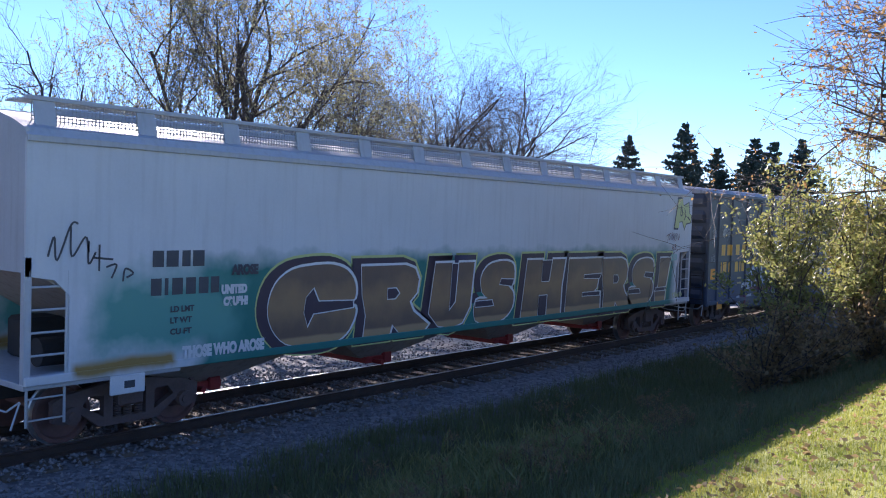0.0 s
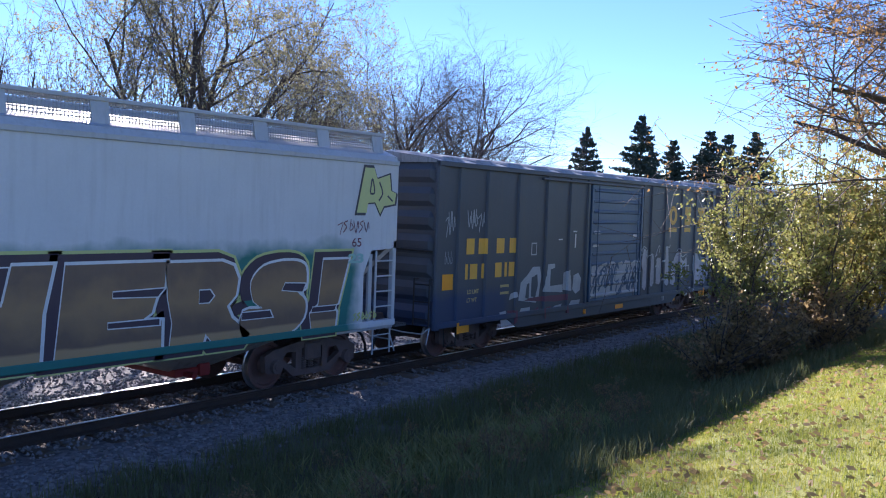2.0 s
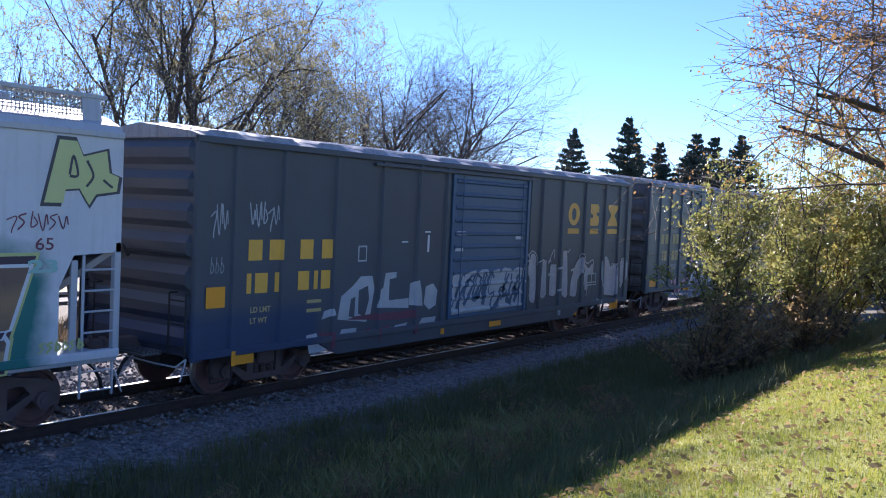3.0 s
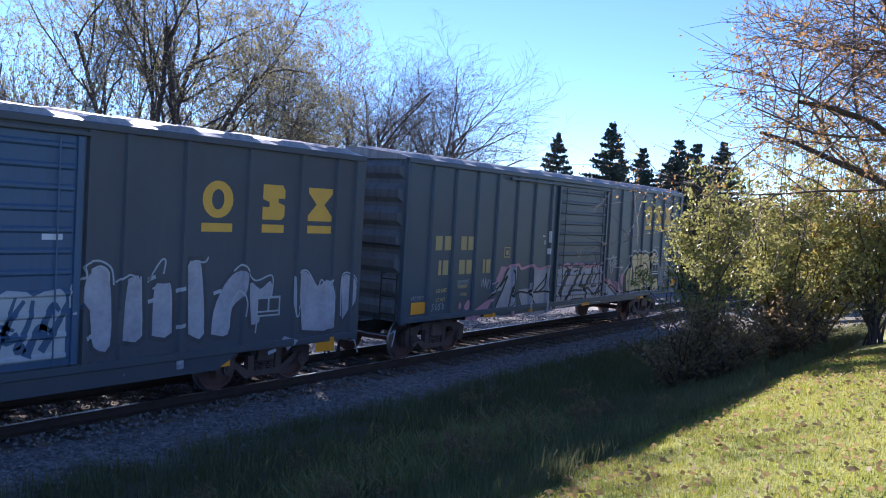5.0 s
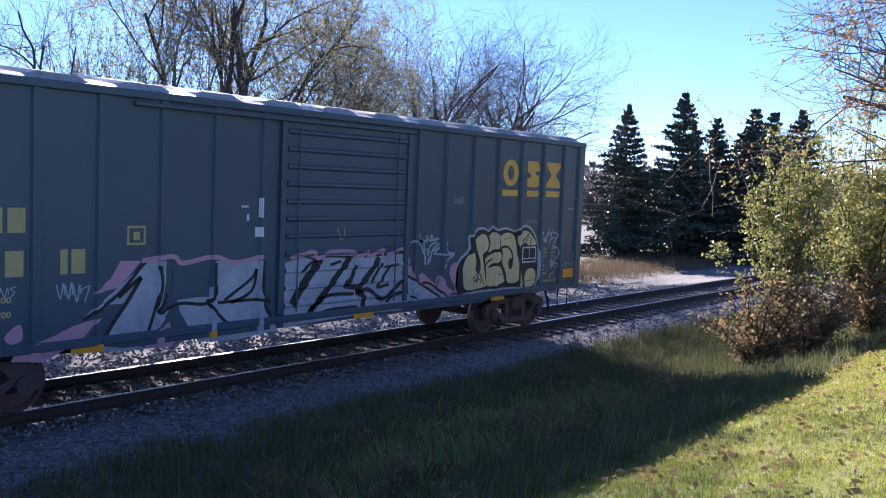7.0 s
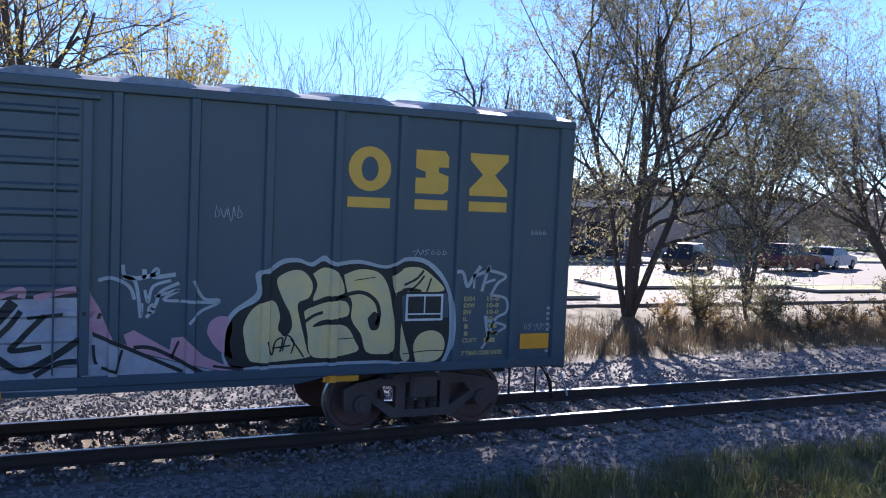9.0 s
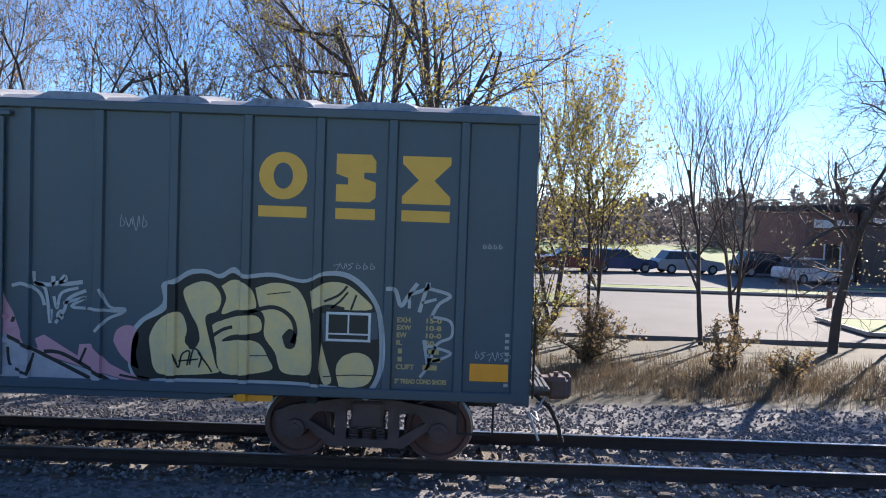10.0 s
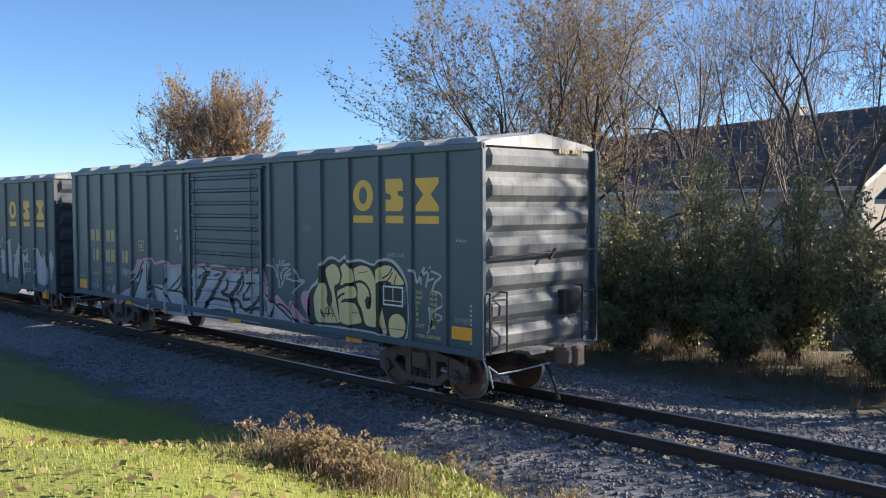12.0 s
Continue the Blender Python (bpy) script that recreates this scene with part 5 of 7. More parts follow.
def cuts(car, dr, u0, u1, z0, z1, n, seed, width, slant, material, layer, label=""):
    """Slanted tapering strokes that break a sprayed block into shapes."""
    r = random.Random(seed)
    for i in range(n):
        u = u0 + (u1 - u0) * (i + r.uniform(0.2, 0.8)) / n
        h = r.uniform(0.45, 1.0) * (z1 - z0)
        zb = z0 + r.uniform(0, (z1 - z0) - h + 0.001)
        k = slant * h * r.uniform(0.6, 1.4)
        pts = [(u - k * 0.5, zb), (u + r.uniform(-0.08, 0.08), zb + h * 0.5), (u + k * 0.5, zb + h)]
        if r.random() < 0.5:
            pts.append((u + k * 0.5 + r.uniform(0.08, 0.25), zb + h - r.uniform(0.02, 0.1)))
        elif r.random() < 0.5:
            pts.insert(0, (u - k * 0.5 + r.uniform(0.1, 0.3), zb + r.uniform(0.0, 0.08)))
        bm = B()
        stroke(bm, pts, width * r.uniform(0.5, 1.6), 5, True)
        on_side("graffiti_line", bm, M[material], car, dr, layer, label)


def mark_each(car, dr, rs, material):
    for q in rs:
        on_side("marking_bar", rects(q), M[material], car, dr, 3, "plain bar of unreadable small writing")


def plate(car, dr, u0, z0, u1, z1, name="reflector"):
    on_side(name, rects((u0, z0, u1, z1)), M["yellow"], car, dr, 5, "yellow reflective plate")


def paint_b():
    c, d = car_b, drape_b
    emblem(c, d, (47.25, 48.16, 48.94), 3.03, 3.80, 0.57)
    mark_bars(c, d, [(35.65, 35.90), (35.99, 36.24), (36.64, 36.87), (36.93, 37.15)], 2.42, 2.73, "mark")
    mark_bars(c, d, [(35.80, 35.90), (35.96, 36.17), (36.60, 36.84), (36.90, 37.13), (37.60, 37.70), (37.75, 37.94)], 1.88, 2.20, "mark")
    for txt, u, z, w, h in (("LD LMT", 35.77, 1.50, 0.40, 0.085), ("LT WT", 35.77, 1.30, 0.36, 0.085), ("158300", 36.62, 1.56, 0.36, 0.08), ("61700", 36.68, 1.38, 0.30, 0.08)):
        on_side("lettering", letters(txt, u, z, u + w, z + h, 0.004), M["mark"], c, d, 2, "small yellow stencil lettering")
    for txt, u, z, w in (("EXH", 48.93, 1.83, 0.16), ("15-0", 49.28, 1.83, 0.18), ("EXW", 48.93, 1.74, 0.17), ("10-8", 49.28, 1.74, 0.18), ("EW", 48.93, 1.65, 0.12), ("10-0", 49.28, 1.65, 0.18),
                         ("IL", 48.93, 1.56, 0.07), ("50-6", 49.28, 1.56, 0.18), ("CUFT", 48.93, 1.27, 0.22)):
        on_side("lettering", letters(txt, u, z, u + w, z + 0.062, 0.003), M["mark"], c, d, 2, "small yellow stencil lettering")
    mark_each(c, d, ((48.95, 1.46, 49.0, 1.52), (49.3, 1.46, 49.44, 1.52), (48.95, 1.365, 49.0, 1.42), (49.3, 1.365, 49.46, 1.42), (49.25, 1.27, 49.42, 1.33)), "mark")
    on_side("lettering", letters('2" TREAD COND SHOES', 48.92, 1.10, 49.54, 1.16, 0.003), M["mark"], c, d, 2, "small yellow stencil lettering")
    mark_each(c, d, [(50.22, 1.1 + k * 0.075, 50.27, 1.14 + k * 0.075) for k in range(9)], "pale")
    for p in ((49.81, 1.16, 50.27, 1.37), (34.86, 1.08, 35.36, 1.33), (47.01, 0.83, 47.48, 0.92), (44.7, 0.83, 45.18, 0.92), (42.9, 0.83, 43.4, 0.92), (39.9, 0.83, 40.4, 0.92), (37.75, 0.83, 38.2, 0.93)):
        plate(c, d, *p)
    # silver and pink piece: the letters before the door
    on_side("graffiti_edge", flat_mesh([[(36.98, 0.83), (37.06, 0.97), (37.46, 1.07), (37.79, 1.2), (38.17, 1.28), (37.93, 1.03), (37.42, 0.78)]]), M["pink"], c, d, 1, "pink sprayed edge")
    on_side("graffiti_edge", flat_mesh([[(38.04, 1.6), (38.31, 1.79), (38.45, 2.02), (38.77, 2.01), (38.43, 1.66)]]), M["pink"], c, d, 1, "pink sprayed edge")
    on_side("graffiti_edge", flat_mesh([[(38.7, 0.78), (38.91, 0.97), (39.24, 1.12), (39.28, 0.76)]]), M["pink"], c, d, 1, "pink sprayed edge")
    on_side("graffiti_fill", flat_mesh([[(38.12, 0.82), (38.31, 1.13), (38.52, 1.44), (38.27, 1.44), (37.93, 1.3), (38.36, 1.62), (38.74, 1.92), (38.88, 2), (39.17, 1.99), (39.11, 1.62), (39.04, 1.27), (39.23, 1.3), (38.96, 0.97), (38.8, 0.77)]]), M["silver"], c, d, 2, "silver sprayed letters")
    on_side("graffiti_fill", flat_mesh([[(39.4, 1.24), (39.35, 1.42), (39.74, 1.44), (39.96, 1.61), (39.97, 1.96), (40.86, 1.93), (40.91, 1.41), (40.89, 1.22), (41.22, 0.8), (40.39, 0.73), (39.71, 0.78)]]), M["silver"], c, d, 2, "silver sprayed letters")
    on_side("graffiti_line", strokes([[(37.93, 1.27), (38.42, 1.57), (38.77, 1.94), (38.93, 2.06)]], 0.05), M["black"], c, d, 3, "black sprayed line")
    on_side("graffiti_line", strokes([[(38.12, 0.82), (38.33, 1.16), (38.54, 1.44), (38.7, 1.68), (38.74, 1.77), (38.42, 1.53)]], 0.06), M["black"], c, d, 3, "black sprayed line")
    on_side("graffiti_line", strokes([[(39.04, 1.93), (39.07, 1.62), (38.96, 1.23), (38.81, 0.81)]], 0.05), M["black"], c, d, 3, "black sprayed line")
    on_side("graffiti_line", strokes([[(39.19, 1.52), (39.04, 1.27), (39.4, 1.37), (39.87, 1.34), (40.04, 1.61)]], 0.05), M["black"], c, d, 3, "black sprayed line")
    on_side("graffiti_gap", flat_mesh([[(39.26, 1.47), (39.27, 1.87), (39.9, 1.84), (39.89, 1.43)]]), M["paint_b"], c, d, 3, "")
    on_side("graffiti_line", strokes([[(39.97, 1.93), (39.96, 1.42), (39.87, 1.34), (40.32, 0.93)]], 0.05), M["black"], c, d, 4, "black sprayed line")
    on_side("graffiti_line", strokes([[(40.17, 1.36), (40.67, 1.66), (40.76, 1.8), (40.68, 1.47), (40.3, 1.31)]], 0.05), M["black"], c, d, 4, "black sprayed line")
    on_side("graffiti_line", strokes([[(40.05, 1.33), (40.82, 1.32), (40.96, 1.21), (41.19, 0.83)]], 0.05), M["black"], c, d, 4, "black sprayed line")
    on_side("graffiti_line", strokes([[(40.89, 1.92), (40.88, 1.46), (41.06, 1.25)]], 0.06), M["black"], c, d, 4, "black sprayed line")
    on_side("graffiti_edge", strokes([[(38.77, 2.01), (39.26, 2.05), (39.43, 1.95), (39.96, 2.02), (40.34, 1.92), (40.86, 1.99)]], 0.07), M["pink"], c, d, 4, "pink sprayed edge")
    # the letters on the door
    on_side("graffiti_fill", flat_mesh([[(41.32, 1.88), (41.65, 1.94), (42.18, 1.97), (42.75, 1.95), (43.56, 1.92), (44.14, 1.92), (44.16, 0.88), (43.16, 0.9), (41.66, 0.85), (41.32, 0.82)]]), M["silver"], c, d, 1, "silver sprayed letters on the door")
    on_side("graffiti_line", strokes([[(42.09, 1.92), (41.88, 1.69), (41.65, 1.42), (41.48, 1.18)]], 0.16), M["black"], c, d, 2, "black sprayed line")
    on_side("graffiti_line", strokes([[(42.78, 1.91), (42.56, 1.69), (42.25, 1.38), (41.92, 1.08), (41.83, 0.93)]], 0.12), M["black"], c, d, 2, "black sprayed line")
    on_side("graffiti_line", strokes([[(42.91, 1.77), (42.82, 1.54), (42.66, 1.43), (42.95, 1.38)]], 0.09), M["black"], c, d, 2, "black sprayed line")
    on_side("graffiti_line", strokes([[(43.51, 1.88), (43.29, 1.62), (42.98, 1.33), (43.12, 1.21), (43.12, 0.9)]], 0.12), M["black"], c, d, 2, "black sprayed line")
    on_side("graffiti_line", strokes([[(43.58, 1.78), (43.46, 1.61), (43.29, 1.44)]], 0.06), M["black"], c, d, 2, "black sprayed line")
    on_side("graffiti_line", strokes([[(43.82, 1.73), (43.57, 1.46), (43.49, 1.35), (43.79, 1.38)]], 0.06), M["black"], c, d, 2, "black sprayed line")
    on_side("graffiti_line", strokes([[(42.96, 1.29), (43.26, 1.32), (43.58, 1.13), (43.9, 1.26), (44.18, 1.46)]], 0.08), M["black"], c, d, 2, "black sprayed line")
    on_side("graffiti_line", strokes([[(41.89, 1.08), (42.25, 1.28), (42.89, 1.27)]], 0.06), M["black"], c, d, 2, "black sprayed line")
    on_side("graffiti_line", strokes([[(42.01, 0.98), (42.37, 1.04), (42.99, 1.04)]], 0.05), M["black"], c, d, 2, "black sprayed line")
    on_side("graffiti_line", strokes([[(41.65, 1.7), (41.88, 1.85), (42.06, 1.89)]], 0.05), M["black"], c, d, 2, "black sprayed line")
    on_side("graffiti_line", strokes([[(42.31, 1.8), (42.56, 1.85)]], 0.05), M["black"], c, d, 2, "black sprayed line")
    on_side("graffiti_line", strokes([[(43.64, 1.7), (44, 1.74)]], 0.04), M["black"], c, d, 2, "black sprayed line")
    on_side("graffiti_line", strokes([[(43.72, 1.06), (43.94, 1.19), (44.15, 1.21)]], 0.06), M["black"], c, d, 2, "black sprayed line")
    on_side("graffiti_line", strokes([[(41.65, 1.99), (42, 1.9), (42.24, 1.94), (42.88, 1.91), (43.49, 1.92), (44.15, 1.95)]], 0.035), M["black"], c, d, 2, "black sprayed line")
    on_side("graffiti_edge", strokes([[(41.43, 1.96), (41.65, 1.99), (41.91, 2.03), (42.03, 1.92), (42.27, 2.02)]], 0.075), M["pink"], c, d, 3, "pink sprayed edge")
    on_side("graffiti_edge", strokes([[(42.27, 2.02), (42.56, 2.02), (42.81, 2), (42.93, 1.94)]], 0.075), M["pink"], c, d, 3, "pink sprayed edge")
    on_side("graffiti_edge", strokes([[(42.85, 1.92), (43.04, 1.92), (43.21, 1.98), (43.22, 1.88)]], 0.075), M["pink"], c, d, 3, "pink sprayed edge")
    on_side("graffiti_edge", strokes([[(43.25, 1.89), (43.46, 1.98), (43.59, 2.01), (43.58, 1.92)]], 0.075), M["pink"], c, d, 3, "pink sprayed edge")
    on_side("graffiti_edge", strokes([[(43.71, 1.91), (43.93, 1.98), (44.13, 2.02)]], 0.075), M["pink"], c, d, 3, "pink sprayed edge")
    # its tail behind the door
    on_side("graffiti_fill", flat_mesh([[(44.18, 1.9), (44.27, 1.89), (44.33, 1.49), (44.79, 1.27), (45.65, 1.04), (45.48, 0.93), (44.2, 0.95)]]), M["silver"], c, d, 1, "silver sprayed letters")
    on_side("graffiti_edge", flat_mesh([[(44.18, 2.04), (44.25, 2.05), (44.3, 1.93), (44.38, 1.8), (44.44, 1.63), (44.53, 1.42), (44.68, 1.37), (44.64, 1.49), (44.75, 1.54), (45.15, 1.3), (45.17, 1.44), (45.3, 1.45), (45.53, 1.22), (45.76, 1.11), (46.03, 1.06), (46.01, 0.98), (45.65, 1.05), (45.13, 1.19), (44.67, 1.33), (44.47, 1.43), (44.28, 1.48), (44.19, 1.57)]]), M["pink"], c, d, 2, "pink sprayed edge")
    on_side("graffiti_line", strokes([[(44.2, 1.9), (44.23, 1.68), (44.31, 1.56), (44.39, 1.74)]], 0.04), M["black"], c, d, 3, "black sprayed line")
    on_side("graffiti_line", strokes([[(44.22, 1.55), (44.67, 1.34), (45.3, 1.04)]], 0.045), M["black"], c, d, 3, "black sprayed line")
    on_side("graffiti_line", strokes([[(44.75, 1.34), (45, 1.31), (45.54, 1.01)]], 0.045), M["black"], c, d, 3, "black sprayed line")
    on_side("graffiti_line", strokes([[(44.32, 1.38), (44.36, 1.16), (44.56, 1.07)]], 0.035), M["black"], c, d, 3, "black sprayed line")
    on_side("graffiti_line", strokes([[(44.63, 1.32), (44.56, 1.05)]], 0.03), M["black"], c, d, 3, "black sprayed line")
    on_side("graffiti_line", strokes([[(45.17, 1.21), (45.25, 1.4)]], 0.03), M["black"], c, d, 3, "black sprayed line")
    on_side("graffiti_line", strokes([[(45.65, 1.09), (46.01, 1.03)]], 0.03), M["black"], c, d, 3, "black sprayed line")
    on_side("graffiti_fill", blob([(45.57, 1.49), (45.6, 1.61), (45.7, 1.68), (45.81, 1.67), (45.87, 1.56), (45.84, 1.34), (45.87, 1.17), (45.67, 1.32)]), M["pink"], c, d, 2, "pink sprayed ball")
    # pale yellow bubble piece
    on_side("graffiti_halo", blob([(45.75, 1.2), (45.76, 1.55), (45.87, 1.75), (46.14, 1.96), (46.13, 2.19), (46.29, 2.26), (46.46, 2.37), (46.66, 2.38), (46.81, 2.33), (46.98, 2.42), (47.12, 2.34), (47.44, 2.37), (47.81, 2.3), (48.04, 2.4), (48.31, 2.4), (48.54, 2.26), (48.71, 2.02), (48.79, 1.69), (48.79, 1.28), (48.66, 0.97), (48.58, 0.88), (48.38, 0.98), (47.69, 1.04), (46.27, 1.03), (45.87, 1.01)]), M["pale"], c, d, 1, "pale sprayed halo")
    on_side("graffiti_outline", blob([(45.78, 1.2), (45.8, 1.52), (45.93, 1.73), (46.19, 1.89), (46.2, 2.17), (46.3, 2.2), (46.47, 2.31), (46.66, 2.33), (46.83, 2.28), (46.97, 2.35), (47.12, 2.29), (47.44, 2.32), (47.81, 2.26), (48.04, 2.35), (48.3, 2.34), (48.5, 2.21), (48.66, 2), (48.72, 1.68), (48.72, 1.27), (48.6, 1.01), (48.38, 1.02), (47.68, 1.08), (46.27, 1.07), (45.9, 1.05)]), M["black"], c, d, 2, "black sprayed outline")
    on_side("graffiti_fill", blob([(46.02, 1.35), (46, 1.56), (46.1, 1.76), (46.27, 1.86), (46.38, 1.84), (46.44, 1.67), (46.42, 1.51), (46.5, 1.45), (46.59, 1.52), (46.57, 1.69), (46.47, 1.88), (46.39, 2.1), (46.47, 2.19), (46.63, 2.24), (46.76, 2.19), (46.84, 2.05), (46.8, 1.9), (46.66, 1.82), (46.7, 1.59), (46.79, 1.25), (46.79, 1.15), (46.2, 1.11), (46.06, 1.18)]), M["cream"], c, d, 3, "pale yellow sprayed fill")
    on_side("graffiti_fill", blob([(46.84, 2.19), (46.98, 2.27), (47.14, 2.22), (47.23, 2.09), (47.24, 1.93), (47.02, 1.91), (46.85, 1.86), (46.9, 2.05)]), M["cream"], c, d, 3, "pale yellow sprayed fill")
    on_side("graffiti_fill", blob([(46.74, 1.72), (46.82, 1.77), (47.09, 1.85), (47.29, 1.83), (47.3, 1.66), (46.97, 1.61), (46.86, 1.53), (47.1, 1.56), (47.3, 1.52), (47.41, 1.35), (47.43, 1.2), (46.88, 1.15), (46.79, 1.46)]), M["cream"], c, d, 3, "pale yellow sprayed fill")
    on_side("graffiti_fill", blob([(47.24, 2.18), (47.45, 2.25), (47.68, 2.22), (47.81, 2.09), (47.89, 1.85), (47.93, 1.51), (47.92, 1.2), (47.77, 1.16), (47.57, 1.2), (47.49, 1.42), (47.36, 1.61), (47.36, 1.82), (47.3, 1.93)]), M["cream"], c, d, 3, "pale yellow sprayed fill")
    on_side("graffiti_fill", blob([(47.89, 2.16), (48.07, 2.27), (48.29, 2.27), (48.48, 2.15), (48.62, 1.97), (48.08, 1.96), (47.94, 1.92)]), M["cream"], c, d, 3, "pale yellow sprayed fill")
    on_side("graffiti_fill", blob([(48.04, 1.55), (48.11, 1.31), (48.17, 1.1), (48.08, 1.06), (48.02, 1.24)]), M["cream"], c, d, 3, "pale yellow sprayed fill")
    on_side("graffiti_fill", blob([(48.26, 1.04), (48.22, 1.25), (48.3, 1.4), (48.47, 1.45), (48.62, 1.39), (48.67, 1.24), (48.6, 1.08), (48.42, 1.03)]), M["cream"], c, d, 3, "pale yellow sprayed fill")
    on_side("graffiti_line", strokes([[(47.13, 1.88), (47.45, 1.96), (47.66, 1.86), (47.73, 1.68), (47.69, 1.54)]], 0.05), M["black"], c, d, 4, "black sprayed line")
    on_side("graffiti_line", strokes([[(46.82, 1.79), (47.07, 1.89), (47.29, 1.89), (47.33, 1.82)]], 0.045), M["black"], c, d, 4, "black sprayed line")
    on_side("graffiti_line", strokes([[(46.73, 1.58), (46.86, 1.67), (46.98, 1.71)]], 0.04), M["black"], c, d, 4, "black sprayed line")
    on_side("graffiti_line", strokes([[(47.94, 1.93), (48.11, 1.99), (48.3, 1.96)]], 0.05), M["black"], c, d, 4, "black sprayed line")
    on_side("graffiti_line", strokes([[(48.06, 2.05), (48.23, 2.13), (48.33, 2.24)]], 0.03), M["black"], c, d, 4, "black sprayed line")
    on_side("graffiti_line", strokes([[(48.14, 1.97), (48.25, 2.06), (48.34, 2.17)]], 0.025), M["black"], c, d, 4, "black sprayed line")
    on_side("graffiti_line", strokes([[(48.44, 2.14), (48.38, 1.96)]], 0.025), M["black"], c, d, 4, "black sprayed line")
    on_side("graffiti_line", strokes([[(48.15, 1.56), (48.37, 1.59), (48.65, 1.5)]], 0.06), M["black"], c, d, 4, "black sprayed line")
    on_side("graffiti_line", strokes([[(48.07, 1.15), (48.38, 1.18), (48.66, 1.18)]], 0.012), M["black"], c, d, 4, "black sprayed line")
    on_side("graffiti_line", strokes([[(47.38, 2.11), (47.66, 2.15)]], 0.012), M["black"], c, d, 4, "black sprayed line")
    on_side("graffiti_line", strokes([[(47.19, 1.37), (47.4, 1.38)]], 0.012), M["black"], c, d, 4, "black sprayed line")
    on_side("graffiti_line", blob([(47.57, 1.62), (47.66, 1.71), (47.74, 1.63), (47.72, 1.49), (47.62, 1.48)]), M["black"], c, d, 4, "black sprayed dot")
    on_side("graffiti_line", blob([(46.42, 1.57), (46.48, 1.65), (46.59, 1.58), (46.56, 1.46), (46.48, 1.43)]), M["black"], c, d, 4, "black sprayed dot")
    on_side("graffiti_gap", flat_mesh([[(48.03, 1.91), (48.69, 1.94), (48.71, 1.62), (48.06, 1.57)]]), M["paint_b"], c, d, 4, "")
    on_side("graffiti_tag", strokes([[(46.29, 1.37), (46.35, 1.2), (46.39, 1.36), (46.48, 1.4), (46.45, 1.23)]], 0.02), M["black"], c, d, 5, "thin black tag")
    on_side("graffiti_tag", strokes([[(46.48, 1.24), (46.53, 1.43), (46.62, 1.35), (46.59, 1.21)]], 0.02), M["black"], c, d, 5, "thin black tag")
    on_side("graffiti_tag", strokes([[(46.35, 1.28), (46.58, 1.31)]], 0.02), M["black"], c, d, 5, "thin black tag")
    on_side("graffiti_tag", strokes([[(46.58, 1.39), (46.69, 1.25), (46.75, 1.16)]], 0.02), M["black"], c, d, 5, "thin black tag")
    # white tags
    on_side("graffiti_tag", strokes([[(44.36, 2.11), (44.51, 2.14), (44.69, 2.04), (44.75, 1.89)]], 0.04), M["pale"], c, d, 3, "white sprayed tag")
    on_side("graffiti_tag", strokes([[(44.62, 2.29), (44.64, 2.16), (44.76, 2.08), (44.82, 1.68)]], 0.04), M["pale"], c, d, 3, "white sprayed tag")
    on_side("graffiti_tag", strokes([[(44.62, 2.15), (44.83, 2.14), (44.85, 2.24)]], 0.05), M["pale"], c, d, 3, "white sprayed tag")
    on_side("graffiti_tag", strokes([[(44.83, 2.14), (44.99, 2.19), (44.98, 2.24), (44.95, 2.15), (45.2, 2.18)]], 0.05), M["pale"], c, d, 3, "white sprayed tag")
    on_side("graffiti_tag", strokes([[(44.88, 1.68), (44.98, 1.83), (45.04, 1.98), (45.24, 2.08)]], 0.04), M["pale"], c, d, 3, "white sprayed tag")
    on_side("graffiti_tag", strokes([[(44.86, 2), (44.9, 1.86), (44.95, 2.04), (45.15, 2.11)]], 0.035), M["pale"], c, d, 3, "white sprayed tag")
    on_side("graffiti_tag", strokes([[(44.97, 1.92), (45.24, 2), (45.07, 1.89), (45.26, 1.87)]], 0.035), M["pale"], c, d, 3, "white sprayed tag")
    on_side("graffiti_tag", strokes([[(45.4, 2.11), (45.52, 1.9), (45.69, 1.88), (45.7, 1.84)]], 0.035), M["pale"], c, d, 3, "white sprayed tag")
    on_side("graffiti_tag", strokes([[(45.24, 1.87), (45.54, 1.85), (45.69, 1.84), (45.5, 1.75), (45.36, 1.6)]], 0.035), M["pale"], c, d, 3, "white sprayed tag")
    on_side("graffiti_tag", strokes([[(48.79, 2.23), (48.9, 2.21), (48.97, 2.03), (49.06, 2.16), (49.16, 2.3)]], 0.05), M["pale"], c, d, 3, "white sprayed tag")
    on_side("graffiti_tag", strokes([[(49.05, 2.16), (49.27, 2.24), (49.28, 2.29), (49.19, 1.96)]], 0.045), M["pale"], c, d, 3, "white sprayed tag")
    on_side("graffiti_tag", strokes([[(49.07, 2.19), (49.07, 2)]], 0.035), M["pale"], c, d, 3, "white sprayed tag")
    on_side("graffiti_tag", strokes([[(49.22, 2.07), (49.39, 2.12)]], 0.035), M["pale"], c, d, 3, "white sprayed tag")
    on_side("graffiti_tag", strokes([[(49.27, 2.25), (49.55, 2.17), (49.42, 2.06), (49.33, 1.9)]], 0.04), M["pale"], c, d, 3, "white sprayed tag")
    on_side("graffiti_tag", strokes([[(49.33, 1.91), (49.56, 1.86), (49.58, 1.68), (49.41, 1.58), (49.31, 1.32), (49.22, 1.18)]], 0.035), M["pale"], c, d, 3, "white sprayed tag")
    on_side("graffiti_tag", strokes([[(49.26, 1.63), (49.32, 1.3)]], 0.05), M["pale"], c, d, 3, "white sprayed tag")
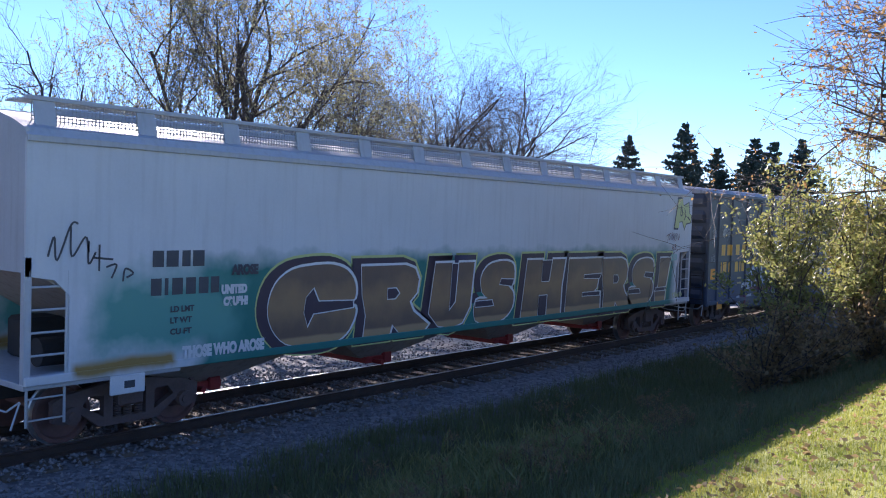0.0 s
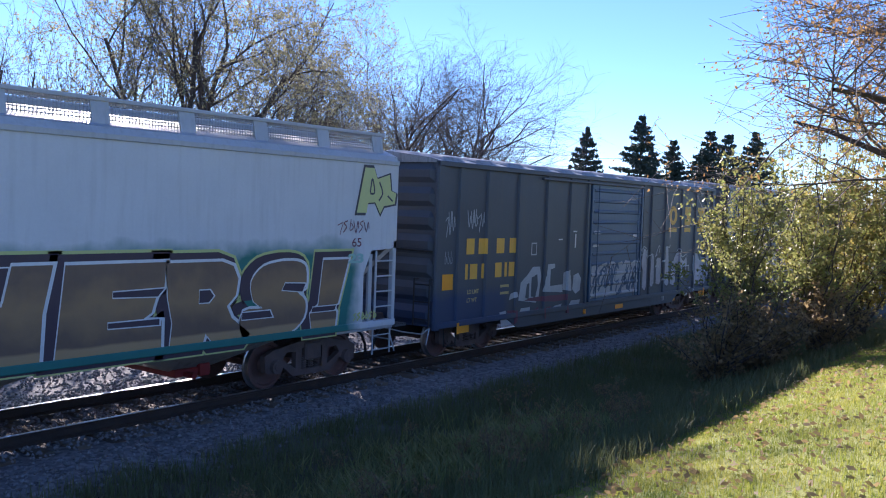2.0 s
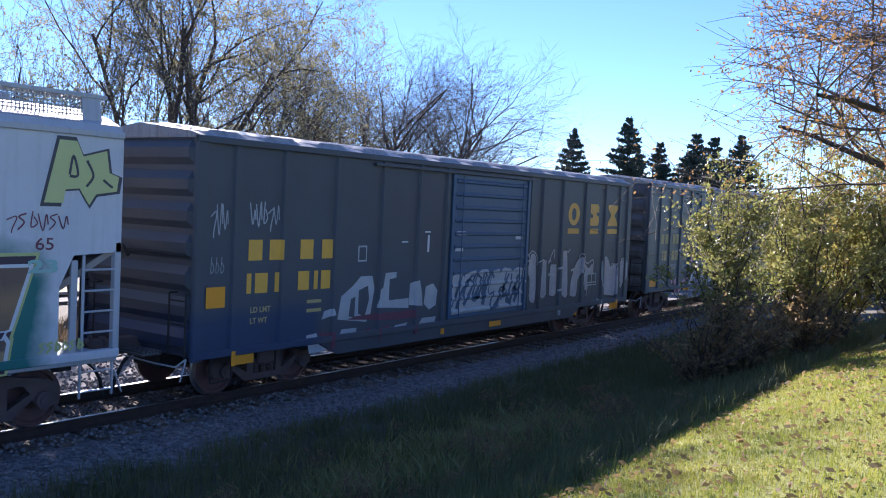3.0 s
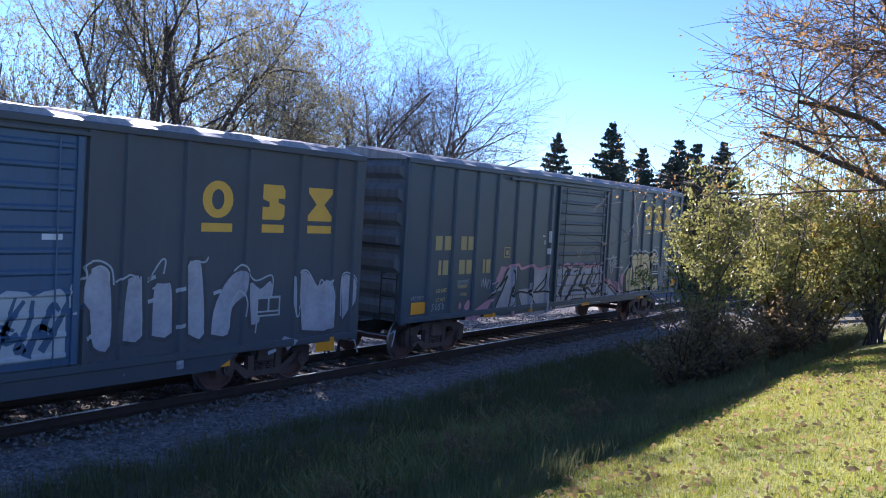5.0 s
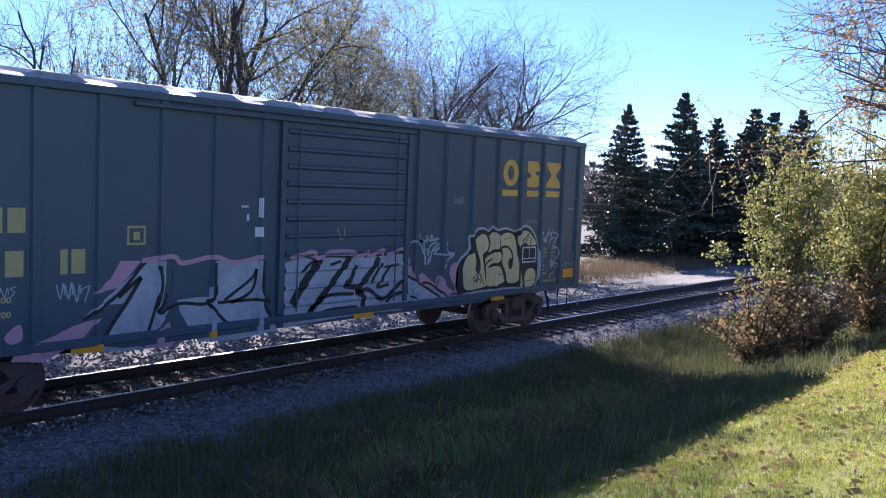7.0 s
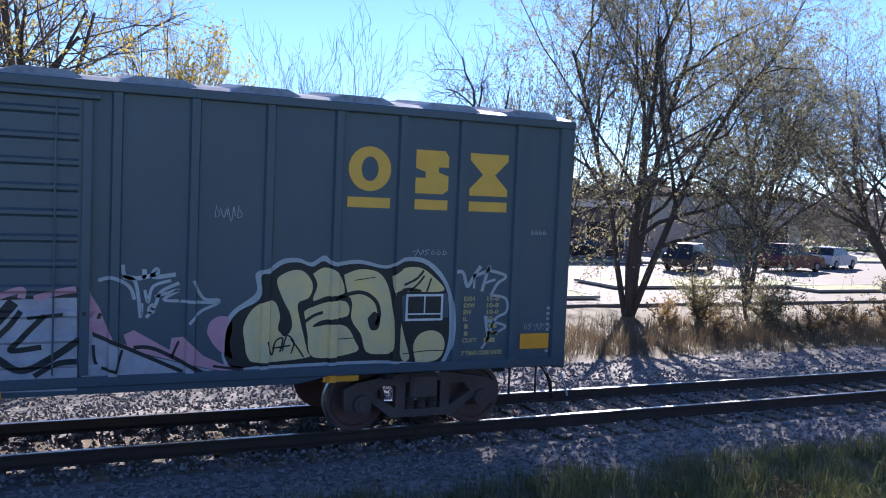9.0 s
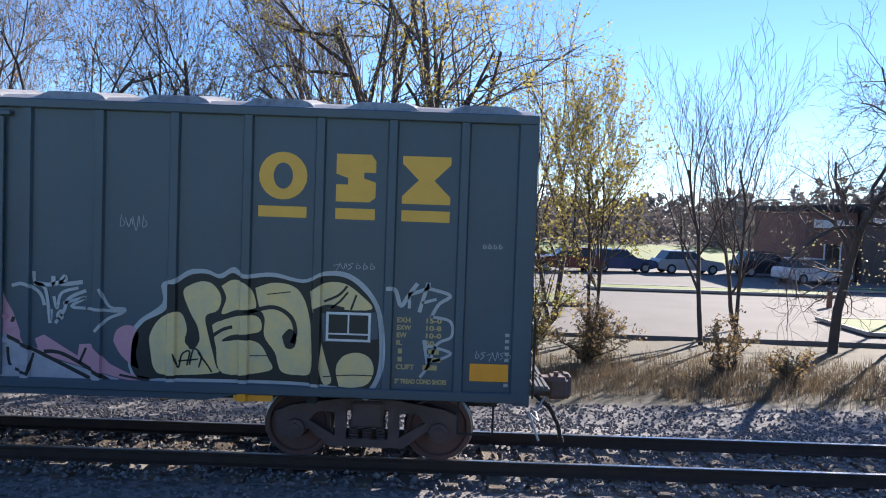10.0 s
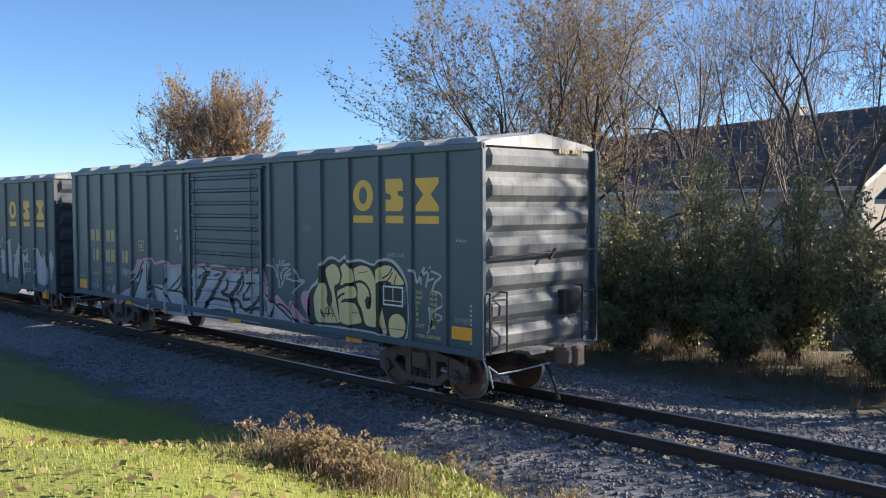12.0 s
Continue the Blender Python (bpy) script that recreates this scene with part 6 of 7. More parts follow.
    on_side("graffiti_tag", strokes([[(49.3, 1.56), (49.58, 1.48), (49.36, 1.37)]], 0.035), M["pale"], c, d, 3, "white sprayed tag")
    for q in ([(37.0, 1.25), (37.1, 1.28), (37.12, 1.1), (36.98, 1.05), (36.9, 1.14)], [(36.68, 1.22), (36.76, 1.24), (36.78, 1.13), (36.69, 1.1)]):
        on_side("graffiti_fill", blob(q), M["pink"], c, d, 2, "pink sprayed dot")
    on_side("graffiti_tag", letters("16", 44.82, 1.72, 44.98, 1.85, 0.004), M["pale"], c, d, 3, "white sprayed number")
    for q in ((37.55, 1.5, 38.0, 1.78, 4, 31, 0.02), (36.55, 1.6, 37.05, 1.78, 5, 32, 0.012), (35.6, 1.08, 36.1, 1.28, 4, 33, 0.016), (49.85, 1.4, 50.3, 1.52, 6, 34, 0.008), (49.9, 2.72, 50.15, 2.8, 4, 35, 0.008),
              (45.6, 2.8, 45.95, 3.0, 4, 36, 0.008), (34.85, 1.35, 35.3, 1.48, 5, 37, 0.01), (48.15, 2.42, 48.65, 2.52, 6, 38, 0.007)):
        on_side("graffiti_tag", scribble(*q), M["pale"], c, d, 3, "thin pale tag")
    on_side("data_panel", rects((48.09, 1.58, 48.62, 1.93)), M["white"], c, d, 5, "white-edged data panel")
    on_side("data_panel", rects((48.12, 1.68, 48.345, 1.9), (48.365, 1.68, 48.59, 1.9), (48.12, 1.61, 48.59, 1.66)), M["black"], c, d, 6)
    on_side("data_panel", rects((38.54, 2.23, 38.82, 2.49)), M["mark"], c, d, 2)
    on_side("data_panel", rects((38.57, 2.26, 38.79, 2.46)), M["paint_b"], c, d, 3)
    on_side("data_panel", rects((38.63, 2.30, 38.73, 2.41)), M["mark"], c, d, 4)
    on_side("data_plate", rects((48.2, 0.93, 48.45, 1.0)), M["pale"], c, d, 5, "small metal plate")
    on_side("paper_tag", rects((40.45, 2.75, 40.58, 2.78), (40.55, 2.55, 40.6, 2.65), (40.72, 2.3, 40.85, 2.45), (40.78, 2.6, 40.84, 2.9)), M["white"], c, d, 3, "torn white paper tags")
    on_side("door_number", strokes([[(42.45, 2.42), (42.5, 2.25), (42.58, 2.24), (42.62, 2.42)]], 0.02), M["mark"], c, d, 3)


def paint_a():
    c, d = car_a, drape_a
    emblem(c, d, (29.27, 30.55, 31.65), 2.74, 3.55, 0.63)
    mark_bars(c, d, [(18.30, 18.60), (18.76, 19.05), (19.48, 19.80), (20.02, 20.30)], 2.28, 2.62, "logo")
    mark_bars(c, d, [(18.28, 18.38), (18.46, 18.74), (18.90, 19.0), (19.45, 19.72), (19.84, 19.94), (20.02, 20.26)], 1.74, 2.07, "logo")
    for txt, u, z, w in (("LD LMT", 18.38, 1.42, 0.45), ("LT WT", 18.38, 1.24, 0.38)):
        on_side("lettering", letters(txt, u, z, u + w, z + 0.095, 0.004), M["mark"], c, d, 2, "small yellow stencil lettering")
    mark_each(c, d, ((19.68, 1.50, 20.05, 1.56), (19.68, 1.34, 20.05, 1.4)), "mark")
    for p in ((17.45, 1.55, 17.83, 1.88), (17.96, 0.60, 18.48, 0.84), (20.53, 0.60, 21.0, 0.72), (23.3, 0.60, 23.8, 0.72), (25.6, 0.60, 26.1, 0.72), (29.48, 0.56, 29.98, 0.70), (32.01, 0.58, 32.52, 0.84), (28.0, 0.6, 28.4, 0.7)):
        plate(c, d, *p)
    on_side("graffiti_fill", flat_mesh([[(20.5, 1.15), (20.58, 1.57), (20.88, 1.74), (21.11, 1.92), (21.44, 1.92), (21.52, 1.68), (21.42, 1.15), (21.3, 1.05)]]), M["pale"], c, d, 1, "faded white sprayed letter")
    on_side("graffiti_fill", flat_mesh([[(21.61, 1.3), (21.66, 1.66), (21.79, 1.69), (21.84, 1.96), (22.18, 1.97), (22.18, 1.86), (21.97, 1.83), (21.97, 1.42), (22.6, 1.43), (22.61, 1.23)]]), M["pale"], c, d, 1, "faded white sprayed letter")
    on_side("graffiti_fill", flat_mesh([[(22.61, 1.29), (22.63, 1.72), (22.95, 1.8), (23.05, 1.5), (23.08, 1.24)]]), M["pale"], c, d, 1, "faded white sprayed letter")
    on_side("graffiti_fill", flat_mesh([[(23.12, 1.28), (23.17, 1.64), (23.42, 1.69), (23.58, 1.54), (23.54, 1.23), (23.31, 1.15)]]), M["pale"], c, d, 1, "faded white sprayed letter")
    on_side("graffiti_fill", flat_mesh([[(20.08, 1.18), (20.14, 1.33), (20.36, 1.37), (20.42, 1.25)]]), M["pale"], c, d, 1, "faded white sprayed letter")
    on_side("graffiti_fill", flat_mesh([[(21.06, 1.22), (21.06, 1.66), (21.32, 1.74), (21.37, 1.48), (21.26, 1.16)]]), M["paint_a"], c, d, 2, "")
    on_side("graffiti_fill", flat_mesh([[(20.8, 1.19), (20.85, 1.51), (20.97, 1.55), (20.96, 1.16)]]), M["paint_a"], c, d, 2, "")
    on_side("graffiti_fill", flat_mesh([[(20.76, 1.13), (21, 1.18), (21.48, 1.19), (22.18, 1.18), (22.82, 1.18), (22.83, 1.02), (22.19, 1.02)]]), M["maroon"], c, d, 2, "maroon sprayed paint")
    on_side("graffiti_fill", flat_mesh([[(19.7, 0.93), (19.96, 0.95), (20.04, 0.74), (20.26, 0.61), (19.79, 0.6)]]), M["pale"], c, d, 2, "faded white sprayed letter")
    on_side("graffiti_fill", flat_mesh([[(20, 0.95), (20.42, 0.93), (20.43, 0.67), (20.29, 0.61)]]), M["maroon"], c, d, 2, "maroon sprayed paint")
    on_side("graffiti_fill", flat_mesh([[(20.53, 0.79), (20.62, 0.96), (21.04, 0.96), (21.02, 0.77)]]), M["pale"], c, d, 2, "faded white sprayed letter")
    on_side("graffiti_fill", flat_mesh([[(21.08, 0.83), (21.42, 0.95), (21.52, 0.68), (21.32, 0.62)]]), M["maroon"], c, d, 2, "maroon sprayed paint")
    on_side("graffiti_fill", flat_mesh([[(21.93, 0.63), (22.2, 0.91), (22.6, 0.94), (22.32, 0.68)]]), M["pale"], c, d, 2, "faded white sprayed letter")
    on_side("graffiti_fill", flat_mesh([[(21.64, 0.89), (22.05, 0.92), (21.9, 0.65), (21.69, 0.62)]]), M["maroon"], c, d, 2, "maroon sprayed paint")
    on_side("graffiti_fill", flat_mesh([[(22.94, 0.84), (23.08, 0.99), (23.56, 0.99), (23.49, 0.81)]]), M["pale"], c, d, 2, "faded white sprayed letter")
    on_side("graffiti_fill", flat_mesh([[(22.65, 0.69), (22.84, 0.9), (22.91, 0.69)]]), M["maroon"], c, d, 2, "maroon sprayed paint")
    on_side("graffiti_tag", scribble(18.3, 2.75, 18.95, 3.25, 5, 43, 0.025), M["pale"], c, d, 3, "white sprayed tag")
    on_side("graffiti_tag", scribble(17.5, 2.65, 17.85, 3.2, 3, 44, 0.022), M["pale"], c, d, 3, "white sprayed tag")
    on_side("graffiti_tag", scribble(17.5, 2.0, 17.8, 2.35, 3, 45, 0.012), M["pale"], c, d, 3)
    on_side("graffiti_fill", flat_mesh(jagged(24.05, 27.0, 0.98, 1.95, 6, 46, 0.0)), M["pale"], c, d, 1, "white sprayed piece on the door")
    cuts(c, d, 24.15, 26.9, 1.02, 1.85, 20, 47, 0.09, 0.5, "door_a", 2, "")
    on_side("graffiti_halo", flat_mesh([smooth_line([(27.25, 1.74), (27.27, 2.05), (27.46, 2.2), (27.67, 2.08), (27.72, 1.1), (27.45, 1.11), (27.38, 1.54), (27.25, 1.74)], 3)], 0.07), M["dark_letter"], c, d, 1, "dark sprayed letter edge")
    on_side("graffiti_fill", flat_mesh([smooth_line([(27.25, 1.74), (27.27, 2.05), (27.46, 2.2), (27.67, 2.08), (27.72, 1.1), (27.45, 1.11), (27.38, 1.54), (27.25, 1.74)], 3)]), M["silver"], c, d, 2, "silver sprayed letter")
    on_side("graffiti_halo", flat_mesh([smooth_line([(27.89, 1.16), (27.93, 1.93), (28.06, 2.06), (28.19, 2), (28.24, 1.17), (27.89, 1.16)], 3)], 0.07), M["dark_letter"], c, d, 1, "dark sprayed letter edge")
    on_side("graffiti_fill", flat_mesh([smooth_line([(27.89, 1.16), (27.93, 1.93), (28.06, 2.06), (28.19, 2), (28.24, 1.17), (27.89, 1.16)], 3)]), M["silver"], c, d, 2, "silver sprayed letter")
    on_side("graffiti_halo", flat_mesh([smooth_line([(28.43, 1.18), (28.44, 1.88), (28.58, 1.95), (28.73, 1.86), (28.76, 1.18), (28.43, 1.18)], 3)], 0.07), M["dark_letter"], c, d, 1, "dark sprayed letter edge")
    on_side("graffiti_fill", flat_mesh([smooth_line([(28.43, 1.18), (28.44, 1.88), (28.58, 1.95), (28.73, 1.86), (28.76, 1.18), (28.43, 1.18)], 3)]), M["silver"], c, d, 2, "silver sprayed letter")
    on_side("graffiti_halo", flat_mesh([smooth_line([(29.11, 1.15), (29.05, 2.18), (29.18, 2.27), (29.31, 2.19), (29.41, 1.12), (29.11, 1.15)], 3)], 0.07), M["dark_letter"], c, d, 1, "dark sprayed letter edge")
    on_side("graffiti_fill", flat_mesh([smooth_line([(29.11, 1.15), (29.05, 2.18), (29.18, 2.27), (29.31, 2.19), (29.41, 1.12), (29.11, 1.15)], 3)]), M["silver"], c, d, 2, "silver sprayed letter")
    on_side("graffiti_halo", flat_mesh([smooth_line([(29.56, 1.11), (29.6, 1.5), (29.79, 1.88), (30.04, 2.09), (30.27, 2.06), (30.22, 1.71), (29.98, 1.51), (29.91, 1.08), (29.56, 1.11)], 3)], 0.07), M["dark_letter"], c, d, 1, "dark sprayed letter edge")
    on_side("graffiti_fill", flat_mesh([smooth_line([(29.56, 1.11), (29.6, 1.5), (29.79, 1.88), (30.04, 2.09), (30.27, 2.06), (30.22, 1.71), (29.98, 1.51), (29.91, 1.08), (29.56, 1.11)], 3)]), M["silver"], c, d, 2, "silver sprayed letter")
    on_side("graffiti_halo", flat_mesh([smooth_line([(30.42, 1.2), (30.35, 1.89), (30.59, 1.79), (30.82, 1.92), (30.85, 1.64), (30.6, 1.62), (30.6, 1.24), (30.42, 1.2)], 3)], 0.07), M["dark_letter"], c, d, 1, "dark sprayed letter edge")
    on_side("graffiti_fill", flat_mesh([smooth_line([(30.42, 1.2), (30.35, 1.89), (30.59, 1.79), (30.82, 1.92), (30.85, 1.64), (30.6, 1.62), (30.6, 1.24), (30.42, 1.2)], 3)]), M["silver"], c, d, 2, "silver sprayed letter")
    on_side("graffiti_halo", flat_mesh([smooth_line([(31.64, 1.02), (31.53, 1.99), (31.76, 2.01), (31.98, 1.78), (32.34, 1.87), (32.47, 1.02), (31.64, 1.02)], 3)], 0.07), M["dark_letter"], c, d, 1, "dark sprayed letter edge")
    on_side("graffiti_fill", flat_mesh([smooth_line([(31.64, 1.02), (31.53, 1.99), (31.76, 2.01), (31.98, 1.78), (32.34, 1.87), (32.47, 1.02), (31.64, 1.02)], 3)]), M["silver"], c, d, 2, "silver sprayed letter")
    on_side("graffiti_halo", flat_mesh([smooth_line([(32.72, 1.13), (32.66, 1.9), (32.88, 1.96), (33.02, 1.8), (33.02, 1.48), (32.72, 1.13)], 3)], 0.07), M["dark_letter"], c, d, 1, "dark sprayed letter edge")
    on_side("graffiti_fill", flat_mesh([smooth_line([(32.72, 1.13), (32.66, 1.9), (32.88, 1.96), (33.02, 1.8), (33.02, 1.48), (32.72, 1.13)], 3)]), M["silver"], c, d, 2, "silver sprayed letter")
    on_side("graffiti_line", strokes([[(27.05, 1.68), (27.06, 1.98), (27.27, 2.09), (27.26, 2.25), (27.48, 2.31), (27.69, 2.2), (27.74, 1.96)]], 0.03), M["pale"], c, d, 4, "white sprayed line")
    on_side("graffiti_line", strokes([[(27.35, 2.17), (27.51, 2.23), (27.64, 2.16), (27.66, 2.02)]], 0.03), M["pale"], c, d, 4, "white sprayed line")
    on_side("graffiti_line", strokes([[(27.77, 2), (27.95, 2.09), (28.09, 2.07), (28.06, 1.97)]], 0.03), M["pale"], c, d, 4, "white sprayed line")
    on_side("graffiti_line", strokes([[(28.19, 2.07), (28.24, 1.19)]], 0.03), M["pale"], c, d, 4, "white sprayed line")
    on_side("graffiti_line", strokes([[(28.31, 1.98), (28.53, 2.29), (28.62, 2.29), (28.59, 2.1)]], 0.03), M["pale"], c, d, 4, "white sprayed line")
    on_side("graffiti_line", strokes([[(28.4, 1.88), (28.5, 1.91), (28.54, 1.82), (28.72, 1.92), (28.77, 1.19)]], 0.03), M["pale"], c, d, 4, "white sprayed line")
    on_side("graffiti_line", strokes([[(29.01, 2.17), (29.16, 2.28), (29.36, 2.26), (29.44, 2.34)]], 0.03), M["pale"], c, d, 4, "white sprayed line")
    on_side("graffiti_line", strokes([[(29.29, 2.17), (29.4, 1.12)]], 0.03), M["pale"], c, d, 4, "white sprayed line")
    on_side("graffiti_line", strokes([[(29.92, 1.24), (29.93, 1.51), (30.12, 1.78), (30.26, 1.59), (30.24, 1.35)]], 0.03), M["pale"], c, d, 4, "white sprayed line")
    on_side("graffiti_line", strokes([[(29.98, 2.11), (30.18, 2.2), (30.45, 1.94), (30.84, 2.01), (30.85, 1.65)]], 0.03), M["pale"], c, d, 4, "white sprayed line")
    on_side("graffiti_line", strokes([[(30.58, 1.6), (30.51, 1.05)]], 0.03), M["pale"], c, d, 4, "white sprayed line")
    on_side("graffiti_line", strokes([[(31.39, 1.98), (31.44, 1.28), (31.6, 1.52)]], 0.03), M["pale"], c, d, 4, "white sprayed line")
    on_side("graffiti_line", strokes([[(31.47, 2.05), (31.71, 2.07), (31.98, 1.78), (32.09, 1.9), (32.26, 1.76), (32.37, 1.9)]], 0.03), M["pale"], c, d, 4, "white sprayed line")
    on_side("graffiti_line", strokes([[(32.66, 1.2), (32.65, 1.94), (32.91, 1.98), (33.06, 1.77), (32.93, 1.7)]], 0.03), M["pale"], c, d, 4, "white sprayed line")
    on_side("graffiti_fleck", strokes([[(27.06, 1.97), (27.18, 2)]], 0.06), M["pale"], c, d, 4, "white sprayed fleck")
    on_side("graffiti_fleck", strokes([[(27.08, 1.58), (27.2, 1.61)]], 0.06), M["pale"], c, d, 4, "white sprayed fleck")
    on_side("graffiti_fleck", strokes([[(27.31, 1.23), (27.43, 1.26)]], 0.06), M["pale"], c, d, 4, "white sprayed fleck")
    on_side("graffiti_fleck", strokes([[(28.31, 2.02), (28.45, 2.06)]], 0.06), M["pale"], c, d, 4, "white sprayed fleck")
    on_side("graffiti_fleck", strokes([[(28.33, 1.69), (28.47, 1.72)]], 0.06), M["pale"], c, d, 4, "white sprayed fleck")
    on_side("graffiti_fleck", strokes([[(28.83, 1.83), (28.98, 1.87)]], 0.06), M["pale"], c, d, 4, "white sprayed fleck")
    on_side("graffiti_fleck", strokes([[(28.86, 1.27), (29.01, 1.3)]], 0.06), M["pale"], c, d, 4, "white sprayed fleck")
    on_side("graffiti_fleck", strokes([[(29.57, 1.76), (29.73, 1.8)]], 0.06), M["pale"], c, d, 4, "white sprayed fleck")
    on_side("graffiti_fleck", strokes([[(28.82, 0.71), (28.97, 0.74)]], 0.06), M["pale"], c, d, 4, "white sprayed fleck")
    on_side("graffiti_fleck", strokes([[(30.82, 0.83), (31.01, 0.86)]], 0.06), M["pale"], c, d, 4, "white sprayed fleck")
    on_side("graffiti_fleck", strokes([[(30.83, 0.68), (31.02, 0.72)]], 0.06), M["pale"], c, d, 4, "white sprayed fleck")
    on_side("graffiti_fleck", strokes([[(27.6, 0.68), (27.72, 0.71)]], 0.06), M["pale"], c, d, 4, "white sprayed fleck")
    on_side("graffiti_fill", flat_mesh([[(27.92, 0.64), (27.99, 0.72), (28.26, 0.73), (28.24, 0.63)]]), M["silver"], c, d, 2, "silver sprayed remains on the sill")
    on_side("graffiti_fill", flat_mesh([[(28.31, 0.64), (28.38, 0.72), (28.74, 0.76), (28.75, 0.63)]]), M["silver"], c, d, 2, "silver sprayed remains on the sill")
    on_side("graffiti_fill", flat_mesh([[(28.88, 0.62), (28.89, 0.75), (29.36, 0.79), (29.31, 0.66)]]), M["silver"], c, d, 2, "silver sprayed remains on the sill")
    on_side("graffiti_fill", flat_mesh([[(29.65, 0.8), (29.82, 0.88), (30.12, 0.88), (30.06, 0.76)]]), M["silver"], c, d, 2, "silver sprayed remains on the sill")
    on_side("graffiti_fill", flat_mesh([[(31.16, 0.9), (31.22, 0.94), (31.51, 0.85), (31.31, 0.67)]]), M["silver"], c, d, 2, "silver sprayed remains on the sill")
    on_side("graffiti_fill", flat_mesh([[(27.51, 0.64), (27.56, 0.73), (27.78, 0.74), (27.77, 0.64)]]), M["silver"], c, d, 2, "silver sprayed remains on the sill")
    on_side("data_panel", rects((30.5, 1.32, 31.06, 1.66)), M["pale"], c, d, 5, "white-edged data panel")
    on_side("data_panel", rects((30.54, 1.42, 30.76, 1.62), (30.8, 1.42, 31.02, 1.62), (30.54, 1.35, 31.02, 1.39)), M["dark_letter"], c, d, 6)
    on_side("data_panel", rects((21.0, 2.2, 21.25, 2.5)), M["pale"], c, d, 2)
    on_side("data_panel", rects((21.03, 2.23, 21.22, 2.47)), M["paint_a"], c, d, 3)
    on_side("paper_tag", rects((22.3, 2.55, 22.5, 2.58), (23.05, 2.75, 23.25, 2.78), (23.15, 2.35, 23.22, 2.7), (24.15, 2.7, 24.5, 2.78), (24.1, 2.35, 24.4, 2.42), (26.6, 2.6, 26.9, 2.68)), M["white"], c, d, 3, "torn white paper tags")


# heavy sprayed block letters in a unit square: outline, gaps
BLOCK = {
    "C": ([(0.5, 1), (0.25, 0.95), (0.07, 0.78), (0, 0.5), (0.05, 0.25), (0.2, 0.06), (0.45, 0), (0.72, 0), (0.9, 0.1), (1, 0.3), (1, 0.44), (0.86, 0.45), (0.88, 0.5), (1, 0.55), (1, 0.75), (0.9, 0.92), (0.72, 1)],
          [[(0.5, 0.7), (0.42, 0.6), (0.4, 0.42), (0.44, 0.26), (0.5, 0.4), (0.98, 0.44), (0.98, 0.52), (0.56, 0.54)]]),
    "R": ([(0, 1), (0.7, 1), (0.86, 0.94), (0.93, 0.78), (0.9, 0.58), (0.78, 0.45), (0.85, 0.3), (1.12, 0.08), (1.05, 0), (0.62, 0), (0.5, 0.14), (0.46, 0), (0.05, 0), (0.08, 0.3), (0.02, 0.6)],
          [[(0.42, 0.66), (0.55, 0.66), (0.6, 0.59), (0.54, 0.52), (0.42, 0.52)]]),
    "U": ([(0.12, 1), (0.5, 1), (0.46, 0.5), (0.5, 0.42), (0.56, 0.5), (0.64, 1), (1, 1), (0.92, 0.3), (0.75, 0.06), (0.5, 0), (0.2, 0.05), (0, 0.25)],
          [[(0.5, 0.98), (0.62, 0.98), (0.57, 0.4), (0.46, 0.3)]]),
    "S": ([(0.6, 1), (0.3, 0.94), (0.12, 0.75), (0.16, 0.5), (0.3, 0.4), (0, 0.38), (0, 0.06), (0.4, 0), (0.75, 0.04), (0.98, 0.22), (1, 0.45), (0.86, 0.58), (1, 0.62), (1, 0.9), (0.85, 0.99)],
          [[(1, 0.68), (0.66, 0.7), (0.62, 0.62), (0.95, 0.58)], [(0, 0.36), (0.42, 0.36), (0.46, 0.28), (0, 0.28)]]),
    "H": ([(0.12, 1), (0.48, 1), (0.46, 0.64), (0.66, 0.64), (0.72, 1), (1.04, 1), (0.96, 0.5), (0.94, 0), (0.6, 0), (0.6, 0.36), (0.42, 0.36), (0.38, 0), (0, 0)],
          [[(0.49, 0.98), (0.7, 0.98), (0.64, 0.62), (0.47, 0.62)], [(0.42, 0.36), (0.6, 0.36), (0.58, 0.02), (0.4, 0.02)]]),
    "E": ([(0.08, 1), (1, 1), (0.98, 0.72), (0.82, 0.68), (0.9, 0.6), (0.86, 0.44), (0.76, 0.36), (0.96, 0.34), (0.96, 0), (0, 0), (0.04, 0.5)],
          [[(0.98, 0.7), (0.5, 0.69), (0.5, 0.64), (0.92, 0.62)], [(0.94, 0.36), (0.46, 0.36), (0.46, 0.31), (0.94, 0.3)]]),
    "!": ([(0.35, 1), (1, 1), (0.75, 0.36), (0.62, 0.33), (0.72, 0.22), (0.68, 0), (0.1, 0), (0.05, 0.24), (0.25, 0.36)], [[(0.12, 0.33), (0.7, 0.33), (0.66, 0.27), (0.1, 0.27)]]),
}


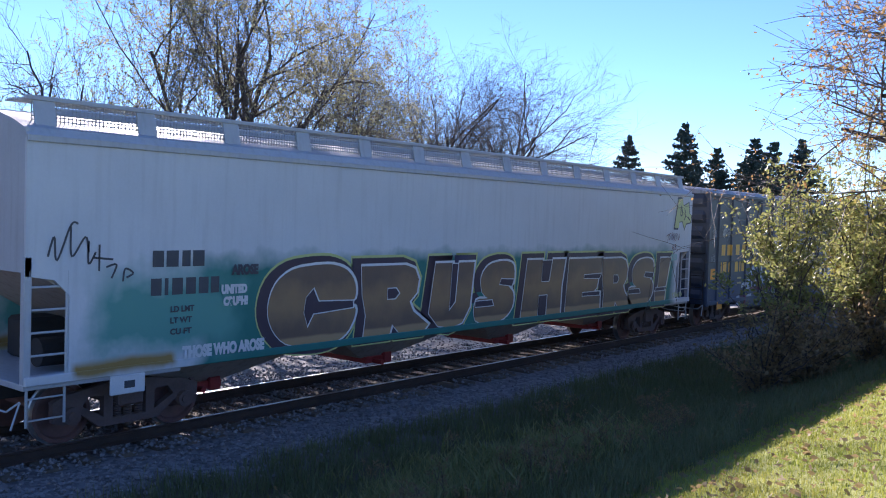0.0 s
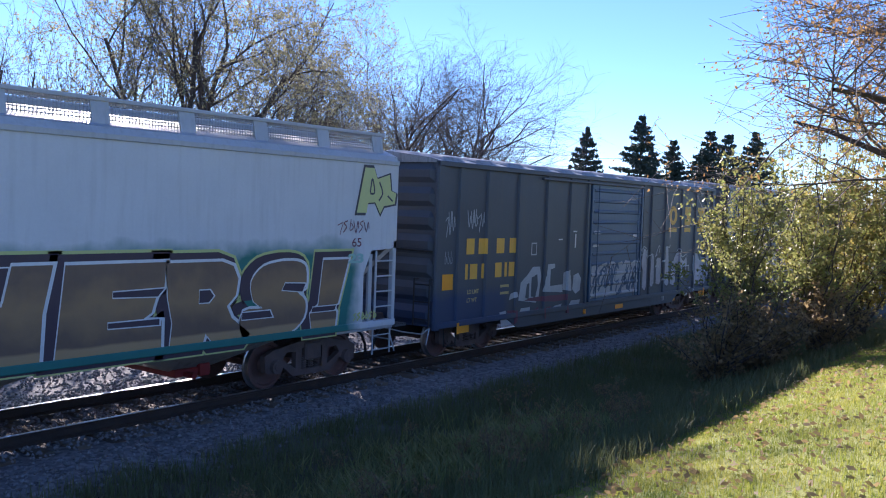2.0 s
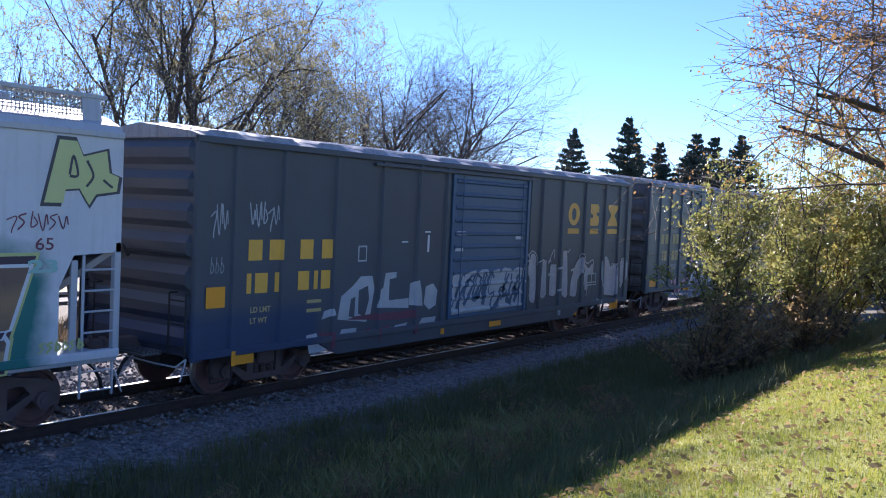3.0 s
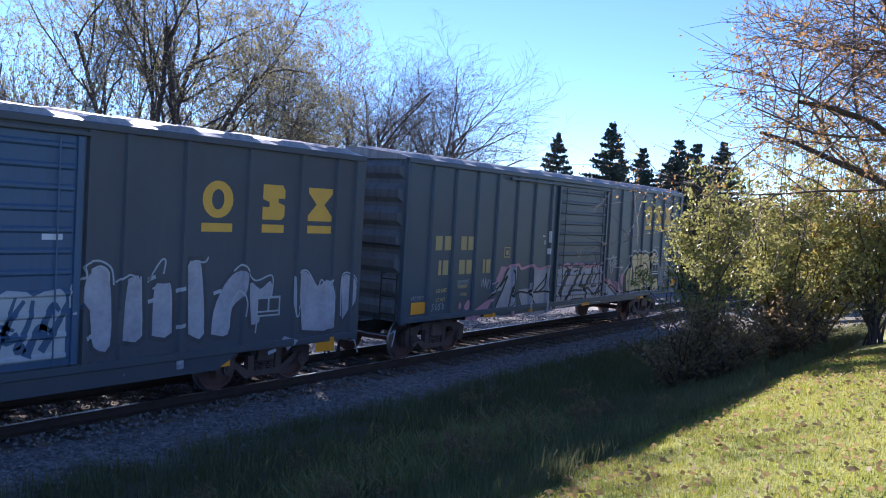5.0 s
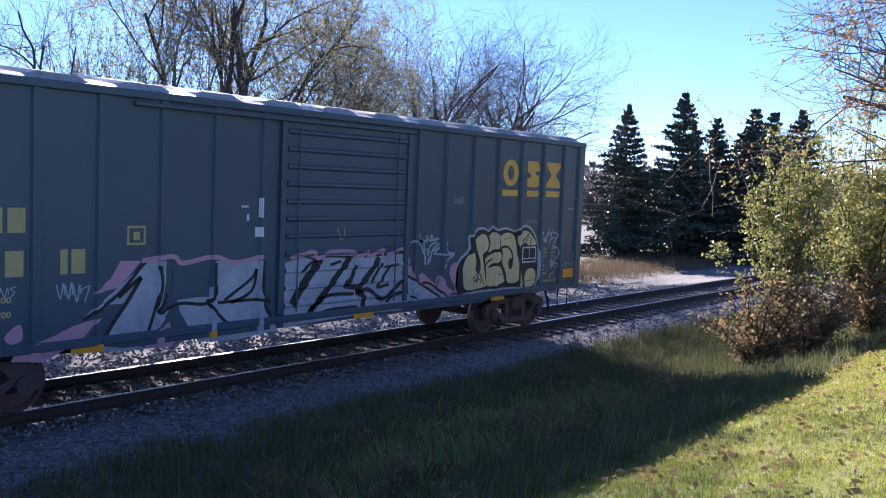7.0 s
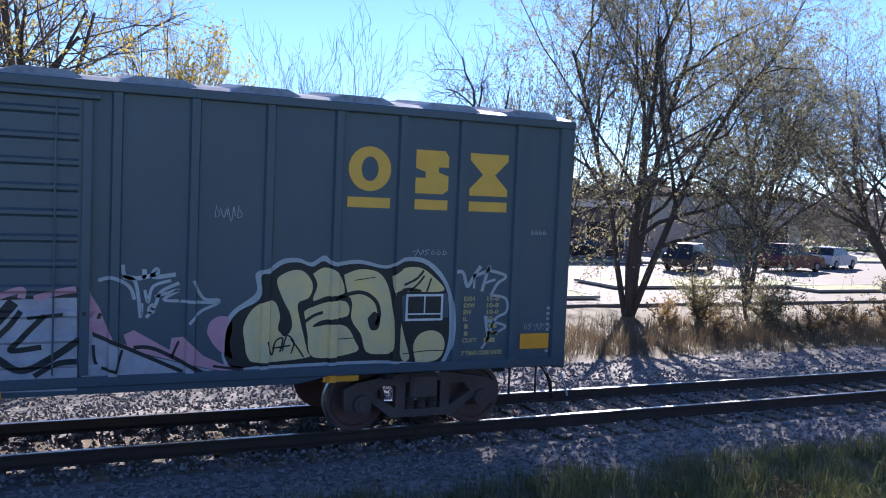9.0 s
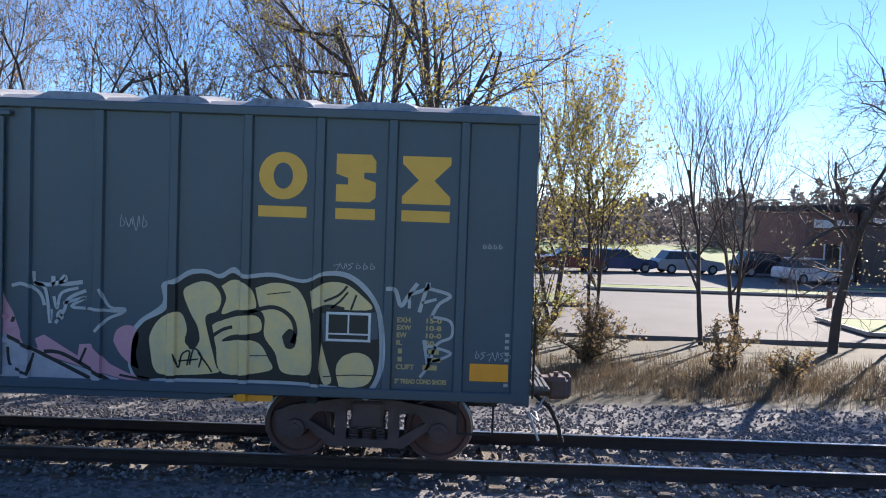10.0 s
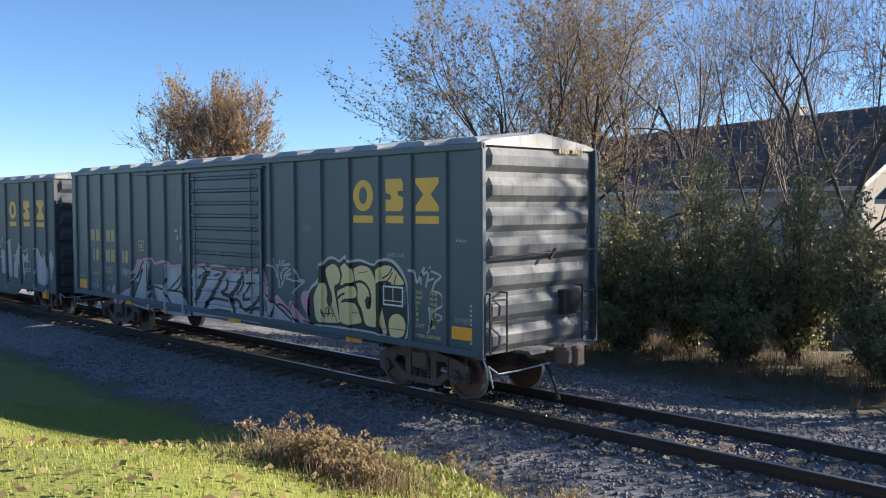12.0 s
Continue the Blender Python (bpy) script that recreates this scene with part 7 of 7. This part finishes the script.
def paint_h():
    c, d = car_h, drape_h
    boxes = [("C", 0.06, 1.06, 1.99, 2.39), ("R", 2.14, 1.09, 3.8, 2.34), ("U", 4, 1.07, 5.4, 2.35), ("S", 5.48, 1.08, 6.82, 2.35), ("H", 7.12, 1.08, 8.85, 2.35),
             ("E", 8.95, 1.05, 10.67, 2.34), ("R", 10.67, 1.04, 12.12, 2.32), ("S", 12.12, 1.03, 13.5, 2.29), ("!", 13.57, 1.06, 14.57, 2.28)]
    for ch, u0, z0, u1, z1 in boxes:
        outer, inner = BLOCK[ch]
        if ch in "CS":
            outer = smooth_line([*outer, outer[0]], 3)[:-1]

        def at(p, du=0.0, dz=0.0):
            return (u0 + p[0] * (u1 - u0) + du, z0 + p[1] * (z1 - z0) + dz)
        for k, (g, name, m, lab, du, dz) in enumerate(((0.17, "graffiti_halo", "lime", "pale green sprayed halo", -0.08, 0.02), (0.135, "graffiti_block", "brown_shade", "dark sprayed letter shadow", -0.09, 0.01),
                                                       (0.035, "graffiti_edge", "white", "white sprayed letter edge", 0.02, 0.01), (0.0, "graffiti_letter", "brown_fill", "brown and tan sprayed letter", 0.0, 0.0))):
            on_side(name, flat_mesh([[at(p, du, dz) for p in outer]], g), M[m], c, d, 1 + k, lab)
        for q in inner:
            on_side("graffiti_counter", flat_mesh([[at(p) for p in q]], 0.022), M["white"], c, d, 5, "white sprayed letter edge")
            on_side("graffiti_counter", flat_mesh([[at(p, -0.012) for p in q]], 0.004), M["brown_shade"], c, d, 6, "dark sprayed gap in a letter")
    mark_bars(c, d, [(-2.0, -1.82), (-1.78, -1.58), (-1.52, -1.38), (-1.34, -1.14)], 2.43, 2.66, "dark_letter")
    mark_bars(c, d, [(-2.02, -1.85), (-1.80, -1.74), (-1.68, -1.50), (-1.45, -1.28), (-1.23, -1.06), (-1.02, -0.87)], 2.03, 2.27, "dark_letter")
    for txt, u, z, w in (("LD LMT", -1.7, 1.78, 0.4), ("LT WT", -1.7, 1.62, 0.36), ("CU FT", -1.7, 1.46, 0.36)):
        on_side("lettering", letters(txt, u, z, u + w, z + 0.09, 0.005), M["dark_letter"], c, d, 3, "small dark stencil lettering")
    for txt, u0, z0, u1, z1, m in (("THOSE WHO AROSE", -1.5, 1.1, 0.0, 1.28, "white"), ("UNITED", -0.84, 2.0, -0.36, 2.14, "white"), ("CRUSH!", -0.80, 1.82, -0.34, 1.96, "white"),
                                   ("AROSE", -0.66, 2.28, -0.15, 2.44, "dark_letter"), ("23", 14.55, 2.2, 14.95, 2.38, "teal_paint")):
        on_side("sprayed_words", letters(txt, u0, z0, u1, z1, 0.012), M[m], c, d, 7, "sprayed hand lettering")
    on_side("graffiti_tag", strokes([[(-3.5, 2.6), (-3.42, 2.85), (-3.38, 2.55), (-3.2, 3.0), (-3.1, 3.02)], [(-3.2, 2.98), (-3.18, 2.6), (-3.0, 2.85), (-2.95, 2.65)], [(-2.95, 2.8), (-2.95, 2.5), (-2.85, 2.65)],
                                     [(-2.8, 2.75), (-2.8, 2.4)], [(-2.9, 2.58), (-2.6, 2.55)], [(-2.7, 2.45), (-2.55, 2.48), (-2.62, 2.3)], [(-2.45, 2.25), (-2.42, 2.42), (-2.3, 2.36), (-2.4, 2.3)]], 0.028), M["dark_letter"], c, d, 3, "thin dark tag")
    q = [(14.75, 3.12), (14.95, 3.95), (15.2, 3.95), (15.3, 3.75), (15.65, 3.85), (15.7, 3.55), (15.85, 3.5), (15.82, 3.3), (15.5, 3.25), (15.4, 3.1), (15.25, 3.32), (15.05, 3.3), (15.02, 3.12)]
    on_side("graffiti_outline", flat_mesh([[(15.3 + (p[0] - 15.3) * 1.1, 3.53 + (p[1] - 3.53) * 1.12) for p in q]]), M["dark_letter"], c, d, 2, "dark sprayed outline")
    on_side("graffiti_fill", flat_mesh([q]), M["pale_yellow"], c, d, 3, "pale yellow sprayed fill")
    on_side("graffiti_line", strokes([[(15.1, 3.5), (15.15, 3.75), (15.22, 3.5), (15.1, 3.48)], [(15.35, 3.7), (15.45, 3.5), (15.35, 3.35)], [(15.6, 3.45), (15.75, 3.35)]], 0.035), M["dark_letter"], c, d, 4)
    on_side("graffiti_tag", scribble(14.25, 2.72, 15.1, 3.0, 6, 61, 0.02), M["maroon"], c, d, 3, "thin maroon tag")
    on_side("graffiti_tag", letters("65", 14.65, 2.5, 14.9, 2.66, 0.002), M["maroon"], c, d, 3, "thin maroon number")
    on_side("graffiti_tag", scribble(14.7, 1.12, 15.35, 1.3, 6, 62, 0.03), M["lime"], c, d, 9, "lime sprayed tag")
    pl = B()
    box(pl, -2.62 - c["u0"], -1.53, 0.72, -2.1 - c["u0"], -1.49, 0.98, 0.01)
    o = part("placard", pl, M["white"], c, "white placard holder")
    pl = B()
    box(pl, -2.42 - c["u0"], -1.535, 0.8, -2.26 - c["u0"], -1.528, 0.9)
    part("placard_mark", pl, M["dark_letter"], o)


paint_h()
paint_a()
paint_b()


# ---- beyond the track: houses, car park, far woods ----
def gable_house(x, y, rz, length, depth, z0, z_eave, z_ridge, windows, label):
    h = thing("house", pose(x, y, z0, 0, 0, rz), label, "house", "houses beyond the track")
    e, r = z_eave - z0, z_ridge - z0
    t = 0.15
    for name, b in (("front_wall", (-length, 0, 0, 0, t, e)), ("back_wall", (-length, depth - t, 0, 0, depth, e))):
        part(name, box(B(), *b), M["siding"], h, "grey-tan house siding")
    for xx in (-length, -t):
        bm = B()
        pts = [(0.151, 0), (depth - 0.151, 0), (depth - 0.151, e), (depth / 2, r - 0.1), (0.151, e)]
        loft(bm, [[(xx + d, a, b) for a, b in pts] for d in (0, t)])
        part("gable_wall", bm, M["siding_white"], h, "pale sunlit gable wall")
    k = int(e / 0.2)
    for i in range(k):
        bm = B()
        z = i * e / k
        loft(bm, [[(xx, 0.0, z + 0.01), (xx, -0.028, z + 0.01), (xx, -0.006, z + e / k)] for xx in (-length, 0)])
        part("clapboard", bm, M["siding"], h)
    ov = 0.4
    half = depth / 2 + ov
    sl = (r - e) / (depth / 2)
    for s in (0, 1):
        n = 22
        roof = None
        for i in range(n):
            a, b = i / n, (i + 1.15) / n
            bm = B()
            ya, yb = -ov + half * a, -ov + half * min(b, 1.0)
            za, zb = e + (ya) * sl, e + (yb) * sl
            if s:
                ya, yb = depth - ya, depth - yb
            loft(bm, [[(xx, ya, za + 0.05), (xx, ya, za + 0.09), (xx, yb, zb + 0.065), (xx, yb, zb + 0.03)] for xx in (-length - 0.3, 0.3)])
            if roof is None:
                roof = part("roof", bm, M["shingle"], h, "dark grey shingle roof")
            else:
                part("shingle_course", bm, M["shingle"], roof)
    for xx in (-length - 0.33, 0.3):
        for s in (0, 1):
            bm = B()
            ya, yb = -ov, depth / 2
            za, zb = e - ov * sl, r
            if s:
                ya, yb = depth + ov, depth / 2
            loft(bm, [[(xx + d, ya, za - 0.12), (xx + d, ya, za + 0.1), (xx + d, yb, zb + 0.1), (xx + d, yb, zb - 0.12)] for d in (0, 0.04)])
            part("rake_board", bm, M["trim_paint"], h)
    part("fascia", box(B(), -length - 0.3, -ov - 0.03, e - ov * sl - 0.12, 0.3, -ov, e - ov * sl + 0.06), M["trim_paint"], h)
    part("corner_board", box(B(), -0.12, -0.035, 0, 0.02, 0, e), M["trim_paint"], h)
    for wx, wz, ww, wh in windows:
        w = part("window", box(B(), wx, -0.05, wz, wx + ww, 0.02, wz + wh), M["window_glass"], h, "dark window")
        for b in ((wx - 0.1, wz - 0.1, wx + ww + 0.1, wz), (wx - 0.1, wz + wh, wx + ww + 0.1, wz + wh + 0.1), (wx - 0.1, wz, wx, wz + wh), (wx + ww, wz, wx + ww + 0.1, wz + wh), (wx + ww / 2 - 0.02, wz, wx + ww / 2 + 0.02, wz + wh)):
            part("window_frame", box(B(), b[0], -0.10, b[1], b[2], -0.053 if b[0] > wx and b[2] < wx + ww else -0.03, b[3], 0.008), M["trim_paint"], w, "white window frame")
    ch = part("chimney", box(B(), -length * 0.35, depth / 2 + 0.1, r - 0.5, -length * 0.35 + 0.6, depth / 2 + 0.7, r + 0.55, 0.02), M["siding"], h)
    part("chimney_cap", box(B(), -length * 0.35 - 0.06, depth / 2 + 0.04, r + 0.55, -length * 0.35 + 0.66, depth / 2 + 0.76, r + 0.63, 0.01), M["trim_paint"], ch)
    return h


def parked_car(x, y, z, rz, paint, label, tall=0.0, scale=1.0):
    c = thing("car", pose(x, y, z, 0, 0, rz), label, "car", "cars in the car park")
    L, W = 4.5 * scale, 1.78
    b = B()
    prof = [(-L / 2, 0.35), (-L / 2, 0.75), (-L / 2 + 0.15, 0.92 + tall * 0.4), (L * 0.18, 0.95 + tall * 0.4), (L / 2 - 0.15, 0.78 + tall * 0.4), (L / 2, 0.6), (L / 2, 0.35), (L * 0.4, 0.25), (-L * 0.4, 0.25)]
    loft(b, [[(p[0], s * W / 2 * (0.97 if abs(s) == 1 else 1), p[1]) for p in prof] for s in (-1, -0.9, 0.9, 1)])
    part("body", b, M[paint], c)
    cab = B()
    hz, tz = 0.9 + tall * 0.4, 1.42 + tall
    loft(cab, [[(-L * 0.42, -W * 0.46, hz), (L * 0.2, -W * 0.46, hz), (L * 0.2, W * 0.46, hz), (-L * 0.42, W * 0.46, hz)],
               [(-L * 0.34, -W * 0.4, tz - 0.06), (L * 0.05, -W * 0.4, tz - 0.06), (L * 0.05, W * 0.4, tz - 0.06), (-L * 0.34, W * 0.4, tz - 0.06)]])
    part("window_band", cab, M["window_glass"], c, "dark car windows")
    rf = B()
    box(rf, -L * 0.345, -W * 0.405, tz - 0.07, L * 0.055, W * 0.405, tz, 0.03)
    part("roof", rf, M[paint], c)
    for u in (-L * 0.31, L * 0.31):
        for s in (-1, 1):
            wm = B()
            rod(wm, (u, s * (W / 2 - 0.2), 0.32), (u, s * (W / 2 + 0.01), 0.32), 0.32, 16)
            w = part("wheel", wm, M["tyre"], c)
            hm = B()
            rod(hm, (u, s * (W / 2), 0.32), (u, s * (W / 2 + 0.02), 0.32), 0.19, 12)
            part("rim", hm, M["car_silver"], w)
    return c


def slab(name, x0, y0, x1, y1, z, material, label, category, kerb=False, under=0.2):
    s = part(name, box(B(), x0, y0, z - under, x1, y1, z), M[material])
    tagged(s, label, category, kind="structure")
    if kerb:
        for b in ((x0 - 0.15, y0 - 0.15, x1 + 0.15, y0), (x0 - 0.15, y1, x1 + 0.15, y1 + 0.15), (x0 - 0.15, y0, x0, y1), (x1, y0, x1 + 0.15, y1)):
            part("kerb", box(B(), b[0], b[1], z - under, b[2], b[3], z + 0.02, 0.01), M["kerb"], s)
    return s


def street_pole(x, y, h, label):
    p = thing("lamp_post", pose(x, y, -0.5), label, "lamp post", "lamp posts")
    part("pole", rod(B(), (0, 0, 0), (0, 0, h), 0.09, 10, 0.06), M["under"], p)
    part("base", rod(B(), (0, 0, 0), (0, 0, 0.6), 0.25, 12), M["kerb"], p)
    part("lamp_head", box(B(), -0.25, -0.15, h - 0.02, 0.45, 0.15, h + 0.14, 0.03), M["under"], p)


def commercial(x, y, z, w, d, h, mats, label, sections):
    b = thing("commercial_building", pose(x, y, z), label, "building", "buildings by the car park")
    part("wall", box(B(), 0, 0, 0, w, d, h), M[mats], b)
    part("parapet", box(B(), -0.15, -0.15, h, w + 0.15, d + 0.15, h + 0.35), M["under"], b)
    part("sign_band", box(B(), 0.5, -0.12, h - 1.0, w - 0.5, 0, h - 0.5), M["trim_paint"], b)
    for x0, z0, x1, z1 in sections:
        wn_ = part("window", box(B(), x0, -0.06, z0, x1, -0.005, z1), M["window_glass"], b, "dark shop window")
        for q in (x0, x1):
            part("window_frame", box(B(), q - 0.05, -0.1, z0, q + 0.05, -0.07, z1), M["trim_paint"], wn_)
    return b


def build_back():
    gable_house(-4.2, 34.0, -18, 9.5, 9.5, -1.5, 3.75, 7.1, [(-2.6, 3.35, 1.25, 1.3), (-2.6, 0.65, 1.25, 1.3), (-7.6, 3.45, 1.25, 1.3), (-7.6, 0.75, 1.25, 1.3)], "two-storey grey-tan house with a dark shingle roof")
    gable_house(-15.0, 39.0, -18, 26.0, 11.0, -1.5, 4.3, 7.9, [(-4, 3.6, 1.25, 1.3), (-4, 0.9, 1.25, 1.3)], "two-storey tan house wing with a dark shingle roof")
    slab("car_park", 2.5, 28.0, 78, 66, -0.50, "concrete", "pale sunlit concrete car park", "car park")
    for q in ((14.5, 29.5, 20.5, 33.5), (24, 33, 36, 36), (8, 44, 20, 46), (22, 47.5, 40, 49), (34, 31, 44, 33), (2.5, 36, 6, 40), (46, 50, 76, 54)):
        slab("grass_island", *q, -0.36, "turf", "green grass island with a concrete kerb", "grass island", True, 0.1)
    slab("grass_field", 10, 67, 130, 110, -0.40, "turf", "green mown field", "grass")
    slab("far_road", -60, 60.2, 2.3, 63, -0.45, "concrete", "pale concrete road", "road")
    commercial(22.9, 56.0, -0.5, 3.2, 9, 4.3, "brick_red", "single-storey red brick shop end", [(1.2, 0.3, 2.2, 2.3)])
    commercial(26.3, 55.5, -0.5, 16, 9, 4.5, "brick_brown", "long brown brick shop with flat roof", [(2.0, 0.4, 5.0, 2.4), (6.2, 0.4, 9.5, 2.4), (11, 0.4, 14.5, 2.4)])
    commercial(49, 55.0, -0.5, 9, 10, 4.6, "siding_white", "pale flat-roofed shop with dark windows", [(1.0, 0.3, 3.5, 2.5), (4.5, 0.3, 7.6, 2.5)])
    for x, y, rz, p, l, tall in ((44.5, 42.8, 8, "car_red", "dark red sport utility vehicle, parked", 0.3), (22.4, 53.5, 20, "car_white", "white parked car with dark windows", 0.1), (29.8, 50.8, 170, "car_dark", "black parked car with dark windows", 0.25),
                                 (33.8, 51.0, 175, "car_dark", "dark parked car with dark windows", 0.05), (12.0, 58.5, 10, "car_blue", "blue parked car with dark windows", 0.05), (16.5, 59.0, 8, "car_silver", "silver parked car with dark windows", 0.05),
                                 (8.3, 57.5, 185, "car_red", "dark red parked car with dark windows", 0.1), (21.5, 58.5, 5, "car_dark", "dark parked car with dark windows", 0.2), (50.5, 45.0, 20, "car_white", "white parked car with dark windows", 0.05),
                                 (36.5, 43.0, 30, "car_dark", "dark parked car with dark windows", 0.2)):
        parked_car(x, y, -0.5, rz, p, l, tall)
    for x, y, h in ((19.6, 36.6, 7.2), (52, 38, 7), (38, 30.5, 6.0), (9.5, 62, 7)):
        street_pole(x, y, h, "dark steel lamp post on a concrete base")
    hy = thing("fire_hydrant", pose(17.2, 39.0, -0.5), "weathered fire hydrant beside the kerb", "hydrant")
    bm = B()
    rod(bm, (0, 0, 0), (0, 0, 0.6), 0.12, 10)
    rod(bm, (0, 0, 0.6), (0, 0, 0.78), 0.13, 10, 0.04)
    rod(bm, (-0.2, 0, 0.45), (0.2, 0, 0.45), 0.06, 8)
    part("barrel", bm, M["brick_red"], hy)
    rng = random.Random(2)
    # far woods: a band of bare grey-brown trees round the horizon
    nrng = np.random.default_rng(77)
    pts = []
    for i in range(1700):
        a = rng.uniform(-100, 100)
        d = rng.uniform(105, 190)
        x, y = d * math.sin(radians(a)), d * math.cos(radians(a))
        if y < 24:
            continue
        h = rng.uniform(5.5, 10) * (0.85 + 0.35 * noise.noise((a * 0.15, 0, 0)))
        for j in range(100):
            f = rng.random() ** 0.8
            w = 2.3 * (1.05 - f) * (0.5 + f)
            pts.append((x + rng.gauss(0, w), y + rng.gauss(0, w), -1.2 + h * f))
    V, F = leaf_mesh(pts, 0.42, nrng)
    tagged(raw("far_woods", V, F, M["far_woods"]), "far grey-brown leafless woods on the horizon", "woods", kind="stuff")
    fl = thing("marker_flag", pose(-3.6, 7.3, ground_z(-3.6, 7.3)), "small orange marker flag on a wire", "marker flag")
    part("wire", rod(B(), (0, 0, 0), (0.02, 0, 0.42), 0.004, 5), M["pale"], fl)
    bm = B()
    loft(bm, [[(0.02 + d, 0.0, 0.28), (0.13 + d, 0.02, 0.31), (0.12 + d, 0.03, 0.42), (0.02 + d, 0.0, 0.42)] for d in (0, 0.002)])
    part("flag", bm, M["flag"], fl)


build_back()


# ---- how things move ----
def shift_at(t):
    return float(np.interp(t, [q[0] for q in SHIFT], [q[1] for q in SHIFT]))


def motions():
    for car, uc in MOVERS:
        walk(car, [(t, pose(uc - s, YC, 0)) for t, s in SHIFT])
    for ws, x in WHEELS:
        walk(ws, [(k * 0.1, pose(x, 0, WHEEL_R, 0, -math.degrees((shift_at(k * 0.1) - SHIFT[0][1]) / WHEEL_R), 0)) for k in range(121)])


motions()
